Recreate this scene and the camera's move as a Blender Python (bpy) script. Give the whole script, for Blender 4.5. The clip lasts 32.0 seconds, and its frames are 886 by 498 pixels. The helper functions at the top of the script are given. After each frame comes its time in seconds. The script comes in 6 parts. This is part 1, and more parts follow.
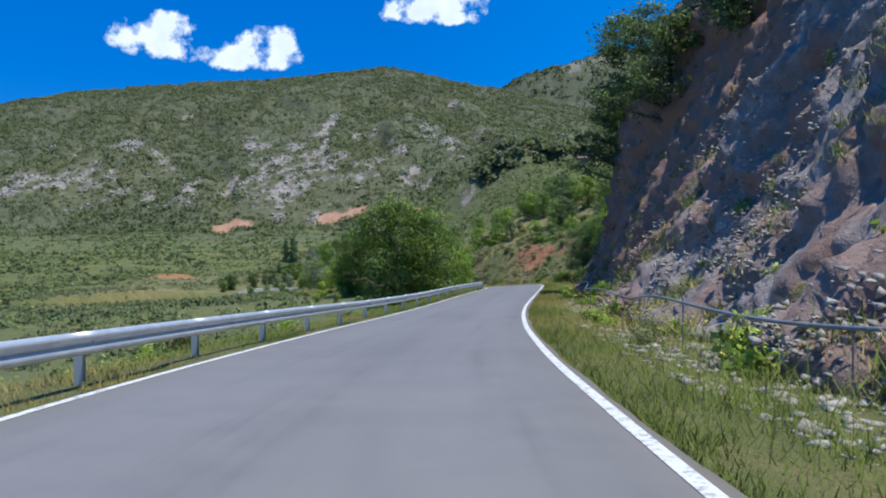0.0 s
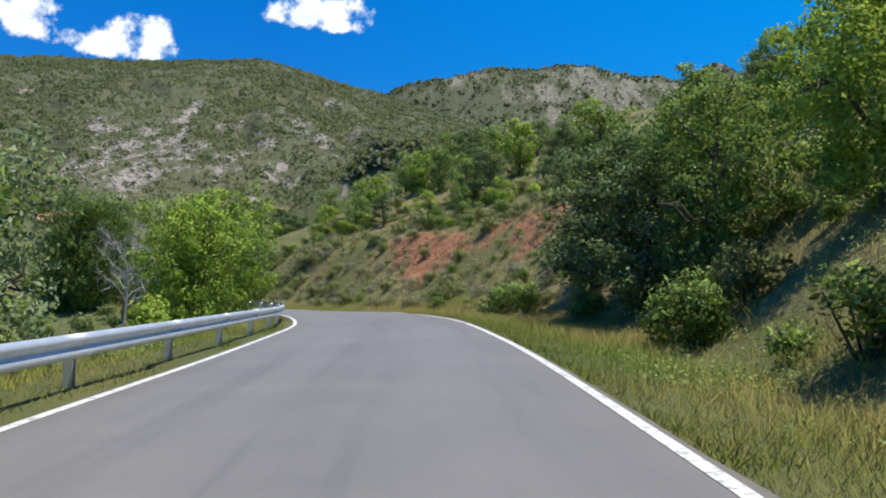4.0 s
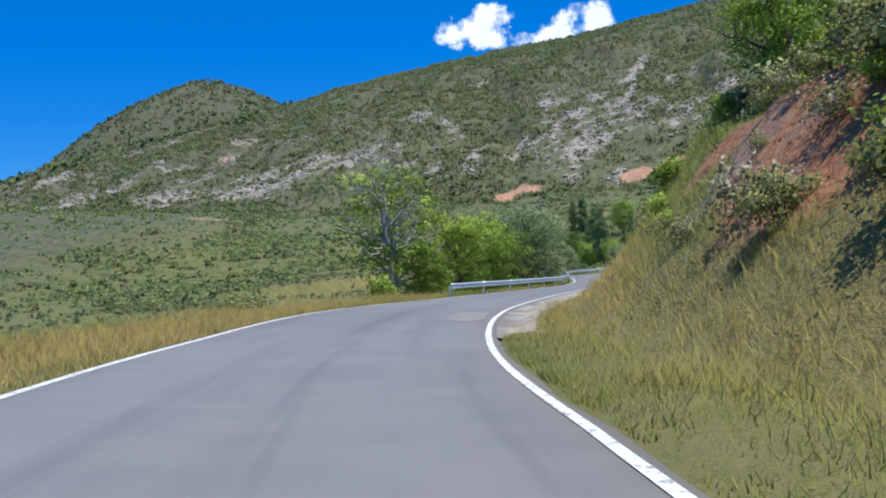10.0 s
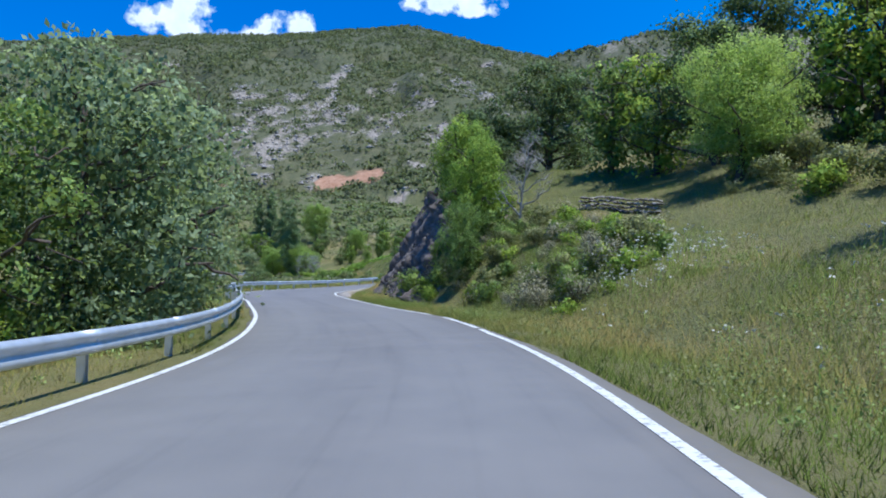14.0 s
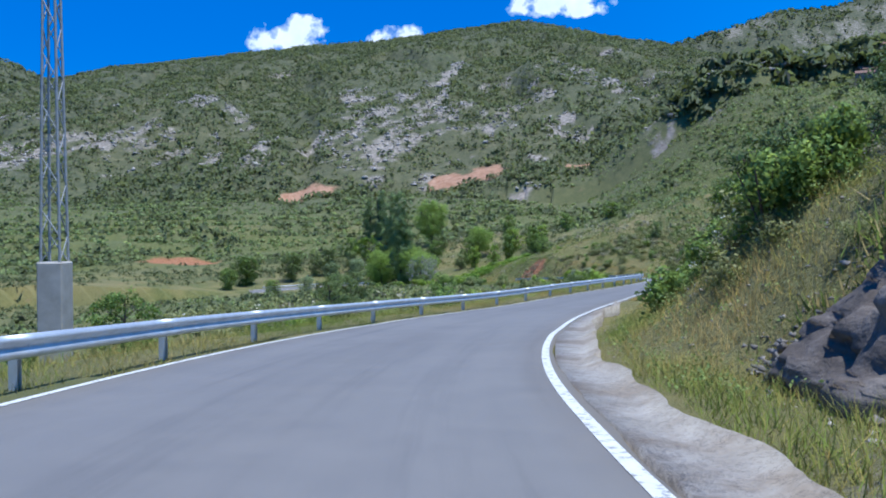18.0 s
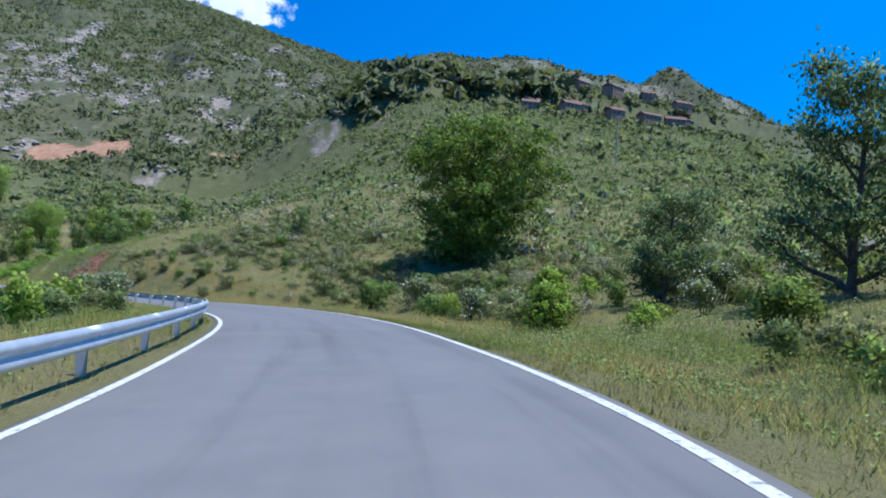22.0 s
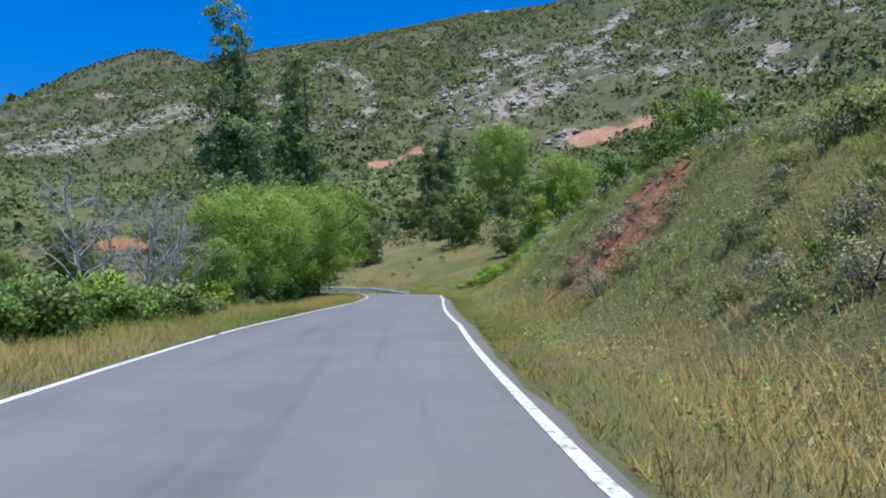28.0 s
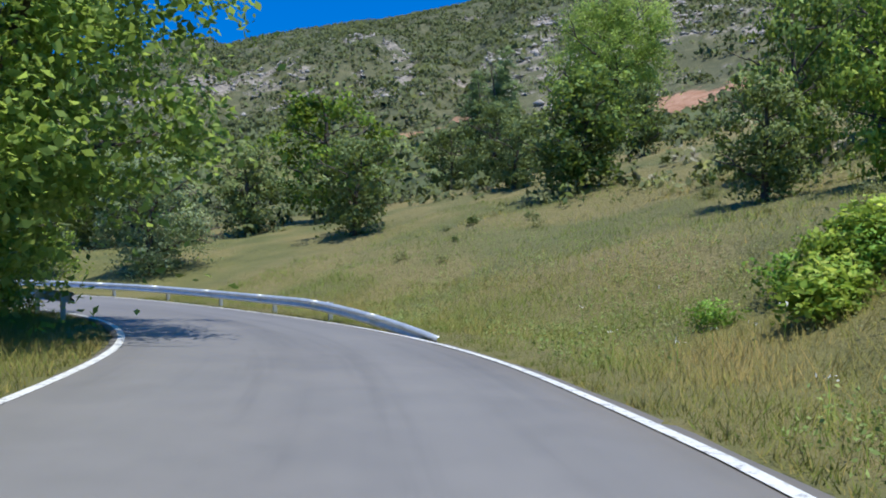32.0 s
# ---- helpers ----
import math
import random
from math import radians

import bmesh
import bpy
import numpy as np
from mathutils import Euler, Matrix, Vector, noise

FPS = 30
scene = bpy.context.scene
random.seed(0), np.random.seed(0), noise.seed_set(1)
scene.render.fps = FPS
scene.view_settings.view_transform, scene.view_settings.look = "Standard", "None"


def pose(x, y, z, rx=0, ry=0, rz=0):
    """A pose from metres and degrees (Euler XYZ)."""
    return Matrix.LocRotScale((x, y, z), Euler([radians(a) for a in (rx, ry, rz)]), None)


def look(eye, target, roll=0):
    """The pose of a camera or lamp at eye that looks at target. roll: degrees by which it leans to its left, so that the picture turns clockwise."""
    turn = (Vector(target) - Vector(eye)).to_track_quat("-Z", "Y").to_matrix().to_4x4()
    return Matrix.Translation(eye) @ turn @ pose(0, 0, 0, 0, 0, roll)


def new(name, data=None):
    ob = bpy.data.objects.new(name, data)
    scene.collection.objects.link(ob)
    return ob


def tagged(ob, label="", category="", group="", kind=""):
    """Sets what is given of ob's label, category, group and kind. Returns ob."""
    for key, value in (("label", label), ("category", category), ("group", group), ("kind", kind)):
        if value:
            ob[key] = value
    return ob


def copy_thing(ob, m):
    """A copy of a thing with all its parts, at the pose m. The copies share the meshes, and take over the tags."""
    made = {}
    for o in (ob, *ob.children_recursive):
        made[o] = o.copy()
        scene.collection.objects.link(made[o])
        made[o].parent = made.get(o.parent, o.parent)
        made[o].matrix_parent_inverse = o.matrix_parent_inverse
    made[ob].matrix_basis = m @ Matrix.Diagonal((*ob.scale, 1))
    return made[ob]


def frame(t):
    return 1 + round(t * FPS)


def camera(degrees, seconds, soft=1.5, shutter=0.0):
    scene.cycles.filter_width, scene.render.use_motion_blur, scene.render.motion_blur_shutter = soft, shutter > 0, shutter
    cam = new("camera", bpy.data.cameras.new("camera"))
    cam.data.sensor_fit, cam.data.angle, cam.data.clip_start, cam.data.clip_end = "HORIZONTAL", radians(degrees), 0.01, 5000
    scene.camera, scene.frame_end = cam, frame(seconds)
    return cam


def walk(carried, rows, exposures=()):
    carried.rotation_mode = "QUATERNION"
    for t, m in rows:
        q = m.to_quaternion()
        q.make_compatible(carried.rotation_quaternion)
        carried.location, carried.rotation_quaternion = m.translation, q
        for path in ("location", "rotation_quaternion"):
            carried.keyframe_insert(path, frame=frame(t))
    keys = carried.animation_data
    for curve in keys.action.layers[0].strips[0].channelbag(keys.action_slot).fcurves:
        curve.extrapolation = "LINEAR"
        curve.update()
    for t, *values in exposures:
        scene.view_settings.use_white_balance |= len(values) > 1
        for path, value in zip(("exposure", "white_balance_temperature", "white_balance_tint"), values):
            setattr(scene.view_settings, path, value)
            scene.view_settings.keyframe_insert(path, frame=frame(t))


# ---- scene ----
cam = camera(59.5, 32.0, soft=1.9)
PATH = [
    (0, 0.00, 0.00, 0.00, -1.06, -1.35, 0.06),
    (0.5, 0.19, 7.63, -0.49, -4.46, -1.32, -0.79),
    (1, 0.71, 15.15, -0.97, -6.45, -1.38, -1.21),
    (1.5, 1.43, 22.55, -1.46, -7.86, -1.41, -1.69),
    (2, 2.29, 29.83, -1.94, -9.02, -1.21, -2.09),
    (2.5, 3.29, 37.10, -2.36, -10.01, -0.54, -2.41),
    (3, 4.38, 44.49, -2.71, -10.34, -0.11, -2.70),
    (3.5, 5.50, 52.02, -3.04, -10.45, -0.01, -2.98),
    (4, 6.66, 59.72, -3.38, -10.42, -0.22, -3.23),
    (4.5, 7.79, 67.54, -3.77, -10.02, -0.60, -3.42),
    (5, 8.84, 75.44, -4.22, -9.01, -0.98, -3.50),
    (5.5, 9.63, 83.33, -4.72, -6.64, -1.26, -3.41),
    (6, 9.87, 91.09, -5.24, -2.05, -1.38, -3.80),
    (6.5, 9.47, 98.64, -5.79, 2.64, -2.08, -3.41),
    (7, 8.49, 105.91, -6.41, 7.17, -2.57, -1.30),
    (7.5, 6.93, 112.87, -7.02, 12.12, -2.44, 0.00),
    (8, 4.78, 119.53, -7.59, 17.17, -2.34, 0.95),
    (8.5, 2.20, 125.87, -8.15, 20.94, -2.48, 1.83),
    (9, -0.57, 131.94, -8.70, 22.65, -2.50, 2.13),
    (9.5, -3.30, 137.75, -9.22, 22.82, -2.31, 2.58),
    (10, -5.88, 143.30, -9.71, 22.56, -2.42, 3.58),
    (10.5, -8.34, 148.62, -10.17, 22.36, -2.20, 4.50),
    (11, -10.66, 153.81, -10.60, 21.39, -2.06, 3.94),
    (11.5, -12.69, 159.12, -11.03, 17.46, -2.10, 3.03),
    (12, -14.30, 164.74, -11.44, 12.45, -1.44, 2.49),
    (12.5, -15.41, 170.60, -11.85, 7.32, -1.81, 1.31),
    (13, -16.02, 176.58, -12.26, 2.67, -1.46, -0.45),
    (13.5, -16.30, 182.49, -12.66, 0.35, -1.53, -1.60),
    (14, -16.46, 188.19, -13.07, -0.27, -1.93, -2.42),
    (14.5, -16.68, 193.75, -13.50, 0.67, -2.16, -2.57),
    (15, -17.11, 199.28, -13.95, 3.26, -2.12, -2.67),
    (15.5, -17.80, 204.86, -14.39, 5.77, -1.86, -2.77),
    (16, -18.71, 210.57, -14.81, 7.65, -1.72, -1.76),
    (16.5, -19.84, 216.48, -15.24, 9.15, -1.67, -0.50),
    (17, -21.16, 222.66, -15.68, 10.26, -1.68, 0.44),
    (17.5, -22.61, 229.16, -16.14, 10.36, -1.71, 0.65),
    (18, -23.95, 236.03, -16.63, 8.17, -1.68, -0.14),
    (18.5, -24.89, 243.33, -17.16, 3.99, -1.95, -0.62),
    (19, -25.27, 251.03, -17.72, -0.63, -1.58, -1.13),
    (19.5, -24.93, 259.16, -18.22, -6.08, -0.70, -2.26),
    (20, -23.73, 267.66, -18.61, -11.71, 0.26, -4.51),
    (20.5, -21.66, 276.21, -18.92, -17.00, 0.62, -5.89),
    (21, -19.12, 284.62, -19.18, -18.98, 0.92, -5.16),
    (21.5, -16.61, 292.77, -19.45, -18.58, 0.59, -5.27),
    (22, -14.42, 300.52, -19.73, -16.97, 0.60, -6.06),
    (22.5, -12.69, 307.93, -20.04, -13.87, 0.02, -5.61),
    (23, -11.50, 315.03, -20.41, -10.08, -0.53, -4.68),
    (23.5, -10.78, 321.91, -20.81, -6.75, -0.83, -4.02),
    (24, -10.51, 328.63, -21.23, -3.01, -1.23, -4.08),
    (24.5, -10.77, 335.22, -21.68, 1.70, -1.70, -3.64),
    (25, -11.56, 341.68, -22.19, 6.34, -2.11, -3.73),
    (25.5, -12.76, 347.95, -22.71, 10.01, -2.10, -3.61),
    (26, -14.27, 354.03, -23.21, 12.91, -2.17, -3.07),
    (26.5, -16.16, 360.03, -23.72, 16.51, -2.17, -1.84),
    (27, -18.41, 366.10, -24.24, 18.95, -2.19, -0.85),
    (27.5, -20.98, 372.39, -24.78, 20.68, -2.17, -0.16),
    (28, -23.91, 379.05, -25.34, 22.04, -2.09, 0.26),
    (28.5, -27.15, 386.07, -25.93, 22.92, -2.02, 0.37),
    (29, -30.59, 393.46, -26.56, 22.68, -2.16, 0.06),
    (29.5, -33.98, 401.08, -27.22, 21.64, -2.29, -0.10),
    (30, -37.25, 408.68, -27.86, 21.14, -1.82, -0.46),
    (30.5, -40.48, 416.12, -28.45, 21.62, -1.93, -0.92),
    (31, -43.69, 423.31, -29.05, 22.37, -1.98, -1.54),
    (31.5, -46.89, 430.25, -29.65, 23.07, -2.25, -1.75),
    (32, -50.19, 436.93, -30.26, 24.94, -2.44, -0.67),
]
walk(cam, [(t, pose(x, y, z, 90 + p, r, w)) for t, x, y, z, w, p, r in PATH], [(0, -0.02, 5700, 10), (2.5, 0.06, 5950, 10), (5, 0.13, 6500, 10), (6.5, 0.13, 6050, 10), (8, 0.12, 5650, 10), (10, 0.12, 5900, 10), (13, 0.06, 5450, 10), (20, 0.07, 5300, 10), (23, 0.09, 5450, 10), (26, 0.11, 5550, 10), (29, 0.09, 5900, 10), (32, 0.07, 5850, 10)])

# ---------------------------------------------------------------- sky and sun
SUN_DIR = Vector((0.20, -0.12, 0.96)).normalized()      # towards the sun: high over the uphill side
sun_el = math.asin(SUN_DIR.z)
sun_az = math.atan2(SUN_DIR.x, SUN_DIR.y)
sun = new("sun", bpy.data.lights.new("sun", "SUN"))
sun.data.energy, sun.data.angle, sun.data.color = 5.0, radians(0.53), (1.0, 0.92, 0.78)
sun.matrix_world = look(SUN_DIR * 50, (0, 0, 0))

world = bpy.data.worlds.new("sky")
scene.world = world
world.use_nodes = True


class Nodes:
    """Short hand for a node tree."""

    def __init__(self, tree):
        self.t = tree
        tree.nodes.clear()

    def add(self, kind, inputs=None, **props):
        n = self.t.nodes.new(kind)
        for k, v in props.items():
            setattr(n, k, v)
        for k, v in (inputs or {}).items():
            if isinstance(v, bpy.types.NodeSocket):
                self.t.links.new(v, n.inputs[k])
            else:
                n.inputs[k].default_value = v
        return n

    def math(self, op, a, b=0.0, c=0.0, clamp=False):
        n = self.add("ShaderNodeMath", {0: a, 1: b, 2: c}, operation=op)
        n.use_clamp = clamp
        return n.outputs[0]

    def noise(self, scale, detail=4.0, rough=0.55, vec=None):
        n = self.add("ShaderNodeTexNoise", {"Scale": scale, "Detail": detail, "Roughness": rough})
        if vec is not None:
            self.t.links.new(vec, n.inputs["Vector"])
        return n.outputs[0]

    def ramp(self, fac, stops):
        n = self.add("ShaderNodeValToRGB", {0: fac})
        e = n.color_ramp.elements
        while len(e) < len(stops):
            e.new(0.5)
        for el, (p, c) in zip(e, stops):
            el.position = p
            el.color = (*c, 1.0) if len(c) == 3 else c
        return n.outputs[0]

    def mix(self, fac, a, b, mode="MIX"):
        n = self.t.nodes.new("ShaderNodeMix")
        n.data_type, n.blend_type = "RGBA", mode
        for i, v in ((0, fac), (6, a), (7, b)):
            if isinstance(v, bpy.types.NodeSocket):
                self.t.links.new(v, n.inputs[i])
            else:
                n.inputs[i].default_value = (*v, 1.0) if isinstance(v, tuple) and len(v) == 3 else v
        return n.outputs[2]


def build_sky():
    n = Nodes(world.node_tree)
    sky = n.add("ShaderNodeTexSky", sky_type="NISHITA", sun_disc=False, sun_elevation=sun_el, sun_rotation=sun_az,
                altitude=2000.0, air_density=1.0, dust_density=0.0, ozone_density=3.0)
    deep = n.add("ShaderNodeHueSaturation", {"Hue": 0.5, "Saturation": 1.45, "Value": 1.0, "Color": sky.outputs[0]}).outputs[0]
    deep = n.mix(1.0, deep, (0.62, 0.98, 1.2), "MULTIPLY")
    way = n.add("ShaderNodeTexCoord").outputs["Generated"]
    east = n.add("ShaderNodeSeparateXYZ", {0: way}).outputs[0]
    east = n.add("ShaderNodeMapRange", {"Value": east, "From Min": -0.05, "From Max": 0.65, "To Min": 0.0, "To Max": 1.0}).outputs[0]
    azure = n.mix(east, (0.05, 1.85, 6.6), (0.05, 3.6, 9.6))         # the even azure of a clear upland noon, paler to the east
    deep = n.mix(0.6, deep, azure)
    cover = None
    # fair-weather clouds: azimuth to the left of north, elevation, half width, half height (degrees)
    for az, el, w, hgt in ((19.6, 12.6, 3.7, 1.9), (18.4, 13.6, 2.0, 1.5), (13.4, 12.1, 4.2, 1.6), (11.6, 12.9, 2.4, 1.5),
                           (0.0, 15.4, 4.0, 1.4), (-1.2, 16.0, 2.6, 1.3), (-14.0, 19.5, 3.0, 0.9), (-29.5, 11.8, 2.2, 0.9)):
        a, e = radians(az), radians(el)
        c = Vector((-math.sin(a) * math.cos(e), math.cos(a) * math.cos(e), math.sin(e)))
        u = Vector((math.cos(a), math.sin(a), 0.0))
        v = c.cross(u) * -1.0
        pu = n.add("ShaderNodeVectorMath", {0: way, 1: u}, operation="DOT_PRODUCT").outputs["Value"]
        pv = n.add("ShaderNodeVectorMath", {0: way, 1: v}, operation="DOT_PRODUCT").outputs["Value"]
        pc = n.add("ShaderNodeVectorMath", {0: way, 1: c}, operation="DOT_PRODUCT").outputs["Value"]
        pv = n.math("SUBTRACT", pv, c.dot(v))
        qu = n.math("DIVIDE", pu, math.sin(radians(w)))
        qv = n.math("DIVIDE", pv, math.sin(radians(hgt)))
        # flat underside: the lower half is squeezed
        qv = n.math("MAXIMUM", qv, n.math("MULTIPLY", qv, -1.9))
        r2 = n.math("ADD", n.math("MULTIPLY", qu, qu), n.math("MULTIPLY", qv, qv))
        body = n.math("SUBTRACT", 1.0, r2)
        front = n.math("GREATER_THAN", pc, 0.5)
        body = n.math("SUBTRACT", n.math("MULTIPLY", body, front), n.math("SUBTRACT", 1.0, front))
        cover = body if cover is None else n.math("MAXIMUM", cover, body)
    billow = n.noise(26.0, 7.0, 0.58, way)
    edge = n.math("ADD", cover, n.math("MULTIPLY", n.math("SUBTRACT", billow, 0.52), 4.6))
    mask = n.math("MULTIPLY", n.math("SUBTRACT", edge, 0.05), 1.9, clamp=True)
    mask = n.math("MULTIPLY", mask, n.math("GREATER_THAN", cover, -2.2))
    grey = n.noise(40.0, 5.0, 0.5, way)
    white = n.ramp(n.math("ADD", n.math("MULTIPLY", mask, 0.5), n.math("MULTIPLY", grey, 0.5)),
                   [(0.3, (5.2, 6.6, 8.6)), (0.85, (10.5, 10.8, 11.0))])
    back = n.add("ShaderNodeBackground", {"Color": n.mix(mask, deep, white), "Strength": 0.10})
    n.add("ShaderNodeOutputWorld", {"Surface": back.outputs[0]})


build_sky()

# ---------------------------------------------------------------- the road's line and the lie of the land
CENTRE = [(-1.62, -40.0), (-1.55, -28.0), (-1.49, -16.0), (-1.43, -5.0), (-1.25, 7.07), (-0.38, 19.1), (1.03, 31.07), (2.89, 42.94), (4.73, 53.79), (6.73, 65.63), (8.51, 77.47), (9.59, 89.38), (9.0, 101.33), (6.4, 111.96), (2.03, 122.99), (-3.02, 133.81), (-8.16, 144.66), (-13.01, 154.64), (-16.98, 166.35), (-18.13, 178.61), (-17.53, 190.67), (-17.69, 202.64), (-19.38, 213.49), (-22.46, 225.09), (-25.71, 236.77), (-27.19, 248.9), (-26.44, 261.13), (-23.72, 271.98), (-20.05, 283.46), (-16.46, 294.9), (-13.36, 306.46), (-11.53, 318.28), (-10.89, 329.22), (-11.78, 341.12), (-14.28, 352.82), (-18.32, 364.06), (-22.93, 374.02), (-28.27, 384.73), (-33.41, 395.6), (-38.17, 406.65), (-42.6, 417.79), (-46.89, 427.9), (-52.03, 438.7), (-58.82, 448.54), (-68.41, 455.68), (-79.72, 459.52), (-90.68, 459.52), (-102.19, 456.23), (-112.74, 450.55)]
PROFILE = [(1.27, -0.6), (0.5, -0.6), (-0.27, -0.6), (-0.97, -0.6), (-1.76, -1.2), (-2.56, -1.9), (-3.35, -2.6), (-3.98, -3.1), (-4.45, -3.5), (-5.0, -3.9), (-5.66, -3.9), (-6.42, -4.1), (-7.31, -2.9), (-8.25, -0.5), (-9.19, 1.1), (-10.16, 2.0), (-11.07, 3.5), (-11.9, 3.2), (-12.8, 1.5), (-13.74, -1.3), (-14.59, -2.9), (-15.51, -3.0), (-16.31, -1.6), (-17.14, 0.1), (-18.0, -0.6), (-18.91, -1.5), (-19.69, -3.3), (-20.13, -5.8), (-20.47, -5.9), (-20.84, -6.0), (-21.28, -6.2), (-21.9, -4.8), (-22.57, -4.3), (-23.45, -4.1), (-24.42, -3.5), (-25.38, -1.6), (-26.24, -0.4), (-27.16, -0.1), (-28.1, -0.4), (-29.05, -0.8), (-29.95, -1.5), (-30.79, -2.1), (-31.72, -0.5), (-32.66, 2.5), (-33.48, 3.2), (-34.05, 1.4), (-34.55, -1.0), (-35.23, -2.7), (-35.95, -3.0)]                 # height of the crown, banking in degrees (left side up)
S0 = -40.0                               # chainage of the first point; 0 is where the walk begins


def spline(v, u):
    """Catmull-Rom through evenly spaced rows of v."""
    v = np.asarray(v, float)
    v = np.concatenate([[2 * v[0] - v[1]], v, [2 * v[-1] - v[-2]]])
    i = np.clip(u.astype(int), 0, len(v) - 4)
    f = (u - i)[:, None]
    a, b, c, d = v[i], v[i + 1], v[i + 2], v[i + 3]
    return 0.5 * (2 * b + (c - a) * f + (2 * a - 5 * b + 4 * c - d) * f ** 2 + (3 * b - a - 3 * c + d) * f ** 3)


LINE = spline(CENTRE, np.linspace(0, len(CENTRE) - 1, 1200))
_len = np.concatenate([[0], np.cumsum(np.hypot(*np.diff(LINE, axis=0).T))])
CH = np.arange(0, _len[-1], 0.5)                       # even half-metre steps
LINE = np.stack([np.interp(CH, _len, LINE[:, k]) for k in (0, 1)], 1)
_prof = spline(PROFILE, np.linspace(0, len(PROFILE) - 1, 1200))
ROAD_Z = np.interp(CH, _len, _prof[:, 0])
BANK = np.tan(np.radians(np.interp(CH, _len, _prof[:, 1])))
TAN = np.gradient(LINE, axis=0)
TAN /= np.linalg.norm(TAN, axis=1)[:, None]
LEFT = np.stack([-TAN[:, 1], TAN[:, 0]], 1)
CH = CH + S0
# half the width between the edge lines: chainage, metres (wider in the tight bends)
WIDTH = np.array([(-40, 3.0), (8, 3.0), (20, 2.85), (40, 2.75), (85, 2.95), (104, 3.1), (112, 2.95), (122, 2.78), (132, 2.72), (142, 2.8), (152, 2.82), (163, 3.0), (171, 3.3), (188, 3.4), (197, 2.95), (232, 2.9),
                  (250, 3.15), (264, 3.15), (282, 2.72), (292, 2.65), (302, 2.58), (312, 2.75), (340, 2.85), (368, 3.0), (395, 2.75), (412, 3.08), (430, 2.92), (450, 2.85), (462, 2.8), (540, 3.05)])


def half(s):
    return np.interp(s, WIDTH[:, 0], WIDTH[:, 1])


# asphalt past the right edge line: chainage, metres
SHOULDER = np.array([(-40, .13), (110, .14), (122, .22), (150, .15), (186, .22), (194, .46), (203, .28), (214, .14), (285, .14), (294, .42), (304, .42), (314, .2), (330, .14), (400, .2), (419, .42), (433, .42), (446, .2), (540, .14)])


# how much farther out the right edge line runs than the left: chainage, metres
RIGHT = np.array([(-40, 0), (140, 0), (147, .22), (153, .2), (161, 0), (212, 0), (219, .28), (226, -.05), (240, -.05), (262, 0), (271, .26), (279, .36), (289, .12), (298, -.15), (306, -.28), (316, 0), (338, 0), (345, .12), (352, .15), (362, 0), (376, -.12), (386, .1), (395, 0),
                  (413, .1), (422, 0), (432, -.12), (446, 0), (459, .4), (465, .36), (476, .1), (486, 0)])


def half_right(s):
    return half(s) + np.interp(s, RIGHT[:, 0], RIGHT[:, 1])


def shoulder(s, side):
    return np.where(np.asarray(side) < 0, np.interp(s, SHOULDER[:, 0], SHOULDER[:, 1]) + np.interp(s, RIGHT[:, 0], RIGHT[:, 1]), 0.13)


def step(a, b, x):
    t = np.clip((x - a) / (b - a), 0, 1)
    return t * t * (3 - 2 * t)


def lattice(ix, iy, seed):
    n = (ix * 374761393 + iy * 668265263 + seed * 974711) & 0x7FFFFFFF
    n = ((n ^ (n >> 13)) * 1274126177) & 0x7FFFFFFF
    return ((n ^ (n >> 16)) & 0xFFFF) / 65535.0


def vnoise(x, y, scale, seed=0):
    x, y = np.asarray(x, float) / scale, np.asarray(y, float) / scale
    ix, iy = np.floor(x).astype(np.int64), np.floor(y).astype(np.int64)
    fx, fy = x - ix, y - iy
    fx, fy = fx * fx * (3 - 2 * fx), fy * fy * (3 - 2 * fy)
    a, b = lattice(ix, iy, seed), lattice(ix + 1, iy, seed)
    c, d = lattice(ix, iy + 1, seed), lattice(ix + 1, iy + 1, seed)
    return (a + (b - a) * fx) * (1 - fy) + (c + (d - c) * fx) * fy


def fbm(x, y, scale, octaves=4, seed=0):
    out, amp = 0.0, 0.5
    for o in range(octaves):
        out = out + amp * vnoise(x, y, scale / 2 ** o, seed + 17 * o)
        amp *= 0.5
    return out                                          # about 0 to 0.94


def nearest(x, y):
    """Chainage index, distance to the left of the line, for arrays of places."""
    x, y = np.asarray(x, float).ravel(), np.asarray(y, float).ravel()
    idx = np.zeros(len(x), int)
    for k in range(0, len(x), 20000):
        q = slice(k, k + 20000)
        d2 = (x[q, None] - LINE[None, ::4, 0]) ** 2 + (y[q, None] - LINE[None, ::4, 1]) ** 2
        c = d2.argmin(1) * 4
        best, bi = None, None
        for o in range(-3, 4):
            j = np.clip(c + o, 0, len(LINE) - 1)
            e = (x[q] - LINE[j, 0]) ** 2 + (y[q] - LINE[j, 1]) ** 2
            if best is None:
                best, bi = e, j
            else:
                w = e < best
                best, bi = np.where(w, e, best), np.where(w, j, bi)
        idx[q] = bi
    d = (x - LINE[idx, 0]) * LEFT[idx, 0] + (y - LINE[idx, 1]) * LEFT[idx, 1]
    far = np.hypot(x - LINE[idx, 0], y - LINE[idx, 1])
    return idx, np.where(np.abs(d) < 0.6 * far, np.sign(d + 1e-9) * far, d), far


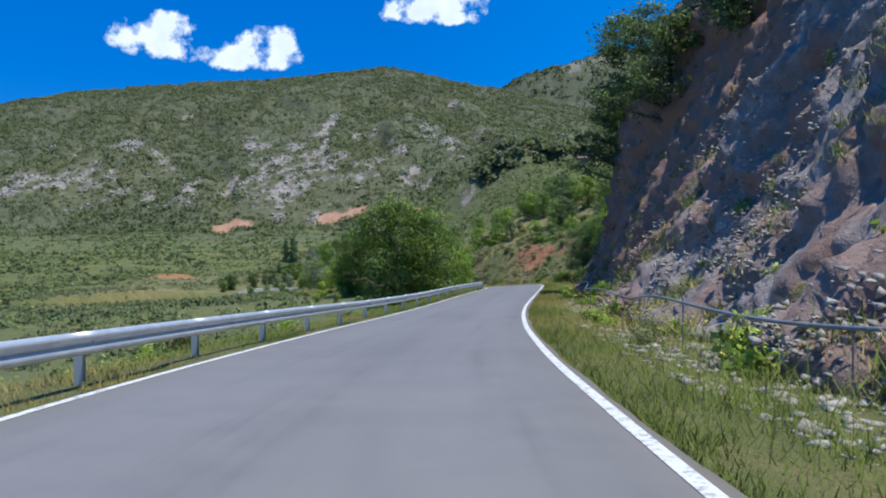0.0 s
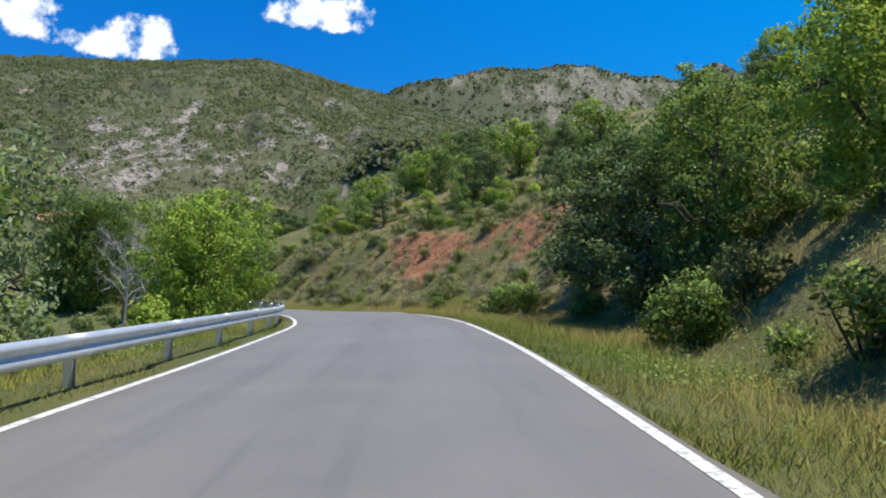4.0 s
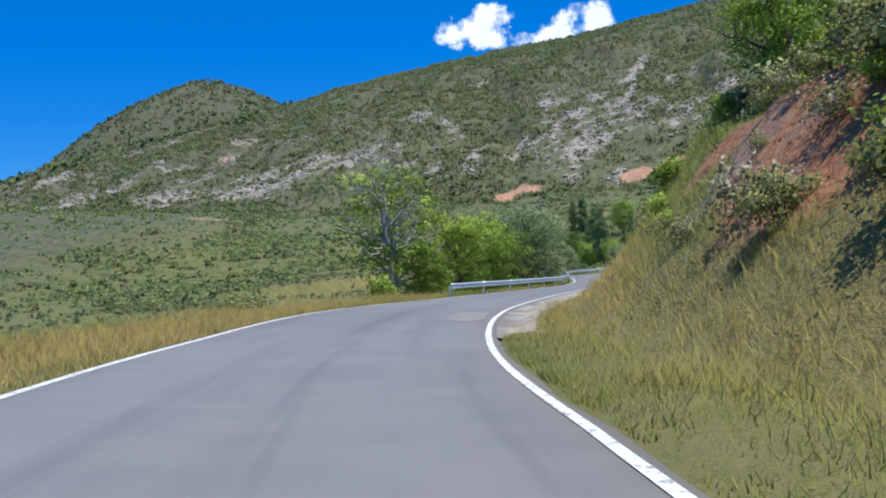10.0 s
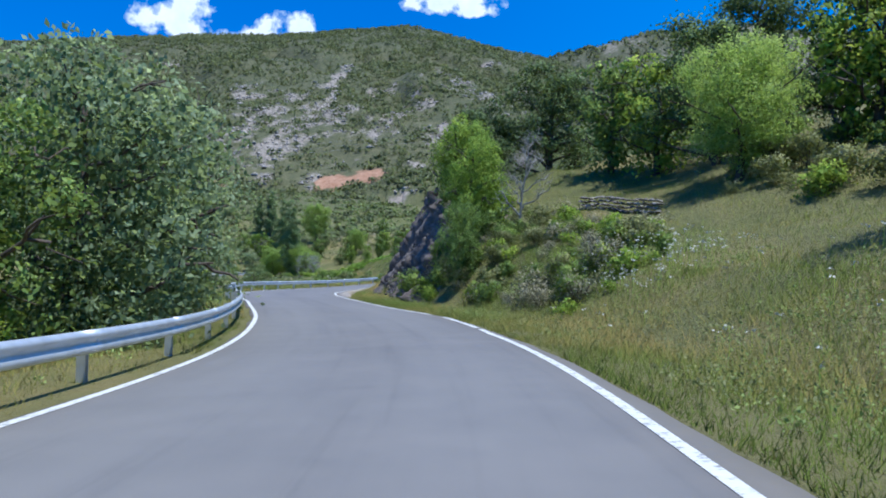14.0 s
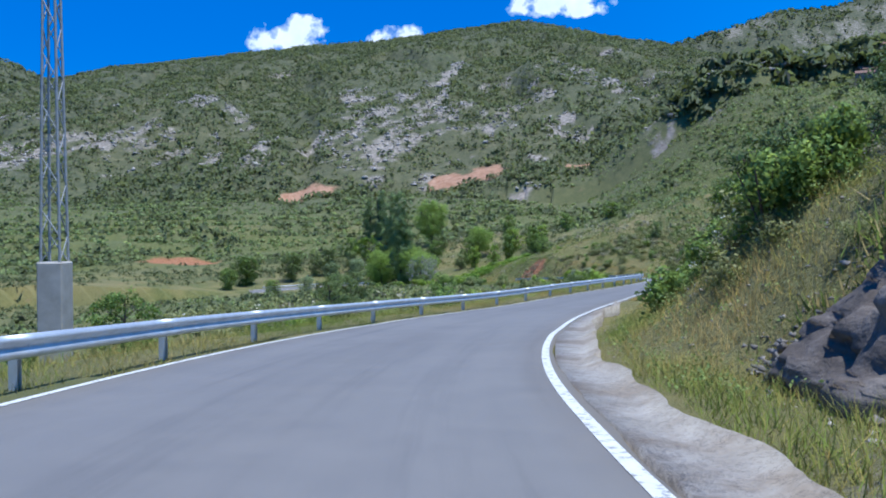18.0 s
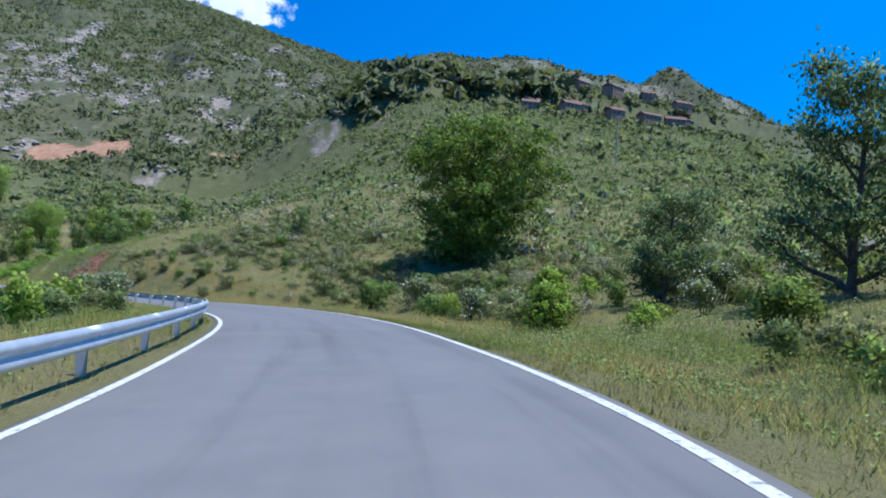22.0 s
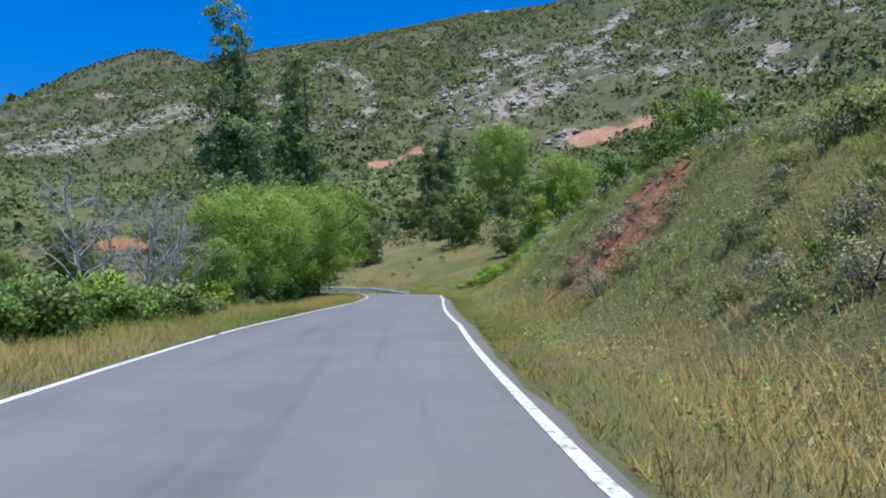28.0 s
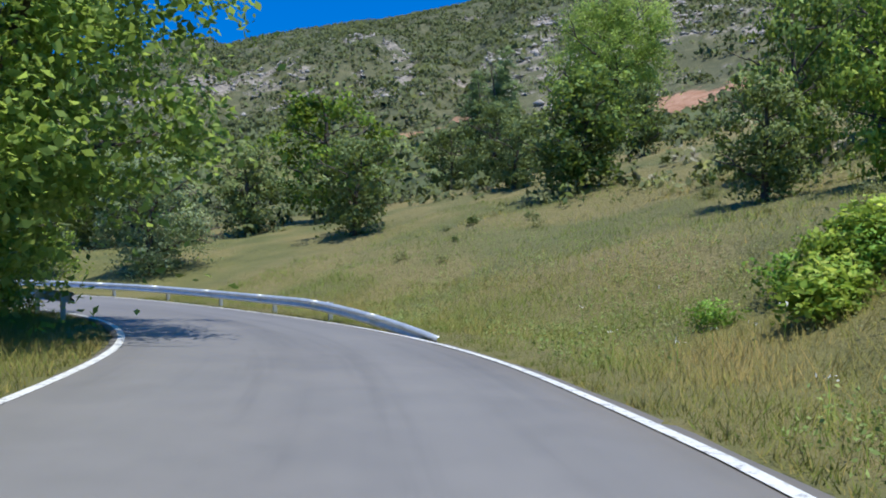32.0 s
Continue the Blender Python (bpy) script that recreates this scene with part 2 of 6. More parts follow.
# the uphill side: chainage, verge width, height and run of the cut, slope of the hill above it
CUT = np.array([(-40, 3.6, 15, 8.0, .6), (36, 3.6, 15, 8.0, .6), (43, 4.4, 15, 4.6, .5), (47, 4.0, 14, 3.2, .45), (54, 3.3, 11, 3.2, .45), (60, 3, 8, 4.4, .5), (80, 3, 4.5, 6, .55),
                (100, 2, 6.8, 8.2, .50), (120, 2, 6.0, 8, .52), (148, 3, 5, 5, .5), (165, 2.2, 4.8, 4.2, .42), (178, 1.8, 5.5, 4.6, .30), (187, 1.8, 4.2, 4.8, .26),
                (195, 2.4, 2.0, 4.6, .30), (215, 2.2, 1.8, 4, .34), (227, 2.4, 2.6, 3.0, .38), (233, 2.6, 3.6, 2.6, .33), (244, 3.4, 6.6, 3.0, .28), (250, 3.1, 5.6, 3.0, .28), (254, 2.8, 4.2, 3.2, .30), (258, 1.8, 3.0, 3.4, .36),
                (260, 1.25, 2.9, 3.4, .42)])
CUT2 = np.array([(275, 1.3, 2.2, 3.6, .42), (300, 3, .8, 4, .3), (330, 3, .8, 5, .28), (362, 3, .8, 5, .28), (380, 2.2, 1.9, 4, .33),
                 (400, 2, 3.6, 4.6, .36), (415, 2, 5.0, 4.6, .38), (435, 1.6, 4.5, 5.0, .38), (450, 1.8, 3.2, 5, .34),
                 (464, 2.4, 2.3, 6, .30), (484, 3, 1.5, 6, .29), (500, 3, 1.0, 6, .12), (540, 3, .4, 5, .03)])
# the valley side: chainage, verge width, first drop per metre
FALL = np.array([(-40, 1.4, .42), (50, 1.4, .45), (90, 1.6, .4), (125, 2, .3), (150, 6.5, .12), (175, 6, .12), (190, 2.0, .3),
                 (240, 2.2, .3), (262, 2.2, .32), (320, 2.4, .25), (350, 3.2, .2), (395, 4.5, .12), (440, 5, .1), (470, 3, .12), (540, 3, .1)])
RIDGE = np.array([(-2600, 60), (-1500, 120), (-1300, 160), (-1100, 205), (-940, 232), (-800, 240), (-680, 262), (-420, 286), (-300, 290), (-190, 304), (-80, 314), (0, 300), (60, 290), (122, 279), (160, 268), (300, 235), (450, 190), (800, 150), (2600, 120)])


# bare ground on the mountain: centre x, y, half width, half depth
TALUS = [(-129, 1070, 8, 34), (-134, 1013, 8, 36), (-124, 935, 7, 52), (-65, 827, 14, 19), (-24, 799, 8, 15), (-14, 824, 7, 14), (-6, 796, 10, 8), (-42, 732, 18, 11), (-111, 738, 12, 16), (-40, 685, 10, 7)]
CRAGS = [(-120, 876, 20, 42), (-324, 936, 13, 20), (-248, 822, 9, 36), (-361, 1180, 16, 18), (-369, 847, 14, 14), (-368, 876, 12, 15), (-336, 832, 7, 12), (-294, 832, 9, 20), (-171, 855, 20, 46), (-185, 801, 16, 32),
         (-138, 815, 24, 42), (-159, 778, 15, 30), (-206, 814, 12, 22), (-161, 954, 12, 34), (-214, 964, 18, 20), (3, 960, 20, 46), (24, 913, 14, 42), (-39, 893, 15, 16), (-58, 873, 13, 34), (-84, 1022, 15, 20),
         (17, 871, 16, 12), (-145, 740, 9, 18)]
CRAGS_FAR = [(-365, 954, 20, 34), (42, 1207, 13, 19), (-854, 874, 36, 50), (-710, 817, 46, 44), (-865, 1060, 45, 50), (-672, 909, 34, 20), (-563, 762, 55, 30), (-466, 775, 36, 30), (-432, 816, 28, 26), (-708, 765, 44, 36), (-399, 839, 18, 24),
             (58, 689, 12, 26), (36, 690, 10, 22), (141, 730, 12, 30)]
SCARS = [(-71, 730, 24, 15), (-92, 734, 14, 11), (-178, 722, 24, 13), (-170, 523, 15, 9), (-11, 718, 8, 8)]
SCARS_ROCKY = [(-637, 1015, 24, 44), (-609, 926, 18, 30), (-414, 640, 26, 8)]


def blot(x, y, rows, ragged):
    """How far inside the ragged patches a place lies: above 0 inside, -9 far away."""
    out = np.full(len(x), -9.0)
    for cx, cy, rx, ry in rows:
        out = np.maximum(out, 1.0 - ((x - cx) / rx) ** 2 - ((y - cy) / ry) ** 2)
    return np.where(out > -3, out + ragged, out)


def far_land(x, y):
    rx = np.interp(y, LINE[:880, 1], LINE[:880, 0])
    base = np.interp(y, [-800, 0, 250, 470, 600, 720], [10, -20, -37, -37, -16, 4])
    base = base - 5 * step(0, 60, rx - 40 - x) * step(600, 450, y)
    ridge = np.interp(x, RIDGE[:, 0], RIDGE[:, 1])
    foot = 720 - 45 * step(-110, -10, x)
    t = np.clip((y - foot) / (1500 - foot), 0, 1)
    m = 4 + (ridge - 4) * (t ** 0.9)
    m = np.where(y > 1500, ridge - 0.30 * (y - 1500), m)
    z = np.where(y > foot, m, base)
    # the hill on the uphill side, with the village on its spur
    hmax = np.interp(y, [-800, 0, 400, 560, 690, 800, 960], [90, 95, 44, 50, 66, 44, 0])
    wid = np.interp(y, [0, 400, 560, 690, 900], [200, 190, 150, 110, 140])
    x0 = np.interp(y, [0, 400, 560, 690, 900], [20, -15, -25, -22, -10])
    z = z + hmax * step(0, 1, (x - x0) / wid) + np.maximum(0, x - x0 - wid) * 0.05 * step(900, 500, y)
    z = z + 0.17 * np.clip(-330 - x, 0, 520) * step(820, 480, y)
    # mountains behind
    back = np.interp(x, [-200, 0, 100, 213, 313, 420, 540, 700, 940, 1280, 1345, 1430, 1560, 1750, 2100, 2600], [60, 230, 370, 470, 535, 590, 640, 665, 680, 640, 655, 745, 690, 640, 430, 200])
    z = np.maximum(z, (back + 90 * (fbm(x, y, 300, 4, 44) - 0.45)) * np.exp(-((y - 2650) / 560) ** 2) - 40)
    z = np.maximum(z, (600 + 60 * (fbm(x, y, 260, 3, 45) - 0.45)) * np.exp(-(((x + 1640) / 720) ** 2 + ((y - 2160) / 620) ** 2)) - 155)
    rough = step(600, 900, y) * (0.25 + 0.75 * step(1460, 1280, y)) * step(1900, 1600, y)
    z = z + rough * (34 * (fbm(x, y, 190, 4, 3) - 0.47) + 10 * (fbm(x, y, 34, 3, 8) - 0.44))
    gully = np.abs(fbm(x + 0.2 * y, 0.25 * y, 120, 3, 5) - 0.46)
    z = z - rough * 16 * step(0.08, 0.0, gully)
    ter = (y * 0.055 + 0.6 * fbm(x, y, 140, 2, 27)) % 1.0
    z = z + step(330, 420, y) * step(700, 640, y) * step(10, 60, rx - x) * 2.2 * (step(0.0, 0.22, ter) - ter)
    z = z + step(60, 200, np.abs(x - rx)) * step(800, 500, y) * 5 * (fbm(x, y, 80, 3, 21) - 0.45)
    return z


def land(x, y):
    """Height of the ground, and (earth, rock, straw) shares, for arrays of places."""
    shape = np.shape(x)
    x, y = np.asarray(x, float).ravel(), np.asarray(y, float).ravel()
    idx, d, far = nearest(x, y)
    on = (x - LINE[idx, 0]) * TAN[idx, 0] + (y - LINE[idx, 1]) * TAN[idx, 1]
    s = CH[idx] + np.clip(on, -0.5, 0.5)
    zc, bank = np.interp(s, CH, ROAD_Z), np.interp(s, CH, BANK)
    HALF = half(s) + shoulder(s, d) - 0.03
    edge = zc + np.sign(d) * HALF * bank
    u = np.abs(d) - HALF
    cut = np.concatenate([CUT, CUT2])
    v, h, run, up = (np.interp(s, cut[:, 0], cut[:, k]) for k in (1, 2, 3, 4))
    wob = fbm(x, y, 9, 3, 31) - 0.45
    v = v * (1 + 0.5 * wob)
    t = np.clip((u - v) / run, 0, 1)
    steep = h / run
    prof = np.where(steep > 0.9, t ** 1.25, t * t * (1.6 - 0.6 * t))
    zr = edge - 0.06 * np.minimum(u, v) * 0.6 + h * prof + up * np.maximum(0, u - v - run) * (1 - 0.0012 * np.clip(u, 0, 200))
    rugged = 0.3 * step(0.75, 1.8, steep) * step(0, 0.15, t)
    zr = zr + rugged * (2.6 * (fbm(x + 0.4 * zr, y, 4.5, 4, 41) - 0.47)) * step(0.0, 1.0, u - v)
    zr = zr + step(0, 2, u - v) * (0.9 * (fbm(x, y, 5, 3, 51) - 0.45)) + step(8, 30, u) * 3.0 * (fbm(x, y, 26, 3, 52) - 0.45)
    fv, fs = np.interp(s, FALL[:, 0], FALL[:, 1]), np.interp(s, FALL[:, 0], FALL[:, 2])
    ul = np.maximum(0, u - fv)
    zl = edge - 0.05 * np.minimum(u, fv) - fs * ul * np.exp(-ul / 55) + step(0.5, 4, u) * 0.5 * (fbm(x, y, 4, 3, 61) - 0.45) * step(0, 3, u)
    near = np.where(d > 0, zl, zr)
    w = step(45, 150, far)
    z = near * (1 - w) + far_land(x, y) * w
    z = z - 0.22 * (d < 0) * step(1.5, 1.0, u) * np.maximum(step(163.5, 165.5, s) * step(186, 184, s), step(241.5, 243.5, s) * step(276.5, 274.5, s))      # bed of the aprons
    z = np.where(np.abs(d) < HALF + 0.05, zc + d * bank - 0.09, z)
    # bare red earth in the cuts, rock on the cliffs and the mountain, straw on the verges
    n1, n2 = fbm(x, y, 5, 4, 71), fbm(x, y, 60, 4, 72)
    red = (far < 30) * (0.78 * np.exp(-(((s - 112) / 16) ** 2)) + 1.0 * np.exp(-(((s - 150) / 8) ** 2)) + 1.5 * np.exp(-(((s - 163) / 8) ** 2)) + 1.6 * np.exp(-(((s - 416) / 5) ** 2)) + 0.5 * np.exp(-(((s - 97) / 6) ** 2)))
    earth = (d < 0) * step(0.46, 0.74, red * (-0.62 + 3.0 * n1) * np.exp(-((((u - v) / run - np.where(s > 300, 0.55, 1.0)) / np.where(s > 300, 0.5, 0.6)) ** 2)) * step(0, 2, u - v))
    rock = (d < 0) * step(0.9, 1.6, steep) * step(0.25, 0.5, n1 + 0.25 * t) * (u < v + run + 3) * step(0.0, 0.12, t)
    rock = np.maximum(rock, (d < 0) * 0.4 * step(243, 246, s) * step(260, 255, s) * step(0.9, 1.4, u) * step(4.5, 3.0, u) * (far < 30))
    rock = np.maximum(rock, 0.5 * np.exp(-((s - 147.5) / 3.5) ** 2 - ((d + 7.4) / 1.2) ** 2) * (far < 20))
    rock = rock * (1 - (d < 0) * (far < 30) * step(248, 252, s) * step(300, 285, s))
    hill_dry = step(620, 800, y) * step(0.35, 0.6, n2)
    strip = np.exp(-((u - 1.6) / 2.2) ** 2) * step(60, 140, s)
    straw = step(0.25, 0.75, strip * (0.35 + 1.2 * n1)) * 0.24 + 0.2 * step(0.45, 0.65, n2) * (far < 150) + (d < 0) * step(2, 6, u) * step(90, 50, far) * (0.05 + 0.32 * step(0.35, 0.6, n1)) * (1 + 0.9 * step(84, 92, s) * step(164, 156, s)) + 0.2 * hill_dry * step(1500, 1300, y)
    # mountain
    hill = step(560, 760, y)
    ragged = 3.2 * (fbm(x, y, 16, 3, 91) - 0.45)
    speckle = fbm(x, y, 9, 3, 83)
    mr = hill * step(0.515, 0.575, 0.42 * fbm(x, y * 0.7, 80, 4, 81) + 0.62 * fbm(x, y, 14, 3, 83)) * step(1150, 950, y + 0.15 * np.abs(x + 60)) * step(730, 800, y)
    crag = step(-0.5, 0.5, np.maximum(blot(x, y, CRAGS, ragged), blot(x, y, CRAGS_FAR, ragged))) * step(0.36, 0.52, speckle + 0.06)
    rock = np.maximum(rock, np.maximum(0.7 * mr, 0.85 * crag))
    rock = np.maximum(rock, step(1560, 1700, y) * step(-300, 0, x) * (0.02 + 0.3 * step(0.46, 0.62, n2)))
    rock = np.maximum(rock, step(-0.1, 0.6, blot(x, y, TALUS, 0.9 * ragged)) * (0.45 + 0.55 * step(0.34, 0.5, speckle)))
    scar = step(-0.2, 0.5, blot(x, y, SCARS, 0.7 * ragged))
    rocky = step(-0.6, 0.6, blot(x, y, SCARS_ROCKY, ragged))
    earth = np.maximum(earth, np.maximum(scar, 0.55 * rocky))
    rock = np.maximum(rock * (1 - scar), 0.5 * rocky)
    # dry brown scrubland away from the meadows: the mountain and the far hills
    wild = np.maximum(hill * 0.85, np.maximum(step(-330, -480, x), step(1150, 1300, y)))
    wild = np.maximum(wild, 0.9 * step(170, 330, x))
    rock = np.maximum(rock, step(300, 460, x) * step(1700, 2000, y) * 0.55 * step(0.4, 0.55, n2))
    return z.reshape(shape), np.stack([earth, rock, straw * (1 - 0.8 * wild), wild], 1)


def road_xy(s, d):
    """Plan places at chainages s, d metres left of the crown, for arrays."""
    lx, ly = np.interp(s, CH, LEFT[:, 0]), np.interp(s, CH, LEFT[:, 1])
    return np.interp(s, CH, LINE[:, 0]) + lx * d, np.interp(s, CH, LINE[:, 1]) + ly * d


def ground(x, y):
    return float(land(np.array([x]), np.array([y]))[0][0])


def at_road(s, d, z=0.0):
    """World place at chainage s, d metres left of the crown, z above the road's plane."""
    k = np.interp(s, CH, np.arange(len(CH)))
    i = int(min(max(round(k), 0), len(CH) - 1))
    p = np.array([np.interp(s, CH, LINE[:, 0]), np.interp(s, CH, LINE[:, 1])]) + LEFT[i] * d
    return Vector((p[0], p[1], np.interp(s, CH, ROAD_Z) + d * np.interp(s, CH, BANK) + z))


def heading(s):
    i = int(np.clip(round((s - S0) * 2), 0, len(CH) - 1))
    return math.degrees(math.atan2(TAN[i, 1], TAN[i, 0]))

# ---------------------------------------------------------------- materials
def material(name, build):
    m = bpy.data.materials.new(name)
    m.use_nodes = True
    n = Nodes(m.node_tree)
    n.add("ShaderNodeOutputMaterial", {"Surface": build(n)})
    return m


def principled(n, color, rough=0.8, metal=0.0, bump=None, strength=0.3, dist=0.02, **more):
    ins = {"Base Color": color if isinstance(color, bpy.types.NodeSocket) else (*color, 1.0), "Roughness": rough, "Metallic": metal}
    if bump is not None:
        ins["Normal"] = n.add("ShaderNodeBump", {"Strength": strength, "Distance": dist, "Height": bump}).outputs[0]
    p = n.add("ShaderNodeBsdfPrincipled", ins)
    for k, v in more.items():
        p.inputs[k.replace("_", " ")].default_value = v
    return p.outputs[0]


def place_of(n):
    return n.add("ShaderNodeNewGeometry").outputs["Position"]


def m_asphalt(n):
    p = place_of(n)
    grain, patch, big = n.noise(70, 3, 0.7, p), n.noise(1.3, 5, 0.6, p), n.noise(0.12, 3, 0.5, p)
    c = n.ramp(patch, [(0.25, (0.122, 0.116, 0.110)), (0.75, (0.172, 0.164, 0.154))])
    c = n.mix(n.math("MULTIPLY", grain, 0.55), c, (0.276, 0.264, 0.252))
    c = n.mix(n.ramp(big, [(0.42, (0, 0, 0)), (0.62, (0.6, 0.6, 0.6))]), c, (0.140, 0.132, 0.126))
    c = n.mix(n.ramp(n.noise(0.42, 6, 0.62, p), [(0.5, (0, 0, 0)), (0.66, (0.5, 0.5, 0.5))]), c, (0.225, 0.208, 0.190))
    # wheel tracks polished lighter, along the road's own width
    lane = n.add("ShaderNodeAttribute", attribute_name="lane").outputs["Fac"]
    c = n.mix(n.math("MULTIPLY", lane, 0.35), c, (0.246, 0.236, 0.226))
    # long faint streaks and oil-dark drips down the lanes, dust towards the edges
    across = n.add("ShaderNodeAttribute", attribute_name="across").outputs["Fac"]
    along_ = n.add("ShaderNodeAttribute", attribute_name="along").outputs["Fac"]
    uv = n.add("ShaderNodeCombineXYZ", {0: n.math("MULTIPLY", across, 1.6), 1: n.math("MULTIPLY", along_, 0.05), 2: 0.0}).outputs[0]
    streak = n.noise(1.0, 5, 0.65, uv)
    c = n.mix(n.ramp(streak, [(0.35, (0, 0, 0)), (0.75, (0.6, 0.6, 0.6))]), c, (0.228, 0.216, 0.202))
    c = n.mix(n.ramp(streak, [(0.28, (0.4, 0.4, 0.4)), (0.45, (0, 0, 0))]), c, (0.112, 0.108, 0.104))
    dust = n.math("MULTIPLY", n.math("SUBTRACT", n.math("ABSOLUTE", across), 2.55), n.math("MULTIPLY", n.noise(2.5, 4, 0.6, p), 1.6), clamp=True)
    c = n.mix(dust, c, (0.215, 0.188, 0.155))
    return principled(n, c, n.math("ADD", n.math("MULTIPLY", patch, 0.25), 0.50), 0, grain, 0.5, 0.006)


def m_paint(n):
    p = place_of(n)
    wear = n.noise(9, 5, 0.7, p)
    c = n.ramp(wear, [(0.36, (0.26, 0.26, 0.25)), (0.47, (0.66, 0.66, 0.63)), (0.8, (0.78, 0.78, 0.75))])
    return principled(n, c, 0.7, 0, wear, 0.2, 0.004)


def m_ground(n):
    p = place_of(n)
    attr = n.add("ShaderNodeVertexColor", layer_name="tone").outputs
    sep, wild = n.add("ShaderNodeSeparateColor", {0: attr[0]}).outputs, attr[1]
    fine, mid, wide = n.noise(6.0, 6, 0.65, p), n.noise(0.55, 5, 0.6, p), n.noise(0.035, 5, 0.55, p)
    grass = n.ramp(mid, [(0.25, (0.088, 0.108, 0.025)), (0.55, (0.160, 0.170, 0.042)), (0.8, (0.262, 0.215, 0.078))])
    grass = n.mix(n.ramp(wide, [(0.4, (0, 0, 0)), (0.65, (0.6, 0.6, 0.6))]), grass, (0.112, 0.132, 0.050))
    grass = n.mix(n.math("MULTIPLY", fine, 0.45), grass, (0.055, 0.062, 0.024))
    heath = n.ramp(n.noise(0.12, 6, 0.65, p), [(0.3, (0.070, 0.078, 0.036)), (0.55, (0.118, 0.120, 0.057)), (0.75, (0.195, 0.172, 0.098))])
    # low bushes too far off to be told apart
    tuft = n.ramp(n.noise(0.20, 5, 0.7, p), [(0.44, (0.85, 0.85, 0.85)), (0.56, (0, 0, 0))])
    heath = n.mix(tuft, heath, n.ramp(fine, [(0.3, (0.040, 0.050, 0.026)), (0.7, (0.078, 0.090, 0.044))]))
    grass = n.mix(wild, grass, heath)
    straw = n.ramp(fine, [(0.3, (0.23, 0.170, 0.062)), (0.7, (0.41, 0.305, 0.135))])
    red = n.ramp(n.noise(1.3, 8, 0.78, p), [(0.32, (0.085, 0.038, 0.020)), (0.46, (0.31, 0.128, 0.052)), (0.6, (0.43, 0.205, 0.090)), (0.8, (0.50, 0.33, 0.20))])
    red = n.mix(n.math("MULTIPLY", wild, 0.7), red, n.ramp(n.noise(0.25, 7, 0.75, p), [(0.35, (0.27, 0.145, 0.085)), (0.5, (0.46, 0.285, 0.185)), (0.65, (0.58, 0.41, 0.29))]))
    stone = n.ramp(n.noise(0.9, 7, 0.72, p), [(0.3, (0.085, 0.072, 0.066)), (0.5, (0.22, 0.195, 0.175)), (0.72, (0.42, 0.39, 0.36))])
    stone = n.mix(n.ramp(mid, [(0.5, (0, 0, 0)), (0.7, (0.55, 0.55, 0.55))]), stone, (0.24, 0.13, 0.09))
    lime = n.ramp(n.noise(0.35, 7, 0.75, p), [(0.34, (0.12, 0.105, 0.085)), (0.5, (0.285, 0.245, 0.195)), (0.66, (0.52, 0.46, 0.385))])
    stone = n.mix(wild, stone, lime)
    c = n.mix(sep[2], grass, straw)
    ragged = n.math("ADD", n.math("MULTIPLY", n.math("SUBTRACT", fine, 0.5), 0.9), n.math("MULTIPLY", n.math("SUBTRACT", n.noise(0.14, 6, 0.68, p), 0.5), 2.0))
    c = n.mix(n.math("MULTIPLY", n.math("ADD", n.math("SUBTRACT", sep[0], 0.3), ragged), 2.2, clamp=True), c, red)
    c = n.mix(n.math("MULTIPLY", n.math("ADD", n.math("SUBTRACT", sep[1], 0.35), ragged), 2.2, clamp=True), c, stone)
    h = n.math("ADD", fine, n.math("MULTIPLY", n.noise(1.7, 5, 0.6, p), 1.4))
    return principled(n, c, 0.95, 0, h, 0.9, 0.16)


def leafy(dark, mid, light, scale=0.8, glow=0.42, lift=0.35, spread=0.5):
    def build(n):
        g = n.add("ShaderNodeNewGeometry")
        ob = n.add("ShaderNodeObjectInfo").outputs["Random"]
        f = n.math("ADD", n.math("MULTIPLY", g.outputs["Random Per Island"], spread),
                   n.math("MULTIPLY", n.noise(scale, 3, 0.5, g.outputs["Position"]), 1.04 - spread))
        f = n.math("ADD", f, n.math("MULTIPLY", n.math("SUBTRACT", ob, 0.5), 0.25))
        c = n.ramp(f, [(p, (1.72 * q[0], 1.80 * q[1], 2.0 * q[2])) for p, q in ((0.12, dark), (0.5, mid), (0.92, light))])
        bulge = n.add("ShaderNodeAttribute", attribute_name="bulge").outputs["Vector"]
        bulge = n.add("ShaderNodeVectorTransform", {0: bulge}, vector_type="VECTOR", convert_from="OBJECT", convert_to="WORLD").outputs[0]
        own = n.add("ShaderNodeVectorMath", {0: g.outputs["Normal"], 3: 0.55}, operation="SCALE").outputs[0]
        up = n.add("ShaderNodeVectorMath", {0: own, 1: bulge}, operation="ADD").outputs[0]
        up = n.add("ShaderNodeVectorMath", {0: up, 1: (0.0, 0.0, lift)}, operation="ADD").outputs[0]
        up = n.add("ShaderNodeVectorMath", {0: up}, operation="NORMALIZE").outputs[0]
        a = n.add("ShaderNodeBsdfPrincipled", {"Base Color": c, "Roughness": 0.6, "Specular IOR Level": 0.2, "Normal": up}).outputs[0]
        tr = n.add("ShaderNodeBsdfTranslucent", {"Color": n.mix(0.55, c, (0.30, 0.36, 0.03))}).outputs[0]
        return n.add("ShaderNodeMixShader", {0: glow, 1: a, 2: tr}).outputs[0]
    return build


def m_bark(dark, light):
    def build(n):
        p = place_of(n)
        f = n.noise(7, 6, 0.7, p)
        return principled(n, n.ramp(f, [(0.3, dark), (0.7, light)]), 0.9, 0, f, 0.8, 0.03)
    return build


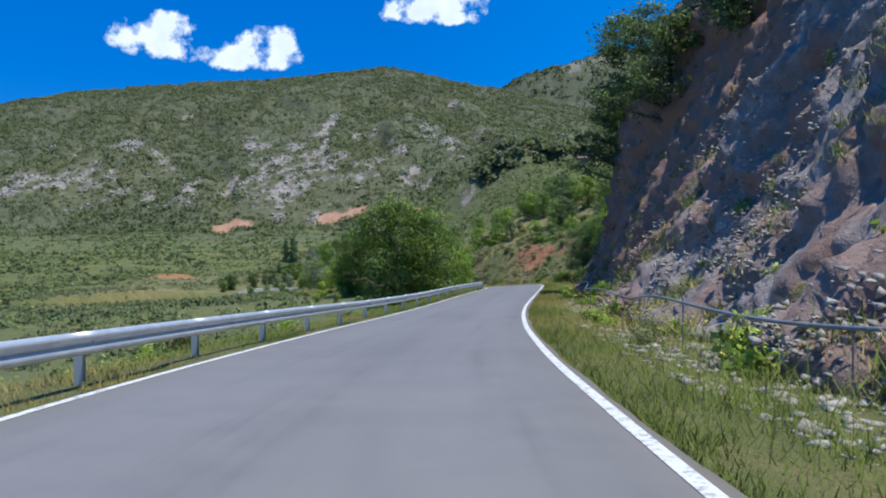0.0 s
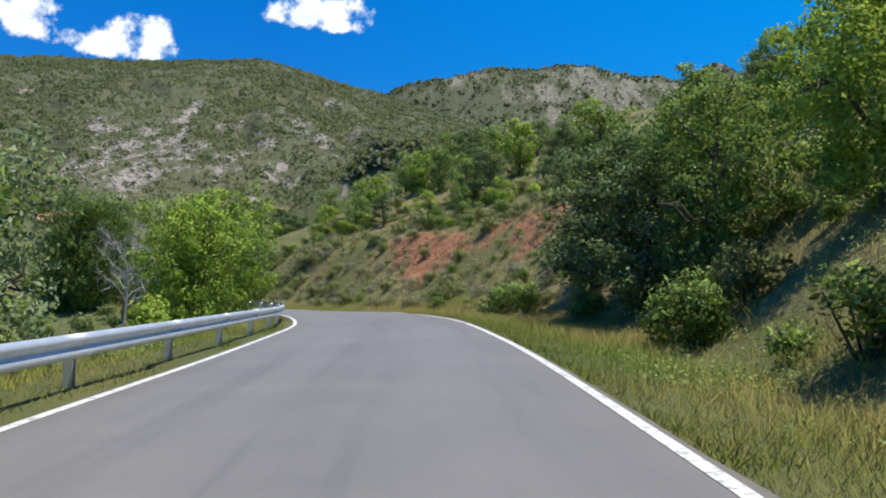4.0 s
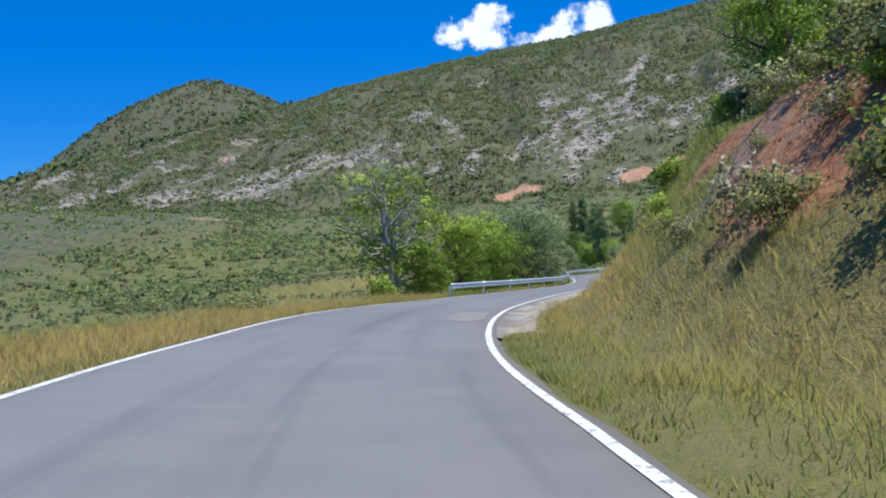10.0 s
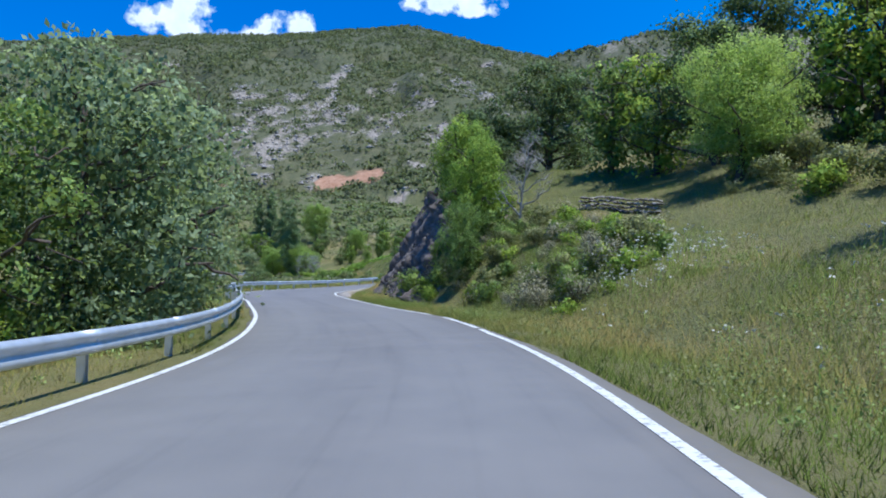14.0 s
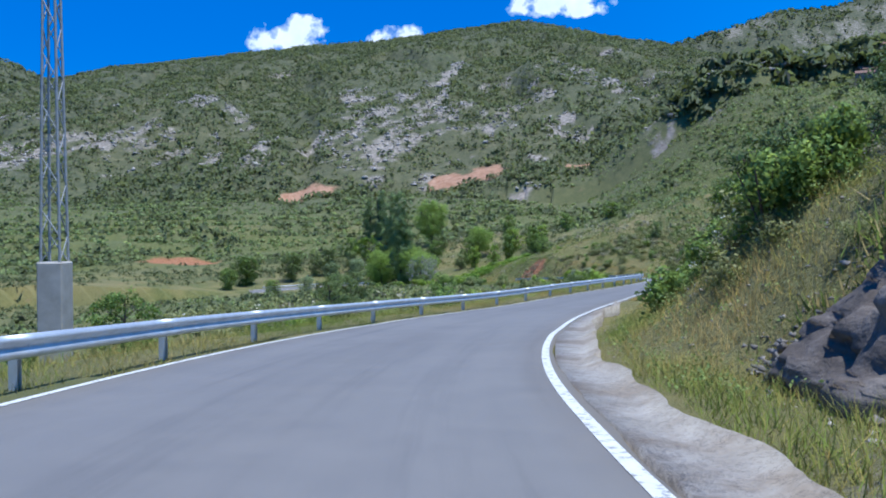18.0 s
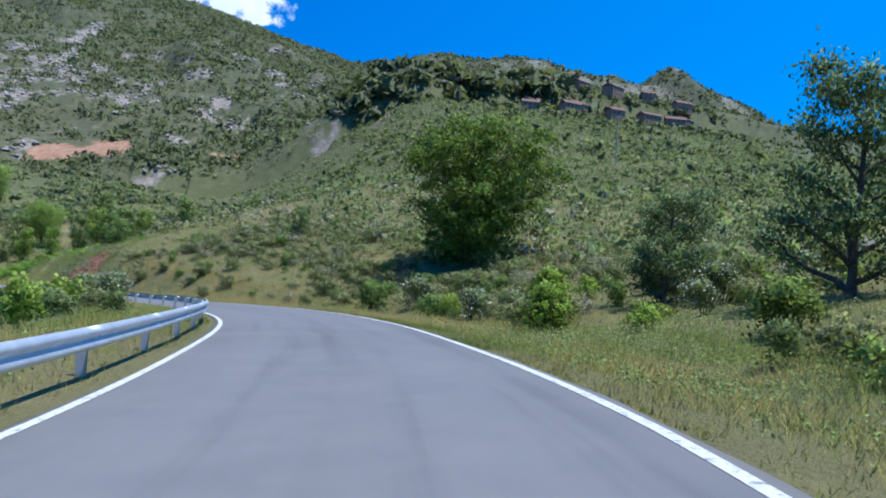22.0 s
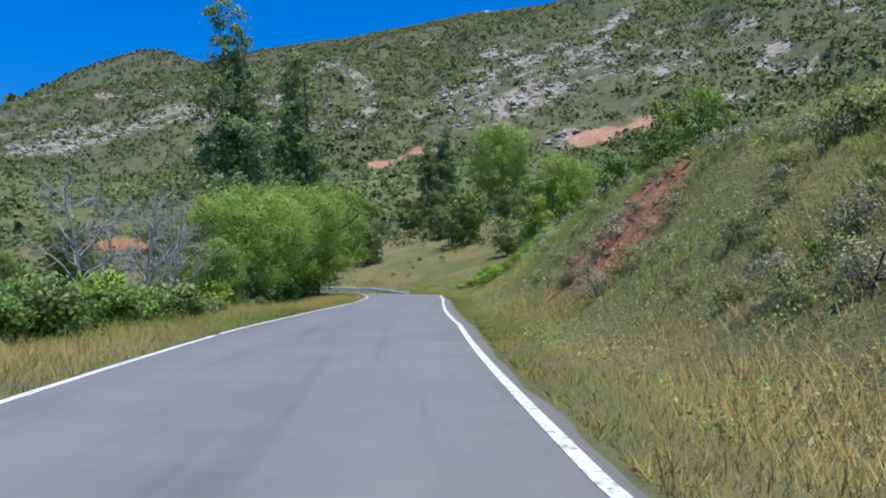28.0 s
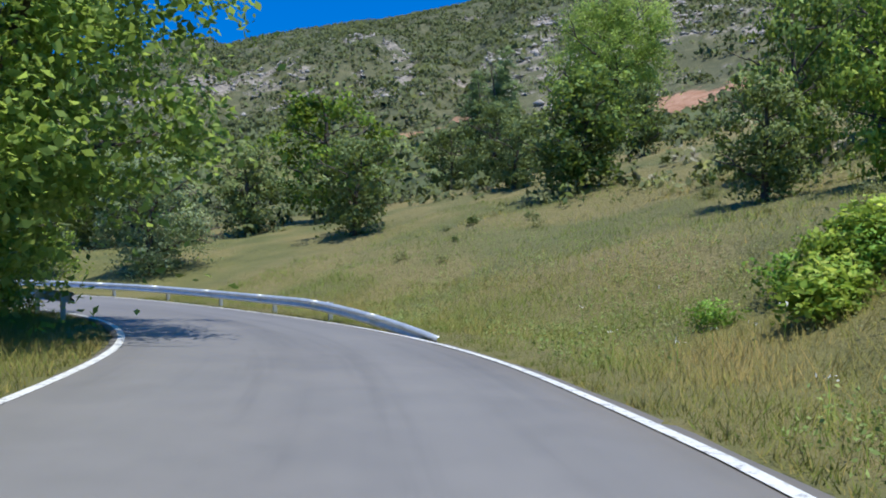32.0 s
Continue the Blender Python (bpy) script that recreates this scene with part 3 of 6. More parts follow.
def m_zinc(n):
    p = place_of(n)
    f, g = n.noise(3.0, 5, 0.6, p), n.noise(24, 3, 0.6, p)
    c = n.ramp(f, [(0.3, (0.50, 0.54, 0.58)), (0.7, (0.66, 0.70, 0.74))])
    return principled(n, c, n.math("ADD", n.math("MULTIPLY", g, 0.2), 0.36), 0.45, g, 0.05, 0.003)


def m_rock(dark, mid, light):
    def build(n):
        p = place_of(n)
        f, g = n.noise(1.3, 7, 0.7, p), n.noise(9, 5, 0.65, p)
        c = n.mix(n.math("MULTIPLY", g, 0.4), n.ramp(f, [(0.28, dark), (0.5, mid), (0.74, light)]), mid)
        return principled(n, c, 0.92, 0, n.math("ADD", f, n.math("MULTIPLY", g, 0.4)), 0.9, 0.08)
    return build


def m_plain(a, b, scale=3.0, rough=0.85, strength=0.4, dist=0.01):
    def build(n):
        f = n.noise(scale, 6, 0.65, place_of(n))
        return principled(n, n.ramp(f, [(0.3, a), (0.7, b)]), rough, 0, f, strength, dist)
    return build


def m_grass(n):
    g = n.add("ShaderNodeNewGeometry")
    tone = n.add("ShaderNodeVertexColor", layer_name="tone").outputs[0]
    c = n.mix(n.math("MULTIPLY", n.noise(0.5, 4, 0.6, g.outputs["Position"]), 0.5), tone, n.mix(1.0, tone, (0.72, 0.82, 0.55), "MULTIPLY"))
    up = n.add("ShaderNodeVectorMath", {0: g.outputs["Normal"], 1: (0.0, 0.0, 1.6)}, operation="ADD").outputs[0]
    up = n.add("ShaderNodeVectorMath", {0: up}, operation="NORMALIZE").outputs[0]
    a = n.add("ShaderNodeBsdfPrincipled", {"Base Color": c, "Roughness": 0.8, "Specular IOR Level": 0.1, "Normal": up}).outputs[0]
    tr = n.add("ShaderNodeBsdfTranslucent", {"Color": c}).outputs[0]
    return n.add("ShaderNodeMixShader", {0: 0.3, 1: a, 2: tr}).outputs[0]


ASPHALT, PAINT, GROUND = material("asphalt", m_asphalt), material("road_paint", m_paint), material("ground", m_ground)
GRASS, ZINC = material("grass_blades", m_grass), material("galvanised_steel", m_zinc)
LEAF_WALNUT = material("leaf_walnut", leafy((0.044, 0.080, 0.022), (0.122, 0.185, 0.046), (0.300, 0.370, 0.090)))
LEAF_LIME = material("leaf_lime", leafy((0.066, 0.118, 0.020), (0.180, 0.275, 0.036), (0.410, 0.450, 0.080)))
LEAF_ALMOND = material("leaf_almond", leafy((0.100, 0.160, 0.038), (0.255, 0.350, 0.078), (0.46, 0.53, 0.150), 0.8, 0.66, 0.7))
LEAF_OLIVE = material("leaf_olive", leafy((0.050, 0.070, 0.026), (0.120, 0.155, 0.052), (0.235, 0.262, 0.098), 0.8, 0.34, 0.4))
LEAF_PINE = material("leaf_pine", leafy((0.026, 0.048, 0.020), (0.070, 0.108, 0.040), (0.155, 0.205, 0.070), 0.8, 0.25))
LEAF_POPLAR = material("leaf_poplar", leafy((0.060, 0.100, 0.040), (0.160, 0.225, 0.090), (0.35, 0.40, 0.19)))
LEAF_BROOM = material("leaf_broom", leafy((0.072, 0.078, 0.032), (0.160, 0.166, 0.066), (0.290, 0.280, 0.122), 1.5, 0.34, 0.5))
LEAF_GREY = material("leaf_grey", leafy((0.090, 0.080, 0.052), (0.205, 0.185, 0.118), (0.36, 0.325, 0.21), 1.5, 0.25, 0.4))
LEAF_WILLOW = material("leaf_willow", leafy((0.066, 0.098, 0.050), (0.175, 0.225, 0.110), (0.36, 0.40, 0.22), 0.8, 0.5, 0.7))
LEAF_NUT = material("leaf_nut", leafy((0.026, 0.052, 0.010), (0.090, 0.150, 0.024), (0.29, 0.36, 0.055), 0.8, 0.34, 0.45))
LEAF_FERN = material("leaf_fern", leafy((0.085, 0.160, 0.026), (0.190, 0.320, 0.045), (0.36, 0.49, 0.09), 1.5, 0.4))
LEAF_HERB = material("leaf_herb", leafy((0.075, 0.110, 0.030), (0.150, 0.195, 0.052), (0.26, 0.30, 0.09), 1.5, 0.3))
LEAF_SCRUB = material("leaf_scrub", leafy((0.038, 0.046, 0.020), (0.066, 0.079, 0.030), (0.110, 0.122, 0.043), 0.09, 0.15, 0.5, 0.2))
BLOSSOM = material("white_blossom", m_plain((0.60, 0.59, 0.48), (0.80, 0.785, 0.70), 5, 0.7, 0.1))
YELLOW = material("yellow_blossom", m_plain((0.62, 0.50, 0.05), (0.75, 0.65, 0.10), 5, 0.7, 0.1))
BARK = material("bark_brown", m_bark((0.045, 0.034, 0.026), (0.15, 0.12, 0.095)))
BARK_DEAD = material("bark_dead", m_bark((0.20, 0.185, 0.17), (0.50, 0.475, 0.44)))
ROCK = material("rock_grey", m_rock((0.075, 0.066, 0.062), (0.21, 0.19, 0.172), (0.42, 0.39, 0.36)))
ROCK_PALE = material("rock_pale", m_rock((0.19, 0.16, 0.13), (0.40, 0.36, 0.31), (0.60, 0.555, 0.49)))
ROCK_TAN = material("rock_tan", m_rock((0.20, 0.155, 0.125), (0.40, 0.325, 0.265), (0.56, 0.48, 0.41)))
ROCK_RED = material("rock_red", m_rock((0.15, 0.066, 0.038), (0.33, 0.165, 0.095), (0.47, 0.31, 0.21)))


def m_apron(n):
    p = place_of(n)
    f, g, w = n.noise(1.6, 6, 0.65, p), n.noise(14, 4, 0.7, p), n.noise(0.55, 6, 0.7, p)
    c = n.ramp(f, [(0.3, (0.29, 0.262, 0.220)), (0.7, (0.46, 0.418, 0.36))])
    c = n.mix(n.ramp(w, [(0.46, (0, 0, 0)), (0.62, (0.9, 0.9, 0.9))]), c, n.ramp(g, [(0.3, (0.17, 0.132, 0.094)), (0.7, (0.32, 0.26, 0.195))]))
    c = n.mix(n.ramp(n.noise(3.1, 7, 0.8, p), [(0.485, (0, 0, 0)), (0.5, (0.8, 0.8, 0.8)), (0.515, (0, 0, 0))]), c, (0.10, 0.085, 0.07))
    return principled(n, c, 0.94, 0, n.math("ADD", f, n.math("MULTIPLY", g, 0.4)), 0.9, 0.05)


APRON = material("apron_concrete", m_apron)
CONCRETE = material("concrete", m_plain((0.36, 0.33, 0.29), (0.52, 0.49, 0.44), 2.2, 0.9, 0.5, 0.02))
HOUSE_WALL = material("stone_wall", m_rock((0.24, 0.15, 0.10), (0.36, 0.235, 0.165), (0.46, 0.33, 0.25)))
ROOF_TILE = material("roof_tile", m_plain((0.15, 0.085, 0.06), (0.25, 0.15, 0.105), 1.5, 0.9, 0.6, 0.05))
DARK = material("dark_opening", m_plain((0.012, 0.012, 0.013), (0.03, 0.028, 0.026), 4, 0.4, 0.1))
WOOD = material("weathered_wood", m_bark((0.30, 0.28, 0.25), (0.52, 0.49, 0.45)))
BLACK_PIPE = material("black_pipe", m_plain((0.16, 0.17, 0.19), (0.27, 0.28, 0.30), 6, 0.35, 0.1))
GALV_LATTICE = material("lattice_steel", m_plain((0.28, 0.29, 0.30), (0.42, 0.43, 0.44), 8, 0.5, 0.1))


# ---------------------------------------------------------------- mesh helpers
def mesh_of(name, verts, faces, mat, tone=None, smooth=False, bulge=None):
    """A mesh from arrays; faces all of one size."""
    verts, faces = np.asarray(verts, np.float32).reshape(-1, 3), np.asarray(faces, np.int32)
    me = bpy.data.meshes.new(name)
    k = faces.shape[1]
    me.vertices.add(len(verts))
    me.vertices.foreach_set("co", verts.ravel())
    me.loops.add(faces.size)
    me.loops.foreach_set("vertex_index", faces.ravel())
    me.polygons.add(len(faces))
    me.polygons.foreach_set("loop_start", np.arange(0, faces.size, k, dtype=np.int32))
    if smooth:
        me.polygons.foreach_set("use_smooth", np.ones(len(faces), bool))
    if tone is not None:
        col = me.color_attributes.new("tone", "FLOAT_COLOR", "POINT")
        rgba = np.ones((len(verts), 4), np.float32)
        rgba[:, :tone.shape[1]] = tone
        col.data.foreach_set("color", rgba.ravel())
    if bulge is not None:                              # outward direction of the bough each leaf belongs to
        me.attributes.new("bulge", "FLOAT_VECTOR", "POINT").data.foreach_set("vector", np.asarray(bulge, np.float32).ravel())
    me.update(calc_edges=True)
    me.materials.append(mat)
    return me


def part(name, me, parent, label=""):
    ob = new(name, me)
    ob.parent = parent
    if label:
        tagged(ob, label)
    return ob


def thing(name, m, label, category, group="", kind=""):
    ob = new(name)
    ob.empty_display_size = 0.3
    ob.matrix_world = m
    return tagged(ob, label, category, group, kind)


def bm_mesh(name, bm, mat, smooth=False):
    me = bpy.data.meshes.new(name)
    bm.to_mesh(me)
    bm.free()
    for f in me.polygons:
        f.use_smooth = smooth
    me.materials.append(mat)
    return me


def box_bm(sx, sy, sz, centre=(0, 0, 0), bevel=0.0):
    bm = bmesh.new()
    bmesh.ops.create_cube(bm, size=1.0)
    bmesh.ops.scale(bm, vec=(sx, sy, sz), verts=bm.verts)
    bmesh.ops.translate(bm, vec=centre, verts=bm.verts)
    if bevel:
        bmesh.ops.bevel(bm, geom=bm.edges[:], offset=bevel, segments=1, affect="EDGES")
    return bm


def tube(points, radii, sides=6):
    """Verts and quads of a tapered tube through points."""
    P, R = np.asarray(points, float), np.asarray(radii, float)
    T = np.gradient(P, axis=0)
    T /= np.linalg.norm(T, axis=1)[:, None] + 1e-9
    ref = np.array([0.31, 0.17, 0.93]) if abs(T[0, 2]) < 0.9 else np.array([0.95, 0.2, 0.1])
    A = np.cross(T, ref)
    A /= np.linalg.norm(A, axis=1)[:, None] + 1e-9
    B = np.cross(T, A)
    ang = np.arange(sides) * 2 * math.pi / sides
    ring = np.cos(ang)[None, :, None] * A[:, None] + np.sin(ang)[None, :, None] * B[:, None]
    V = (P[:, None] + ring * R[:, None, None]).reshape(-1, 3)
    F = []
    for i in range(len(P) - 1):
        for j in range(sides):
            k = (j + 1) % sides
            F.append((i * sides + j, i * sides + k, (i + 1) * sides + k, (i + 1) * sides + j))
    return V, np.array(F)


def gather(parts):
    V, F, o = [], [], 0
    for v, f in parts:
        V.append(v), F.append(np.asarray(f) + o)
        o += len(v)
    return np.concatenate(V), np.concatenate(F)


# ---------------------------------------------------------------- the ground, one sheet
def axis(lo, hi, dense_lo, dense_hi, fine, grow, cap):
    mid = list(np.arange(dense_lo, dense_hi + 0.01, fine))
    up, dn, stp = [dense_hi], [dense_lo], fine
    while up[-1] < hi:
        stp = min(stp * grow, cap if up[-1] < 1540 else 90)
        up.append(up[-1] + stp)
    stp = fine
    while dn[-1] > lo:
        stp = min(stp * grow, cap - 5 if -750 < dn[-1] and cap > 10 else cap if dn[-1] > -750 else 90)
        dn.append(dn[-1] - stp)
    return np.array(dn[:0:-1] + mid + up[1:])


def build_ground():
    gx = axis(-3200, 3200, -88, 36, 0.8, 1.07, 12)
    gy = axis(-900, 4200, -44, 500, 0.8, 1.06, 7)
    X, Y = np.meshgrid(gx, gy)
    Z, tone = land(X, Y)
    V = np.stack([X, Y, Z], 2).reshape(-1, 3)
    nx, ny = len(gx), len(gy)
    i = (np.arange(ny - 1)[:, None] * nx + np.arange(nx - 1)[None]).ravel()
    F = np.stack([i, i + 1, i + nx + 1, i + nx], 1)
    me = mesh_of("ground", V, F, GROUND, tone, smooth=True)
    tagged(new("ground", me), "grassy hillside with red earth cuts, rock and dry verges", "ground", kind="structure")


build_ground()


# ---------------------------------------------------------------- road, edge lines
def strip(s0, s1, offsets, lifts, stepm=1.0):
    """A ribbon along the road through the given offsets (left positive)."""
    ss = np.arange(s0, s1 + 1e-6, stepm)
    k = np.clip(((ss - S0) * 2), 0, len(CH) - 1)
    ki = k.astype(int)
    base = np.stack([np.interp(ss, CH, LINE[:, 0]), np.interp(ss, CH, LINE[:, 1])], 1)
    z, b = np.interp(ss, CH, ROAD_Z), np.interp(ss, CH, BANK)
    V = []
    for o, l in zip(offsets, lifts):
        o = o(ss) if callable(o) else np.full(len(ss), float(o))
        V.append(np.column_stack([base + LEFT[ki] * o[:, None], z + b * o + l]))
    V = np.stack(V, 1)
    n, m = V.shape[:2]
    i = (np.arange(n - 1)[:, None] * m + np.arange(m - 1)[None]).ravel()
    return V.reshape(-1, 3), np.stack([i, i + m, i + m + 1, i + 1], 1), ss


def build_road():
    ragged = lambda side: (lambda s: side * (half(s) + shoulder(s, side) + 0.2 * (fbm(s, s * 0 + side * 9, 1.7, 4, 7) - 0.45)))
    part_of = lambda f: (lambda s: f * half(s))
    offs = [ragged(1), ragged(1)] + [part_of(f) for f in (0.97, 0.74, 0.5, 0.23, 0.0, -0.23, -0.5, -0.74, -0.97)] + [ragged(-1), ragged(-1)]
    lifts = [-0.3, -0.012, 0.0, 0.008, 0.012, 0.012, 0.016, 0.012, 0.012, 0.008, 0.0, -0.012, -0.3]
    V, F, ss = strip(-40, CH[-1] - 1, offs, lifts, 0.5)
    me = mesh_of("road", V, F, ASPHALT, smooth=True)
    lane = me.attributes.new("lane", "FLOAT", "POINT")
    w = np.tile(np.array([0, 0, 0, .55, 1, .55, .1, .55, 1, .55, 0, 0, 0], np.float32), len(ss))
    lane.data.foreach_set("value", w)
    m = len(offs)
    wide = np.stack([o(ss) for o in offs], 1).ravel().astype(np.float32)
    me.attributes.new("across", "FLOAT", "POINT").data.foreach_set("value", wide)
    me.attributes.new("along", "FLOAT", "POINT").data.foreach_set("value", np.repeat(ss, m).astype(np.float32))
    tagged(new("road", me), "worn grey asphalt mountain road, banked in the bends", "road", kind="structure")
    for name, side in (("edge_line_left", 1), ("edge_line_right", -1)):
        run = (lambda s: half(s) - 0.02) if side > 0 else (lambda s: 0.02 - half_right(s))
        wob = lambda s: 0.03 * (vnoise(s, s * 0 + side, 6, 3) - 0.5)
        V, F, _ = strip(-40, CH[-1] - 1, [lambda s: run(s) + 0.066 + wob(s), lambda s: run(s) - 0.066 + wob(s)], [0.006, 0.006], 0.5)
        # worn gaps where grass and gravel have covered the paint
        n = len(F)
        s_mid = np.arange(n) * 0.5 - 40
        keep = np.ones(n, bool)
        gaps = [(86, 87), (98.4, 99.6), (213, 214), (219.4, 220.6), (300.2, 304.9), (370.4, 374.9), (377.2, 377.9)] if side < 0 else [(409, 410), (438, 439.5), (441.5, 443), (446, 447)]
        for a, b in gaps:
            keep &= ~((s_mid > a) & (s_mid < b))
        tagged(new(name, mesh_of(name, V, F[keep], PAINT)), "worn white painted edge line", "road marking", kind="structure")


build_road()


# ---------------------------------------------------------------- guardrails
WAVE = [(0.00, -0.155), (0.03, -0.150), (0.075, -0.105), (0.082, -0.070), (0.03, -0.030), (0.012, 0.0), (0.03, 0.030), (0.082, 0.070), (0.075, 0.105), (0.03, 0.150), (0.00, 0.155)]


def rail_mesh(name, s0, s1, d, side, low=None, mid=0.56):
    """W-beam as a ribbon with thickness; bulges face the road."""
    ss = np.arange(s0, s1 + 1e-6, 0.5)
    rows = []
    for s in ss:
        i = int(np.clip(round((s - S0) * 2), 0, len(CH) - 1))
        p = at_road(s, d(s))
        z0 = mid if low is None else mid - (mid + 0.05) * float(np.clip((low + 9 - s) / 9, 0, 1)) ** 1.3
        rows.append([(p.x - side * LEFT[i, 0] * o, p.y - side * LEFT[i, 1] * o, p.z + z0 + h) for o, h in WAVE])
    V = np.array(rows)
    n, m = V.shape[:2]
    back = V.copy()
    for k, s in enumerate(ss):
        i = int(np.clip(round((s - S0) * 2), 0, len(CH) - 1))
        back[k, :, :2] += side * LEFT[i] * 0.006
    A = V.reshape(-1, 3)
    i = (np.arange(n - 1)[:, None] * m + np.arange(m - 1)[None]).ravel()
    F = np.stack([i, i + m, i + m + 1, i + 1], 1)
    N = n * m
    rims = []
    for k in range(n - 1):
        for c in (0, m - 1):
            a, b = k * m + c, (k + 1) * m + c
            rims.append((a, b, b + N, a + N))
    for k in (0, n - 1):
        for c in range(m - 1):
            a = k * m + c
            rims.append((a, a + 1, a + 1 + N, a + N))
    return mesh_of(name, np.concatenate([A, back.reshape(-1, 3)]), np.concatenate([F, F[:, ::-1] + N, np.array(rims)]), ZINC, smooth=True)


def post_mesh():
    """C-shaped steel post with its spacer block."""
    out = [(-0.06, -0.05), (0.06, -0.05), (0.06, 0.05), (-0.06, 0.05), (-0.06, 0.042), (0.052, 0.042), (0.052, -0.042), (-0.06, -0.042)]
    bm = bmesh.new()
    lo, hi = [[bm.verts.new((x, y, z)) for x, y in out] for z in (-0.5, 0.66)]
    n = len(out)
    for k in range(n):
        bm.faces.new((lo[k], lo[(k + 1) % n], hi[(k + 1) % n], hi[k]))
    bm.faces.new(hi), bm.faces.new(lo[::-1])
    bmesh.ops.recalc_face_normals(bm, faces=bm.faces)
    return bm_mesh("post", bm, ZINC)


POST = post_mesh()
SPACER = bm_mesh("spacer", box_bm(0.12, 0.10, 0.2, bevel=0.012), ZINC)
BOLT = bm_mesh("bolt", (lambda b: (bmesh.ops.create_cone(b, cap_ends=True, segments=6, radius1=0.022, radius2=0.018, depth=0.03), b)[1])(bmesh.new()), ZINC)


def guardrail(name, s0, s1, side, label, gap=4.0, buried=False, mid=0.56):
    dd = lambda s: side * (half(s) + 0.5)
    d = dd(s0)
    rail = thing(name, Matrix.Translation(at_road(s0, d)), label, "guardrail", "guardrails along the road")
    inv = rail.matrix_world.inverted()
    k = s0
    while k < s1 - 0.2:                              # one beam a panel, lapped at the posts
        e = min(k + gap, s1)
        b = part("beam", rail_mesh("beam", k, e + (0.25 if e < s1 else 0), dd, side, s0 if buried else None, mid), rail)
        b.matrix_parent_inverse = inv
        k = e
    k = s0 + (7.3 if buried else 0.3)
    while k < s1:
        p = at_road(k, dd(k) + side * 0.17, mid - 0.56)
        m = Matrix.Translation(p) @ pose(0, 0, 0, 0, 0, heading(k) + 90 * side)
        o = part("post", POST, rail)
        o.matrix_world = m
        o2 = part("spacer", SPACER, o)
        o2.matrix_world = Matrix.Translation(at_road(k, dd(k) + side * 0.06, mid)) @ pose(0, 0, 0, 0, 0, heading(k) + 90)
        o3 = part("bolt", BOLT, o)
        o3.matrix_world = Matrix.Translation(at_road(k, dd(k) - side * 0.022, mid)) @ pose(0, 0, 0, 0, 90, heading(k) + 90)
        k += gap
    return rail


bpy.context.view_layer.update()
guardrail("guardrail", -38, 140, 1, "galvanised W-beam guardrail on steel posts beside the drop")
guardrail("guardrail", 188.3, 397, 1, "long galvanised W-beam guardrail following the bends above the valley")
guardrail("guardrail", 469.0, 522, -1, "galvanised guardrail round the outside of the shaded bend", buried=True, mid=0.44)
guardrail("guardrail", 478, 500, 1, "short dull guardrail in the shade inside the bend")

# ---------------------------------------------------------------- trees and bushes


def leaves(centres, size, r, flat=0.0, tri=False):
    """Diamond leaves, one at each centre, turned at random."""
    n = len(centres)
    a = r.normal(size=(n, 3))
    a[:, 2] *= 1 - flat
    a /= np.linalg.norm(a, axis=1)[:, None] + 1e-9
    b = np.cross(a, r.normal(size=(n, 3)))
    b /= np.linalg.norm(b, axis=1)[:, None] + 1e-9
    L = size * r.uniform(0.6, 1.35, n)[:, None]
    c = centres
    k = np.cross(a, b) * L * 0.12
    V = np.stack([c - a * L * 0.5, c + b * L * 0.28 + k, c + a * L * 0.5, c - b * L * 0.28 + k], 1).reshape(-1, 3)
    i = np.arange(n)[:, None] * 4
    return V, np.concatenate([i, i + 1, i + 2, i + 3], 1)


def limbs(r, height, spread, n, base_r, first=0.25, droop=0.0, levels=1):
    """Trunk and limbs as tubes; returns them with the ends of the limbs."""
    out, tips = [], []
    lean = r.normal(size=2) * 0.05 * height
    ts = np.linspace(0, 1, 7)
    bend = np.cumsum(r.normal(size=(7, 2)) * 0.02 * height, axis=0)
    P = np.column_stack([lean[0] * ts + bend[:, 0] * ts, lean[1] * ts + bend[:, 1] * ts, -0.4 + (height * 0.86 + 0.4) * ts])
    R = base_r * (1 - 0.85 * ts) + 0.012
    R[0] *= 1.35
    out.append(tube(P, R, 8))
    for k in range(n):
        f = first + (0.95 - first) * (k + r.uniform(0, .6)) / n
        p0 = np.array([np.interp(f, ts, P[:, j]) for j in range(3)])
        ang = k * 2.4 + r.uniform(-.5, .5)
        ln = spread * (1.05 - 0.55 * f) * r.uniform(0.75, 1.15)
        up = ln * r.uniform(0.3, 0.8) * (1 - droop)
        q = np.linspace(0, 1, 5)
        Q = np.column_stack([p0[0] + math.cos(ang) * ln * q, p0[1] + math.sin(ang) * ln * q, p0[2] + up * q ** 0.8 - droop * ln * 0.4 * q * q])
        Q[1:-1] += r.normal(size=(3, 3)) * 0.05 * ln
        rr = np.interp(f, ts, R) * 0.55
        out.append(tube(Q, rr * (1 - 0.85 * q) + 0.008, 5))
        tips.append((Q, rr))
        for e in range(levels * 3):
            g = r.uniform(0.35, 0.95)
            s0 = np.array([np.interp(g, q, Q[:, j]) for j in range(3)])
            v = r.normal(size=3) * 0.6 + np.array([math.cos(ang), math.sin(ang), 0.5])
            v = v / np.linalg.norm(v) * ln * r.uniform(0.25, 0.5)
            W = s0 + v * np.linspace(0, 1, 4)[:, None]
            W[1:-1] += r.normal(size=(2, 3)) * 0.04 * ln
            out.append(tube(W, rr * 0.4 * (1 - 0.8 * np.linspace(0, 1, 4)) + 0.006, 4))
            tips.append((W, rr * 0.4))
    return out, tips


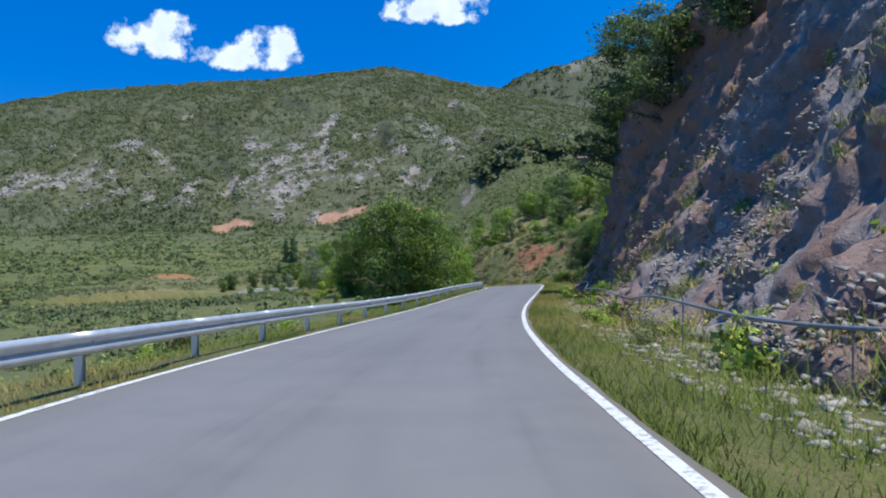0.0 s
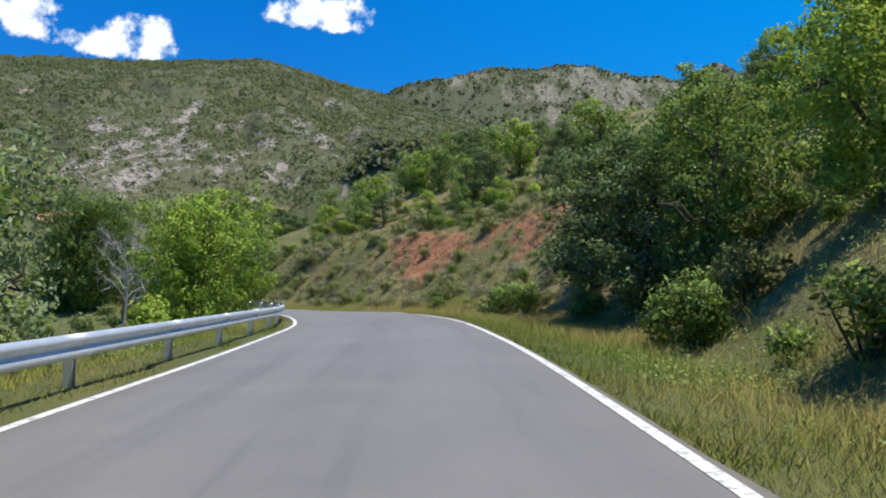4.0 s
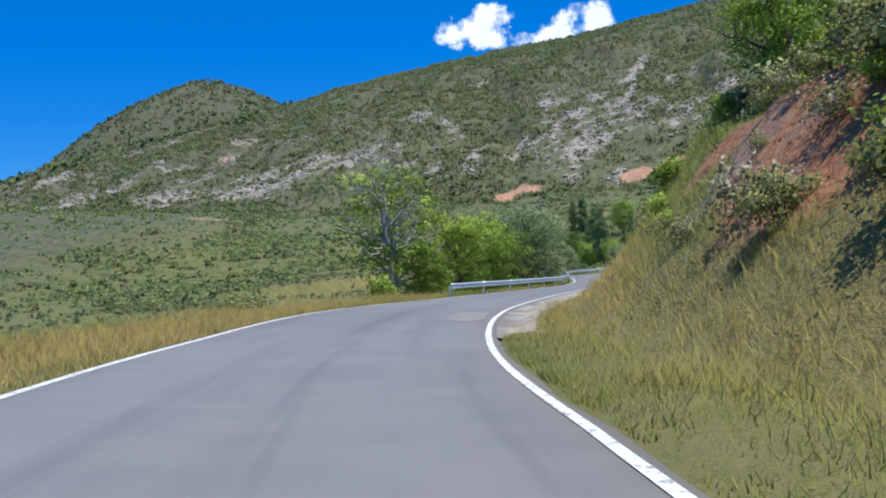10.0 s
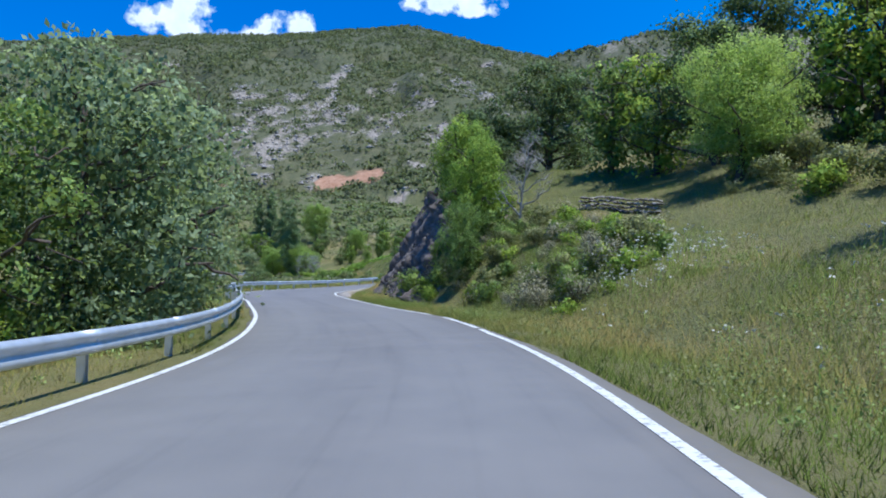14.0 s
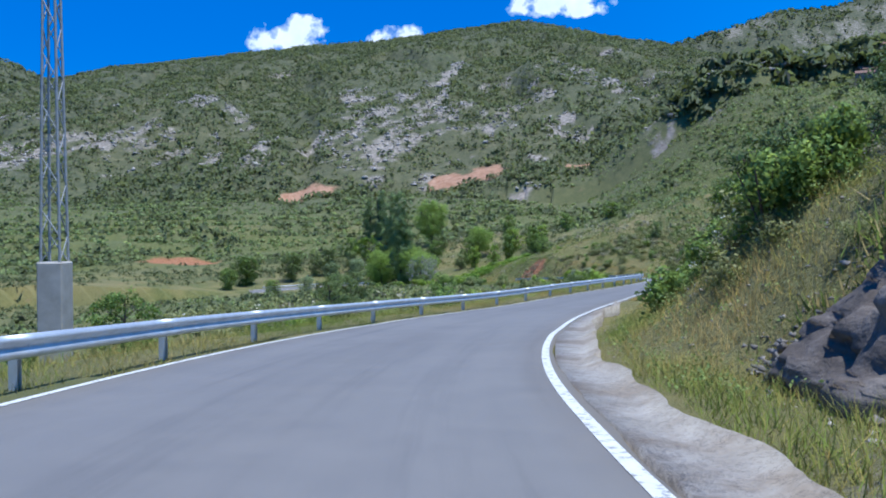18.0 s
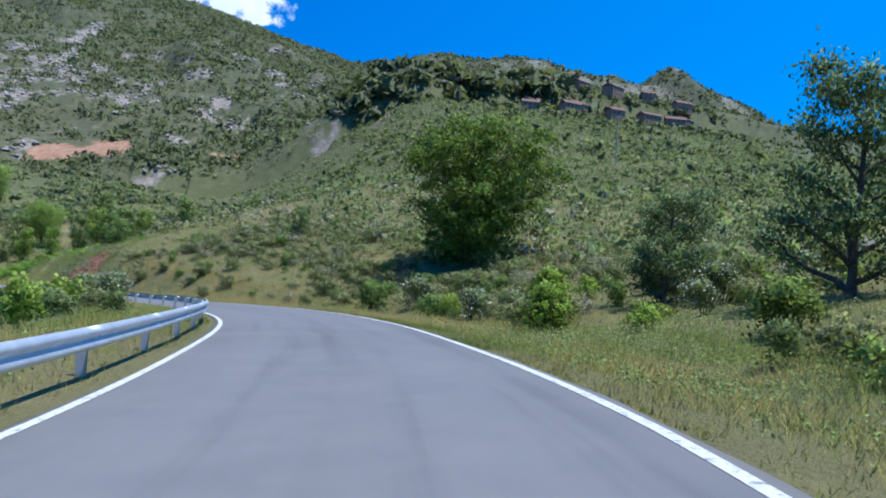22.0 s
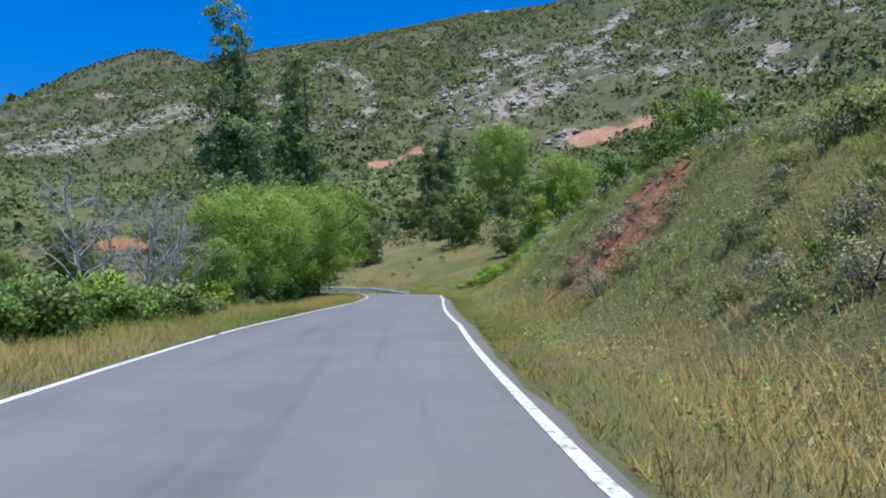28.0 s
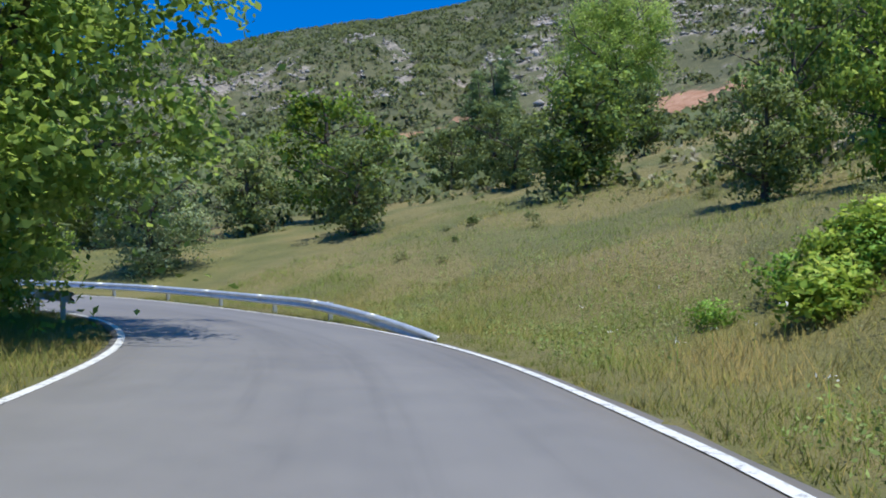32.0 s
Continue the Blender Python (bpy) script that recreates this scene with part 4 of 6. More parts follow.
def crown_points(r, lobes, n, clump=0.38, hollow=0.35, per=34):
    """Leaf centres: boughs scattered over the shells of several lobes (x, y, z, rx, rz), flat below and domed above."""
    pts, ways = [], []
    w = np.array([l[3] ** 2 for l in lobes])
    counts = (n * w / w.sum()).astype(int)
    for (x, y, z, rx, rz), c in zip(lobes, counts):
        k = max(6, c // per)
        v = r.normal(size=(k, 3))
        v /= np.linalg.norm(v, axis=1)[:, None]
        rad = hollow + (1 - hollow) * r.uniform(0, 1, k) ** 0.55
        cen = v * rad[:, None] * np.array([rx, rx, rz]) * r.uniform(0.8, 1.12, (k, 1)) + np.array([x, y, z])
        which = r.integers(0, k, c)
        e = r.normal(size=(c, 3)) * clump * np.array([1, 1, 0.55]) * r.uniform(0.5, 1.3, (k, 1))[which]
        e[:, 2] -= 0.35 * (e[:, 0] ** 2 + e[:, 1] ** 2) / clump
        pts.append(cen[which] + e)
        out = 0.7 * v[which] + 0.75 * e / clump
        ways.append(out / (np.linalg.norm(out, axis=1)[:, None] + 1e-6))
    return np.concatenate(pts), np.repeat(np.concatenate(ways), 4, 0)


def broadleaf(seed, height, width, n, leaf, mat, bark=None, low=0.22, lobe_n=9, dense=0.36, per=60):
    r = np.random.default_rng(seed)
    tubes, tips = limbs(r, height, width * 0.5, 9, 0.022 * height + 0.05, 0.22)
    lobes = []
    for k in range(lobe_n):
        a, f = k * 2.4 + r.uniform(-.6, .6), (k + 0.5) / lobe_n
        z = height * (low + (0.86 - low) * f)
        rad = width * 0.5 * math.sin(math.pi * min(0.95, 0.22 + 0.72 * (1 - f) ** 0.8)) * r.uniform(0.55, 0.85)
        lobes.append((math.cos(a) * rad * 0.75, math.sin(a) * rad * 0.75, z, width * r.uniform(0.17, 0.28), height * r.uniform(0.11, 0.18)))
    lobes.append((0, 0, height * 0.86, width * 0.2, height * 0.13))
    pts, ways = crown_points(r, lobes, n, dense, 0.45, per)
    V, F = leaves(pts, leaf, r)
    return mesh_of("trunk", *gather(tubes), bark or BARK, smooth=True), mesh_of("crown", V, F, mat, bulge=ways)


def poplar(seed, height, width, n, leaf, mat):
    r = np.random.default_rng(seed)
    tubes, _ = limbs(r, height, width * 0.5, 14, 0.016 * height, 0.12)
    lobes = []
    for k in range(16):
        f = (k + 0.5) / 16
        w = width * 0.5 * (0.55 + 0.5 * math.sin(math.pi * (0.12 + 0.8 * f))) * r.uniform(0.8, 1.1)
        a = k * 2.4
        lobes.append((math.cos(a) * w * 0.35, math.sin(a) * w * 0.35, height * (0.1 + 0.88 * f), w * 0.85 * (1.1 - 0.5 * f), height * 0.07))
    pts, ways = crown_points(r, lobes, n, 0.34, 0.3, 90)
    V, F = leaves(pts, leaf, r)
    return mesh_of("trunk", *gather(tubes), BARK, smooth=True), mesh_of("crown", V, F, mat, bulge=ways)


def pine(seed, height, width, n, leaf, mat):
    r = np.random.default_rng(seed)
    tubes, tips = limbs(r, height, width * 0.55, 22, 0.02 * height + 0.03, 0.08, 0.12)
    pts, ways = [], []
    per = n // len(tips)
    for Q, _ in tips:
        q = r.uniform(0.25, 1.05, per)
        base = np.stack([np.interp(q, np.linspace(0, 1, len(Q)), Q[:, j]) for j in range(3)], 1)
        e = r.normal(size=(per, 3))
        pts.append(base + e * np.array([0.34, 0.34, 0.2]))
        ways.append(e / np.linalg.norm(e, axis=1)[:, None])
    V, F = leaves(np.concatenate(pts), leaf, r)
    return mesh_of("trunk", *gather(tubes), BARK, smooth=True), mesh_of("crown", V, F, mat, bulge=np.repeat(np.concatenate(ways), 4, 0))


def bare_tree(seed, height, width, mat):
    r = np.random.default_rng(seed)
    tubes, tips = limbs(r, height, width * 0.6, 13, 0.017 * height + 0.03, 0.25, 0.0, 2)
    for Q, rr in list(tips):
        for e in range(4):
            p0 = Q[r.integers(1, len(Q))]
            v = r.normal(size=3) + np.array([0, 0, 0.6])
            v = v / np.linalg.norm(v) * height * r.uniform(0.06, 0.13)
            W = p0 + v * np.linspace(0, 1, 3)[:, None] + r.normal(size=(3, 3)) * 0.02 * np.arange(3)[:, None]
            tubes.append(tube(W, [0.013, 0.009, 0.004], 3))
    return mesh_of("trunk", *gather(tubes), mat, smooth=True), None


def bush(seed, height, width, n, leaf, mat, flowers=None, share=0.12):
    """Low shrub: a fan of stems and leaves; flowers as a second mesh."""
    r = np.random.default_rng(seed)
    tubes = []
    for k in range(7):
        a, ln = r.uniform(0, 6.28), r.uniform(0.12, 0.32) * width
        q = np.linspace(0, 1, 4)
        tubes.append(tube(np.column_stack([math.cos(a) * ln * q, math.sin(a) * ln * q, -0.15 + (height * 0.6 + 0.15) * q]), 0.014 * (1 - 0.8 * q) + 0.004, 4))
    lobes = []
    for k in range(7):
        a, d = r.uniform(0, 6.28), r.uniform(0.05, 0.32) * width
        lobes.append((math.cos(a) * d, math.sin(a) * d, height * r.uniform(0.3, 0.68), width * r.uniform(0.16, 0.28), height * r.uniform(0.2, 0.32)))
    pts, ways = crown_points(r, lobes, n, 0.09 * width, 0.25)
    pts[:, 2] = np.maximum(pts[:, 2], 0.02)
    V, F = leaves(pts, leaf, r)
    fl = None
    if flowers:
        pick = pts[r.random(len(pts)) < share]
        pick = pick + (pick - np.array([0, 0, height * 0.35])) * 0.1
        fl = mesh_of("blossom", *leaves(pick, leaf * 0.85, r), flowers)
    return mesh_of("woody_base", *gather(tubes), BARK), mesh_of("foliage", V, F, mat, bulge=ways), fl


KINDS = {
    "walnut": (broadleaf(1, 10, 10.5, 42000, 0.20, LEAF_NUT, low=0.12, lobe_n=22, dense=0.42, per=110),),
    "spreading": (broadleaf(21, 10, 9.5, 38000, 0.165, LEAF_ALMOND, low=0.24, lobe_n=20, dense=0.40, per=80),),
    "lime": tuple(broadleaf(s, 7, 6.0, 18000, 0.155, LEAF_LIME, low=0.08, lobe_n=15, dense=0.30, per=50) for s in (2, 3, 12)),
    "green": tuple(broadleaf(s, 7, 6.0, 18000, 0.155, LEAF_WALNUT, low=0.08, lobe_n=15, dense=0.30, per=50) for s in (4, 5, 13)),
    "olive": tuple(broadleaf(s, 6, 5.5, 13000, 0.145, LEAF_WILLOW, low=0.08, lobe_n=13, dense=0.3, per=45) for s in (6, 14)),
    "poplar": tuple(poplar(s, 20, 5.2, 32000, 0.21, LEAF_POPLAR) for s in (7, 15)),
    "pine": tuple(pine(s, 7, 4.6, 11000, 0.155, LEAF_PINE) for s in (8, 16)),
    "bare": tuple(bare_tree(s, 7, 5, BARK_DEAD) for s in (9, 17)),
    "sparse": (broadleaf(10, 7, 5.5, 5200, 0.15, LEAF_LIME, BARK_DEAD, low=0.3, dense=0.3),),
}
TALL = {"walnut": 10, "spreading": 10, "lime": 7, "green": 7, "olive": 6, "poplar": 20, "pine": 7, "bare": 7, "sparse": 7}
TREE_LABEL = {
    "walnut": ("walnut_tree", "broad dark-green walnut tree on the grassy slope", "tree"),
    "spreading": ("tree", "large spreading green tree shading the road", "tree"),
    "lime": ("tree", "bright yellow-green leafy tree beside the road", "tree"),
    "green": ("tree", "full green broadleaf tree on the hillside", "tree"),
    "olive": ("willow_tree", "grey-green bushy willow tree below the road", "tree"),
    "poplar": ("poplar_tree", "tall slender dark-green poplar tree", "tree"),
    "pine": ("pine_tree", "dark green pine tree on the bank", "tree"),
    "bare": ("bare_tree", "leafless grey dead tree with thin twigs", "tree"),
    "sparse": ("half_dead_tree", "half-dead tree with sparse yellow-green leaves", "tree"),
}
for kind in ("lime", "green", "olive"):                 # thinner crowns for trees far from the road
    hue = {"lime": LEAF_LIME, "green": LEAF_WALNUT, "olive": LEAF_OLIVE}[kind]
    KINDS[kind + "_far"] = tuple(broadleaf(s, 7, 6.0, 5000, 0.25, hue, low=0.13) for s in (31, 32))
    TALL[kind + "_far"], TREE_LABEL[kind + "_far"] = 7, TREE_LABEL[kind]
MASTER = {}


def plant(kind, x, y, h, wide=1.0, sink=0.12):
    if kind + "_far" in KINDS and nearest([x], [y])[2][0] > 15:
        kind = kind + "_far"
    variants = KINDS[kind]
    i = int(abs(x * 7.3 + y * 3.1)) % len(variants)
    z = ground(x, y) - sink
    k = h / TALL[kind]
    m = Matrix.Translation((x, y, z)) @ pose(0, 0, 0, 0, 0, (x * 53 + y * 31) % 360) @ Matrix.Diagonal((k * wide, k * wide, k, 1))
    if (kind, i) in MASTER:
        ob = MASTER[kind, i]
        keep, ob.scale = ob.scale.copy(), (1, 1, 1)
        made = copy_thing(ob, m)
        ob.scale = keep
        return made
    name, label, cat = TREE_LABEL[kind]
    ob = thing(name, Matrix.Identity(4), label, cat)
    trunk, crown = variants[i]
    part("trunk", trunk, ob)
    if crown:
        part("crown", crown, ob)
    ob.matrix_basis = m
    MASTER[kind, i] = ob
    return ob


def plant_road(kind, s, d, h, wide=1.0):
    p = at_road(s, d)
    return plant(kind, p.x, p.y, h, wide)


BUSH = {
    "broom": [bush(s, 1.0, 1.5, 1500, 0.062, LEAF_BROOM) for s in (101, 102, 103)],
    "green": [bush(s, 1.0, 1.3, 900, 0.1, LEAF_LIME) for s in (104, 105)],
    "dark": [bush(s, 1.0, 1.35, 900, 0.1, LEAF_WALNUT) for s in (106, 107)],
    "fern": [bush(s, 1.0, 1.5, 2600, 0.06, LEAF_FERN) for s in (115, 116)],
    "grey": [bush(s, 1.0, 1.6, 1500, 0.055, LEAF_GREY) for s in (108, 109)],
    "white": [bush(s, 1.0, 1.35, 560, 0.12, LEAF_OLIVE, BLOSSOM, 0.22) for s in (110, 111)],
    "yellow": [bush(s, 1.0, 1.4, 560, 0.12, LEAF_LIME, YELLOW, 0.14) for s in (112,)],
}
BIG = {
    "broom": [bush(s, 1.0, 1.3, 2100, 0.066, LEAF_BROOM) for s in (121, 122)],
    "green": [bush(s, 1.0, 1.1, 2100, 0.068, LEAF_LIME) for s in (123, 124)],
    "dark": [bush(s, 1.0, 1.15, 2100, 0.068, LEAF_WALNUT) for s in (125, 126)],
    "white": [bush(s, 1.0, 1.2, 2000, 0.06, LEAF_OLIVE, BLOSSOM, 0.2) for s in (127,)],
}
BUSH_LABEL = {
    "broom": "olive-green broom bush on the dry bank",
    "green": "fresh yellow-green bush on the bank",
    "dark": "dense dark-green bush on the slope",
    "fern": "bright green feathery bush covering the bank",
    "grey": "grey-brown dry thyme bush on bare earth",
    "white": "grey-green bush covered in white blossom",
    "yellow": "green bush with small yellow flowers",
}
BMASTER = {}


def shrub(kind, x, y, z, h, wide=1.0):
    big = h > 0.95 and kind in BIG
    source = BIG[kind] if big else BUSH[kind]
    i = int(abs(x * 5.1 + y * 2.7)) % len(source)
    key = (kind, i, big)
    m = Matrix.Translation((x, y, z - 0.05)) @ pose(0, 0, 0, 0, 0, (x * 97 + y * 41) % 360) @ Matrix.Diagonal((h * wide, h * wide, h, 1))
    if key not in BMASTER:
        ob = thing("bush", Matrix.Identity(4), BUSH_LABEL[kind], "bush", "bushes on the slopes")
        stems, foliage, fl = source[i]
        part("woody_base", stems, ob)
        part("foliage", foliage, ob)
        if fl:
            part("blossom", fl, ob)
        BMASTER[key] = ob
        ob.matrix_basis = m
        return ob
    ob = BMASTER[key]
    keep, ob.scale = ob.scale.copy(), (1, 1, 1)
    made = copy_thing(ob, m)
    ob.scale = keep
    return made


def scatter(seed, n, s0, s1, d0, d1, kinds, h0, h1, wide=1.0):
    r = np.random.default_rng(seed)
    s, d = r.uniform(s0, s1, n), r.uniform(d0, d1, n)
    x, y = road_xy(s, d)
    z = land(x, y)[0]
    _, dd, _ = nearest(x, y)
    for k in range(n):
        if abs(dd[k]) < half(s[k]) + 1.1:
            continue
        kind = kinds[r.integers(0, len(kinds))]
        h = h0 + (h1 - h0) * r.random() ** 1.6
        w = wide * r.uniform(0.85, 1.25)
        if (COUNT[0] < 285 and abs(d[k]) < 9.5 and r.random() < 0.34) or (h > 1.7 and COUNT[0] < 300):
            COUNT[0] += 1
            shrub(kind, x[k], y[k], z[k], h, w)
        else:
            REST.setdefault(kind, []).append((x[k], y[k], z[k], h, w, r.uniform(0, 6.28)))


COUNT, REST = [0], {}


def join_rest():
    """The bushes past those kept as things, one mesh of foliage a kind."""
    r = np.random.default_rng(9)
    for kind, rows in REST.items():
        shape = []
        for st, fo, fl in BUSH[kind] + BIG.get(kind, []):
            co = np.empty(len(fo.vertices) * 3, np.float32)
            fo.vertices.foreach_get("co", co)
            way = np.empty(len(co), np.float32)
            fo.attributes["bulge"].data.foreach_get("vector", way)
            shape.append((co.reshape(-1, 4, 3), way.reshape(-1, 4, 3)))
        V, W = [], []
        for j, (x, y, z, h, w, a) in enumerate(rows):
            few = len(BUSH[kind])
            fine = h > 0.95 and len(shape) > few and nearest([x], [y])[2][0] < 20
            q, way = shape[few + j % (len(shape) - few)] if fine else shape[j % few]
            take = r.random(len(q)) < (0.5 if fine else 0.36)
            q, way = q[take], way[take].reshape(-1, 3)
            c = q.mean(1, keepdims=True)
            q = (c + (q - c) * (1.3 if fine else 1.35)).reshape(-1, 3)
            q = np.column_stack([(q[:, 0] * math.cos(a) - q[:, 1] * math.sin(a)) * h * w, (q[:, 0] * math.sin(a) + q[:, 1] * math.cos(a)) * h * w, q[:, 2] * h])
            V.append(q + np.array([x, y, z - 0.05]))
            W.append(np.column_stack([way[:, 0] * math.cos(a) - way[:, 1] * math.sin(a), way[:, 0] * math.sin(a) + way[:, 1] * math.cos(a), way[:, 2]]))
        V = np.concatenate(V)
        mat = BUSH[kind][0][1].materials[0]
        tagged(new("bushes", mesh_of("bushes", V, np.arange(len(V)).reshape(-1, 4), mat, bulge=np.concatenate(W))), BUSH_LABEL[kind].replace(" bush", " bushes"), "bushes", kind="stuff")


plant_later = []
# --- uphill side
scatter(1, 34, 5, 48, -8.2, -4.4, ["broom", "green", "yellow"], 0.4, 1.0)
scatter(2, 60, 66, 96, -13, -6.4, ["dark", "dark", "dark", "broom"], 0.9, 2.0)
scatter(3, 310, 90, 142, -17, -6.0, ["broom", "grey", "broom", "dark", "grey", "broom"], 0.5, 1.3)
scatter(30, 330, 93, 140, -15.5, -6.4, ["broom", "grey", "grey"], 0.25, 0.7)
scatter(31, 150, 399, 425, -12.5, -6.6, ["broom", "grey", "grey"], 0.3, 0.85)
scatter(4, 60, 92, 146, -22, -14, ["green", "dark", "broom"], 0.9, 2.0)
scatter(5, 90, 132, 165, -13, -7.0, ["broom", "grey", "broom", "green"], 0.6, 1.7)
scatter(6, 22, 166, 188, -14, -7, ["broom", "grey", "green"], 0.5, 1.6)
scatter(7, 70, 217, 236, -11.8, -6.2, ["broom", "dark", "green", "grey"], 0.5, 1.5)
scatter(8, 30, 226, 256, -12, -5.8, ["dark", "broom", "green"], 0.7, 2.0)
scatter(16, 60, 243, 272, -10.5, -6.0, ["broom", "green", "dark", "grey"], 0.35, 1.0)
scatter(17, 60, 2, 46, -14, -6.6, ["broom", "green", "grey", "broom"], 0.35, 0.9)
scatter(18, 34, 142, 158, -12.5, -8.0, ["dark", "broom", "dark"], 0.9, 2.0)
scatter(19, 60, 219, 234, -11.5, -6.4, ["broom", "dark", "grey", "green"], 0.6, 1.4)
scatter(28, 70, 196, 226, -27, -16.0, ["dark", "green", "broom", "broom"], 0.8, 2.0)
scatter(9, 58, 262, 292, -12, -6.6, ["broom", "dark", "broom", "white"], 0.8, 1.7)
scatter(29, 64, 258, 294, -9.6, -5.5, ["dark", "broom", "broom", "dark"], 0.8, 1.9)
scatter(10, 130, 292, 345, -26, -7.5, ["broom", "green", "white", "dark"], 0.7, 2.2)
scatter(11, 470, 338, 406, -32, -7.5, ["broom", "grey", "broom", "white", "dark", "broom"], 0.45, 1.7)
scatter(49, 280, 346, 402, -31, -13, ["broom", "broom", "grey", "broom", "white"], 0.7, 1.9)
scatter(12, 90, 395, 447, -20, -7.0, ["broom", "grey", "broom", "fern"], 0.3, 0.9)
scatter(13, 14, 462, 486, -24, -12, ["broom", "dark", "white"], 0.4, 0.9)
scatter(14, 220, 447, 467, -20.5, -8.0, ["fern", "fern", "fern", "fern", "fern", "green"], 0.8, 1.5, 1.25)
scatter(15, 40, 292, 312, -14, -7.5, ["dark", "broom", "green"], 0.8, 2.2)
# --- valley side
for k, (s, d) in enumerate([(88 + 4.7 * j % 62, -21 - (j * 7.3) % 17) for j in range(30)]):
    plant_later.append((("lime", "green", "green", "pine")[k % 4], s, d, 4.2 + (k * 0.77) % 2.2))
scatter(20, 50, -10, 56, 5.5, 22, ["green", "broom", "dark"], 0.7, 2.0)
scatter(21, 46, 56, 142, 5.2, 16, ["green", "dark", "white"], 0.8, 2.4)
scatter(22, 16, 142, 186, 9.5, 18, ["green", "broom", "dark"], 0.8, 1.8)
scatter(23, 44, 186, 248, 5.2, 14, ["dark", "green", "broom"], 0.8, 2.2)
scatter(24, 60, 252, 340, 7, 28, ["green", "broom", "white", "dark"], 0.7, 2.2)
scatter(25, 42, 335, 400, 5.6, 16, ["white", "broom", "green", "white"], 0.9, 2.4)
scatter(27, 44, 402, 424, 7.2, 11.5, ["white", "dark", "dark", "white"], 1.3, 2.4)
scatter(47, 14, 424, 436, 7.2, 11.5, ["white", "dark", "green"], 0.7, 1.4)
scatter(48, 44, 139, 158, -10.5, -6.3, ["broom", "grey", "dark", "broom"], 0.5, 1.4)
scatter(26, 66, 400, 462, 7.5, 20, ["dark", "white", "dark", "green"], 0.9, 2.6)

for s, d, k, h in ((41.5, -6.3, "green", 1.5), (38.5, -6.6, "broom", 1.1), (153, -7.4, "green", 1.9), (160, 8.4, "green", 2.6), (352, -10, "white", 2.4), (347, -9, "green", 1.7),
                   (356, -8.6, "dark", 2.3), (337, -8.5, "broom", 1.4), (385, -9.5, "dark", 1.6), (379, -6.6, "broom", 1.3), (358, 6.2, "white", 2.5), (362, 7.2, "white", 2.6),
                   (367, 6.6, "green", 2.3), (451, -11, "dark", 2.4), (236, -6.2, "dark", 2.0)):
    p = at_road(s, d)
    shrub(k, p.x, p.y, ground(p.x, p.y), h)

join_rest()

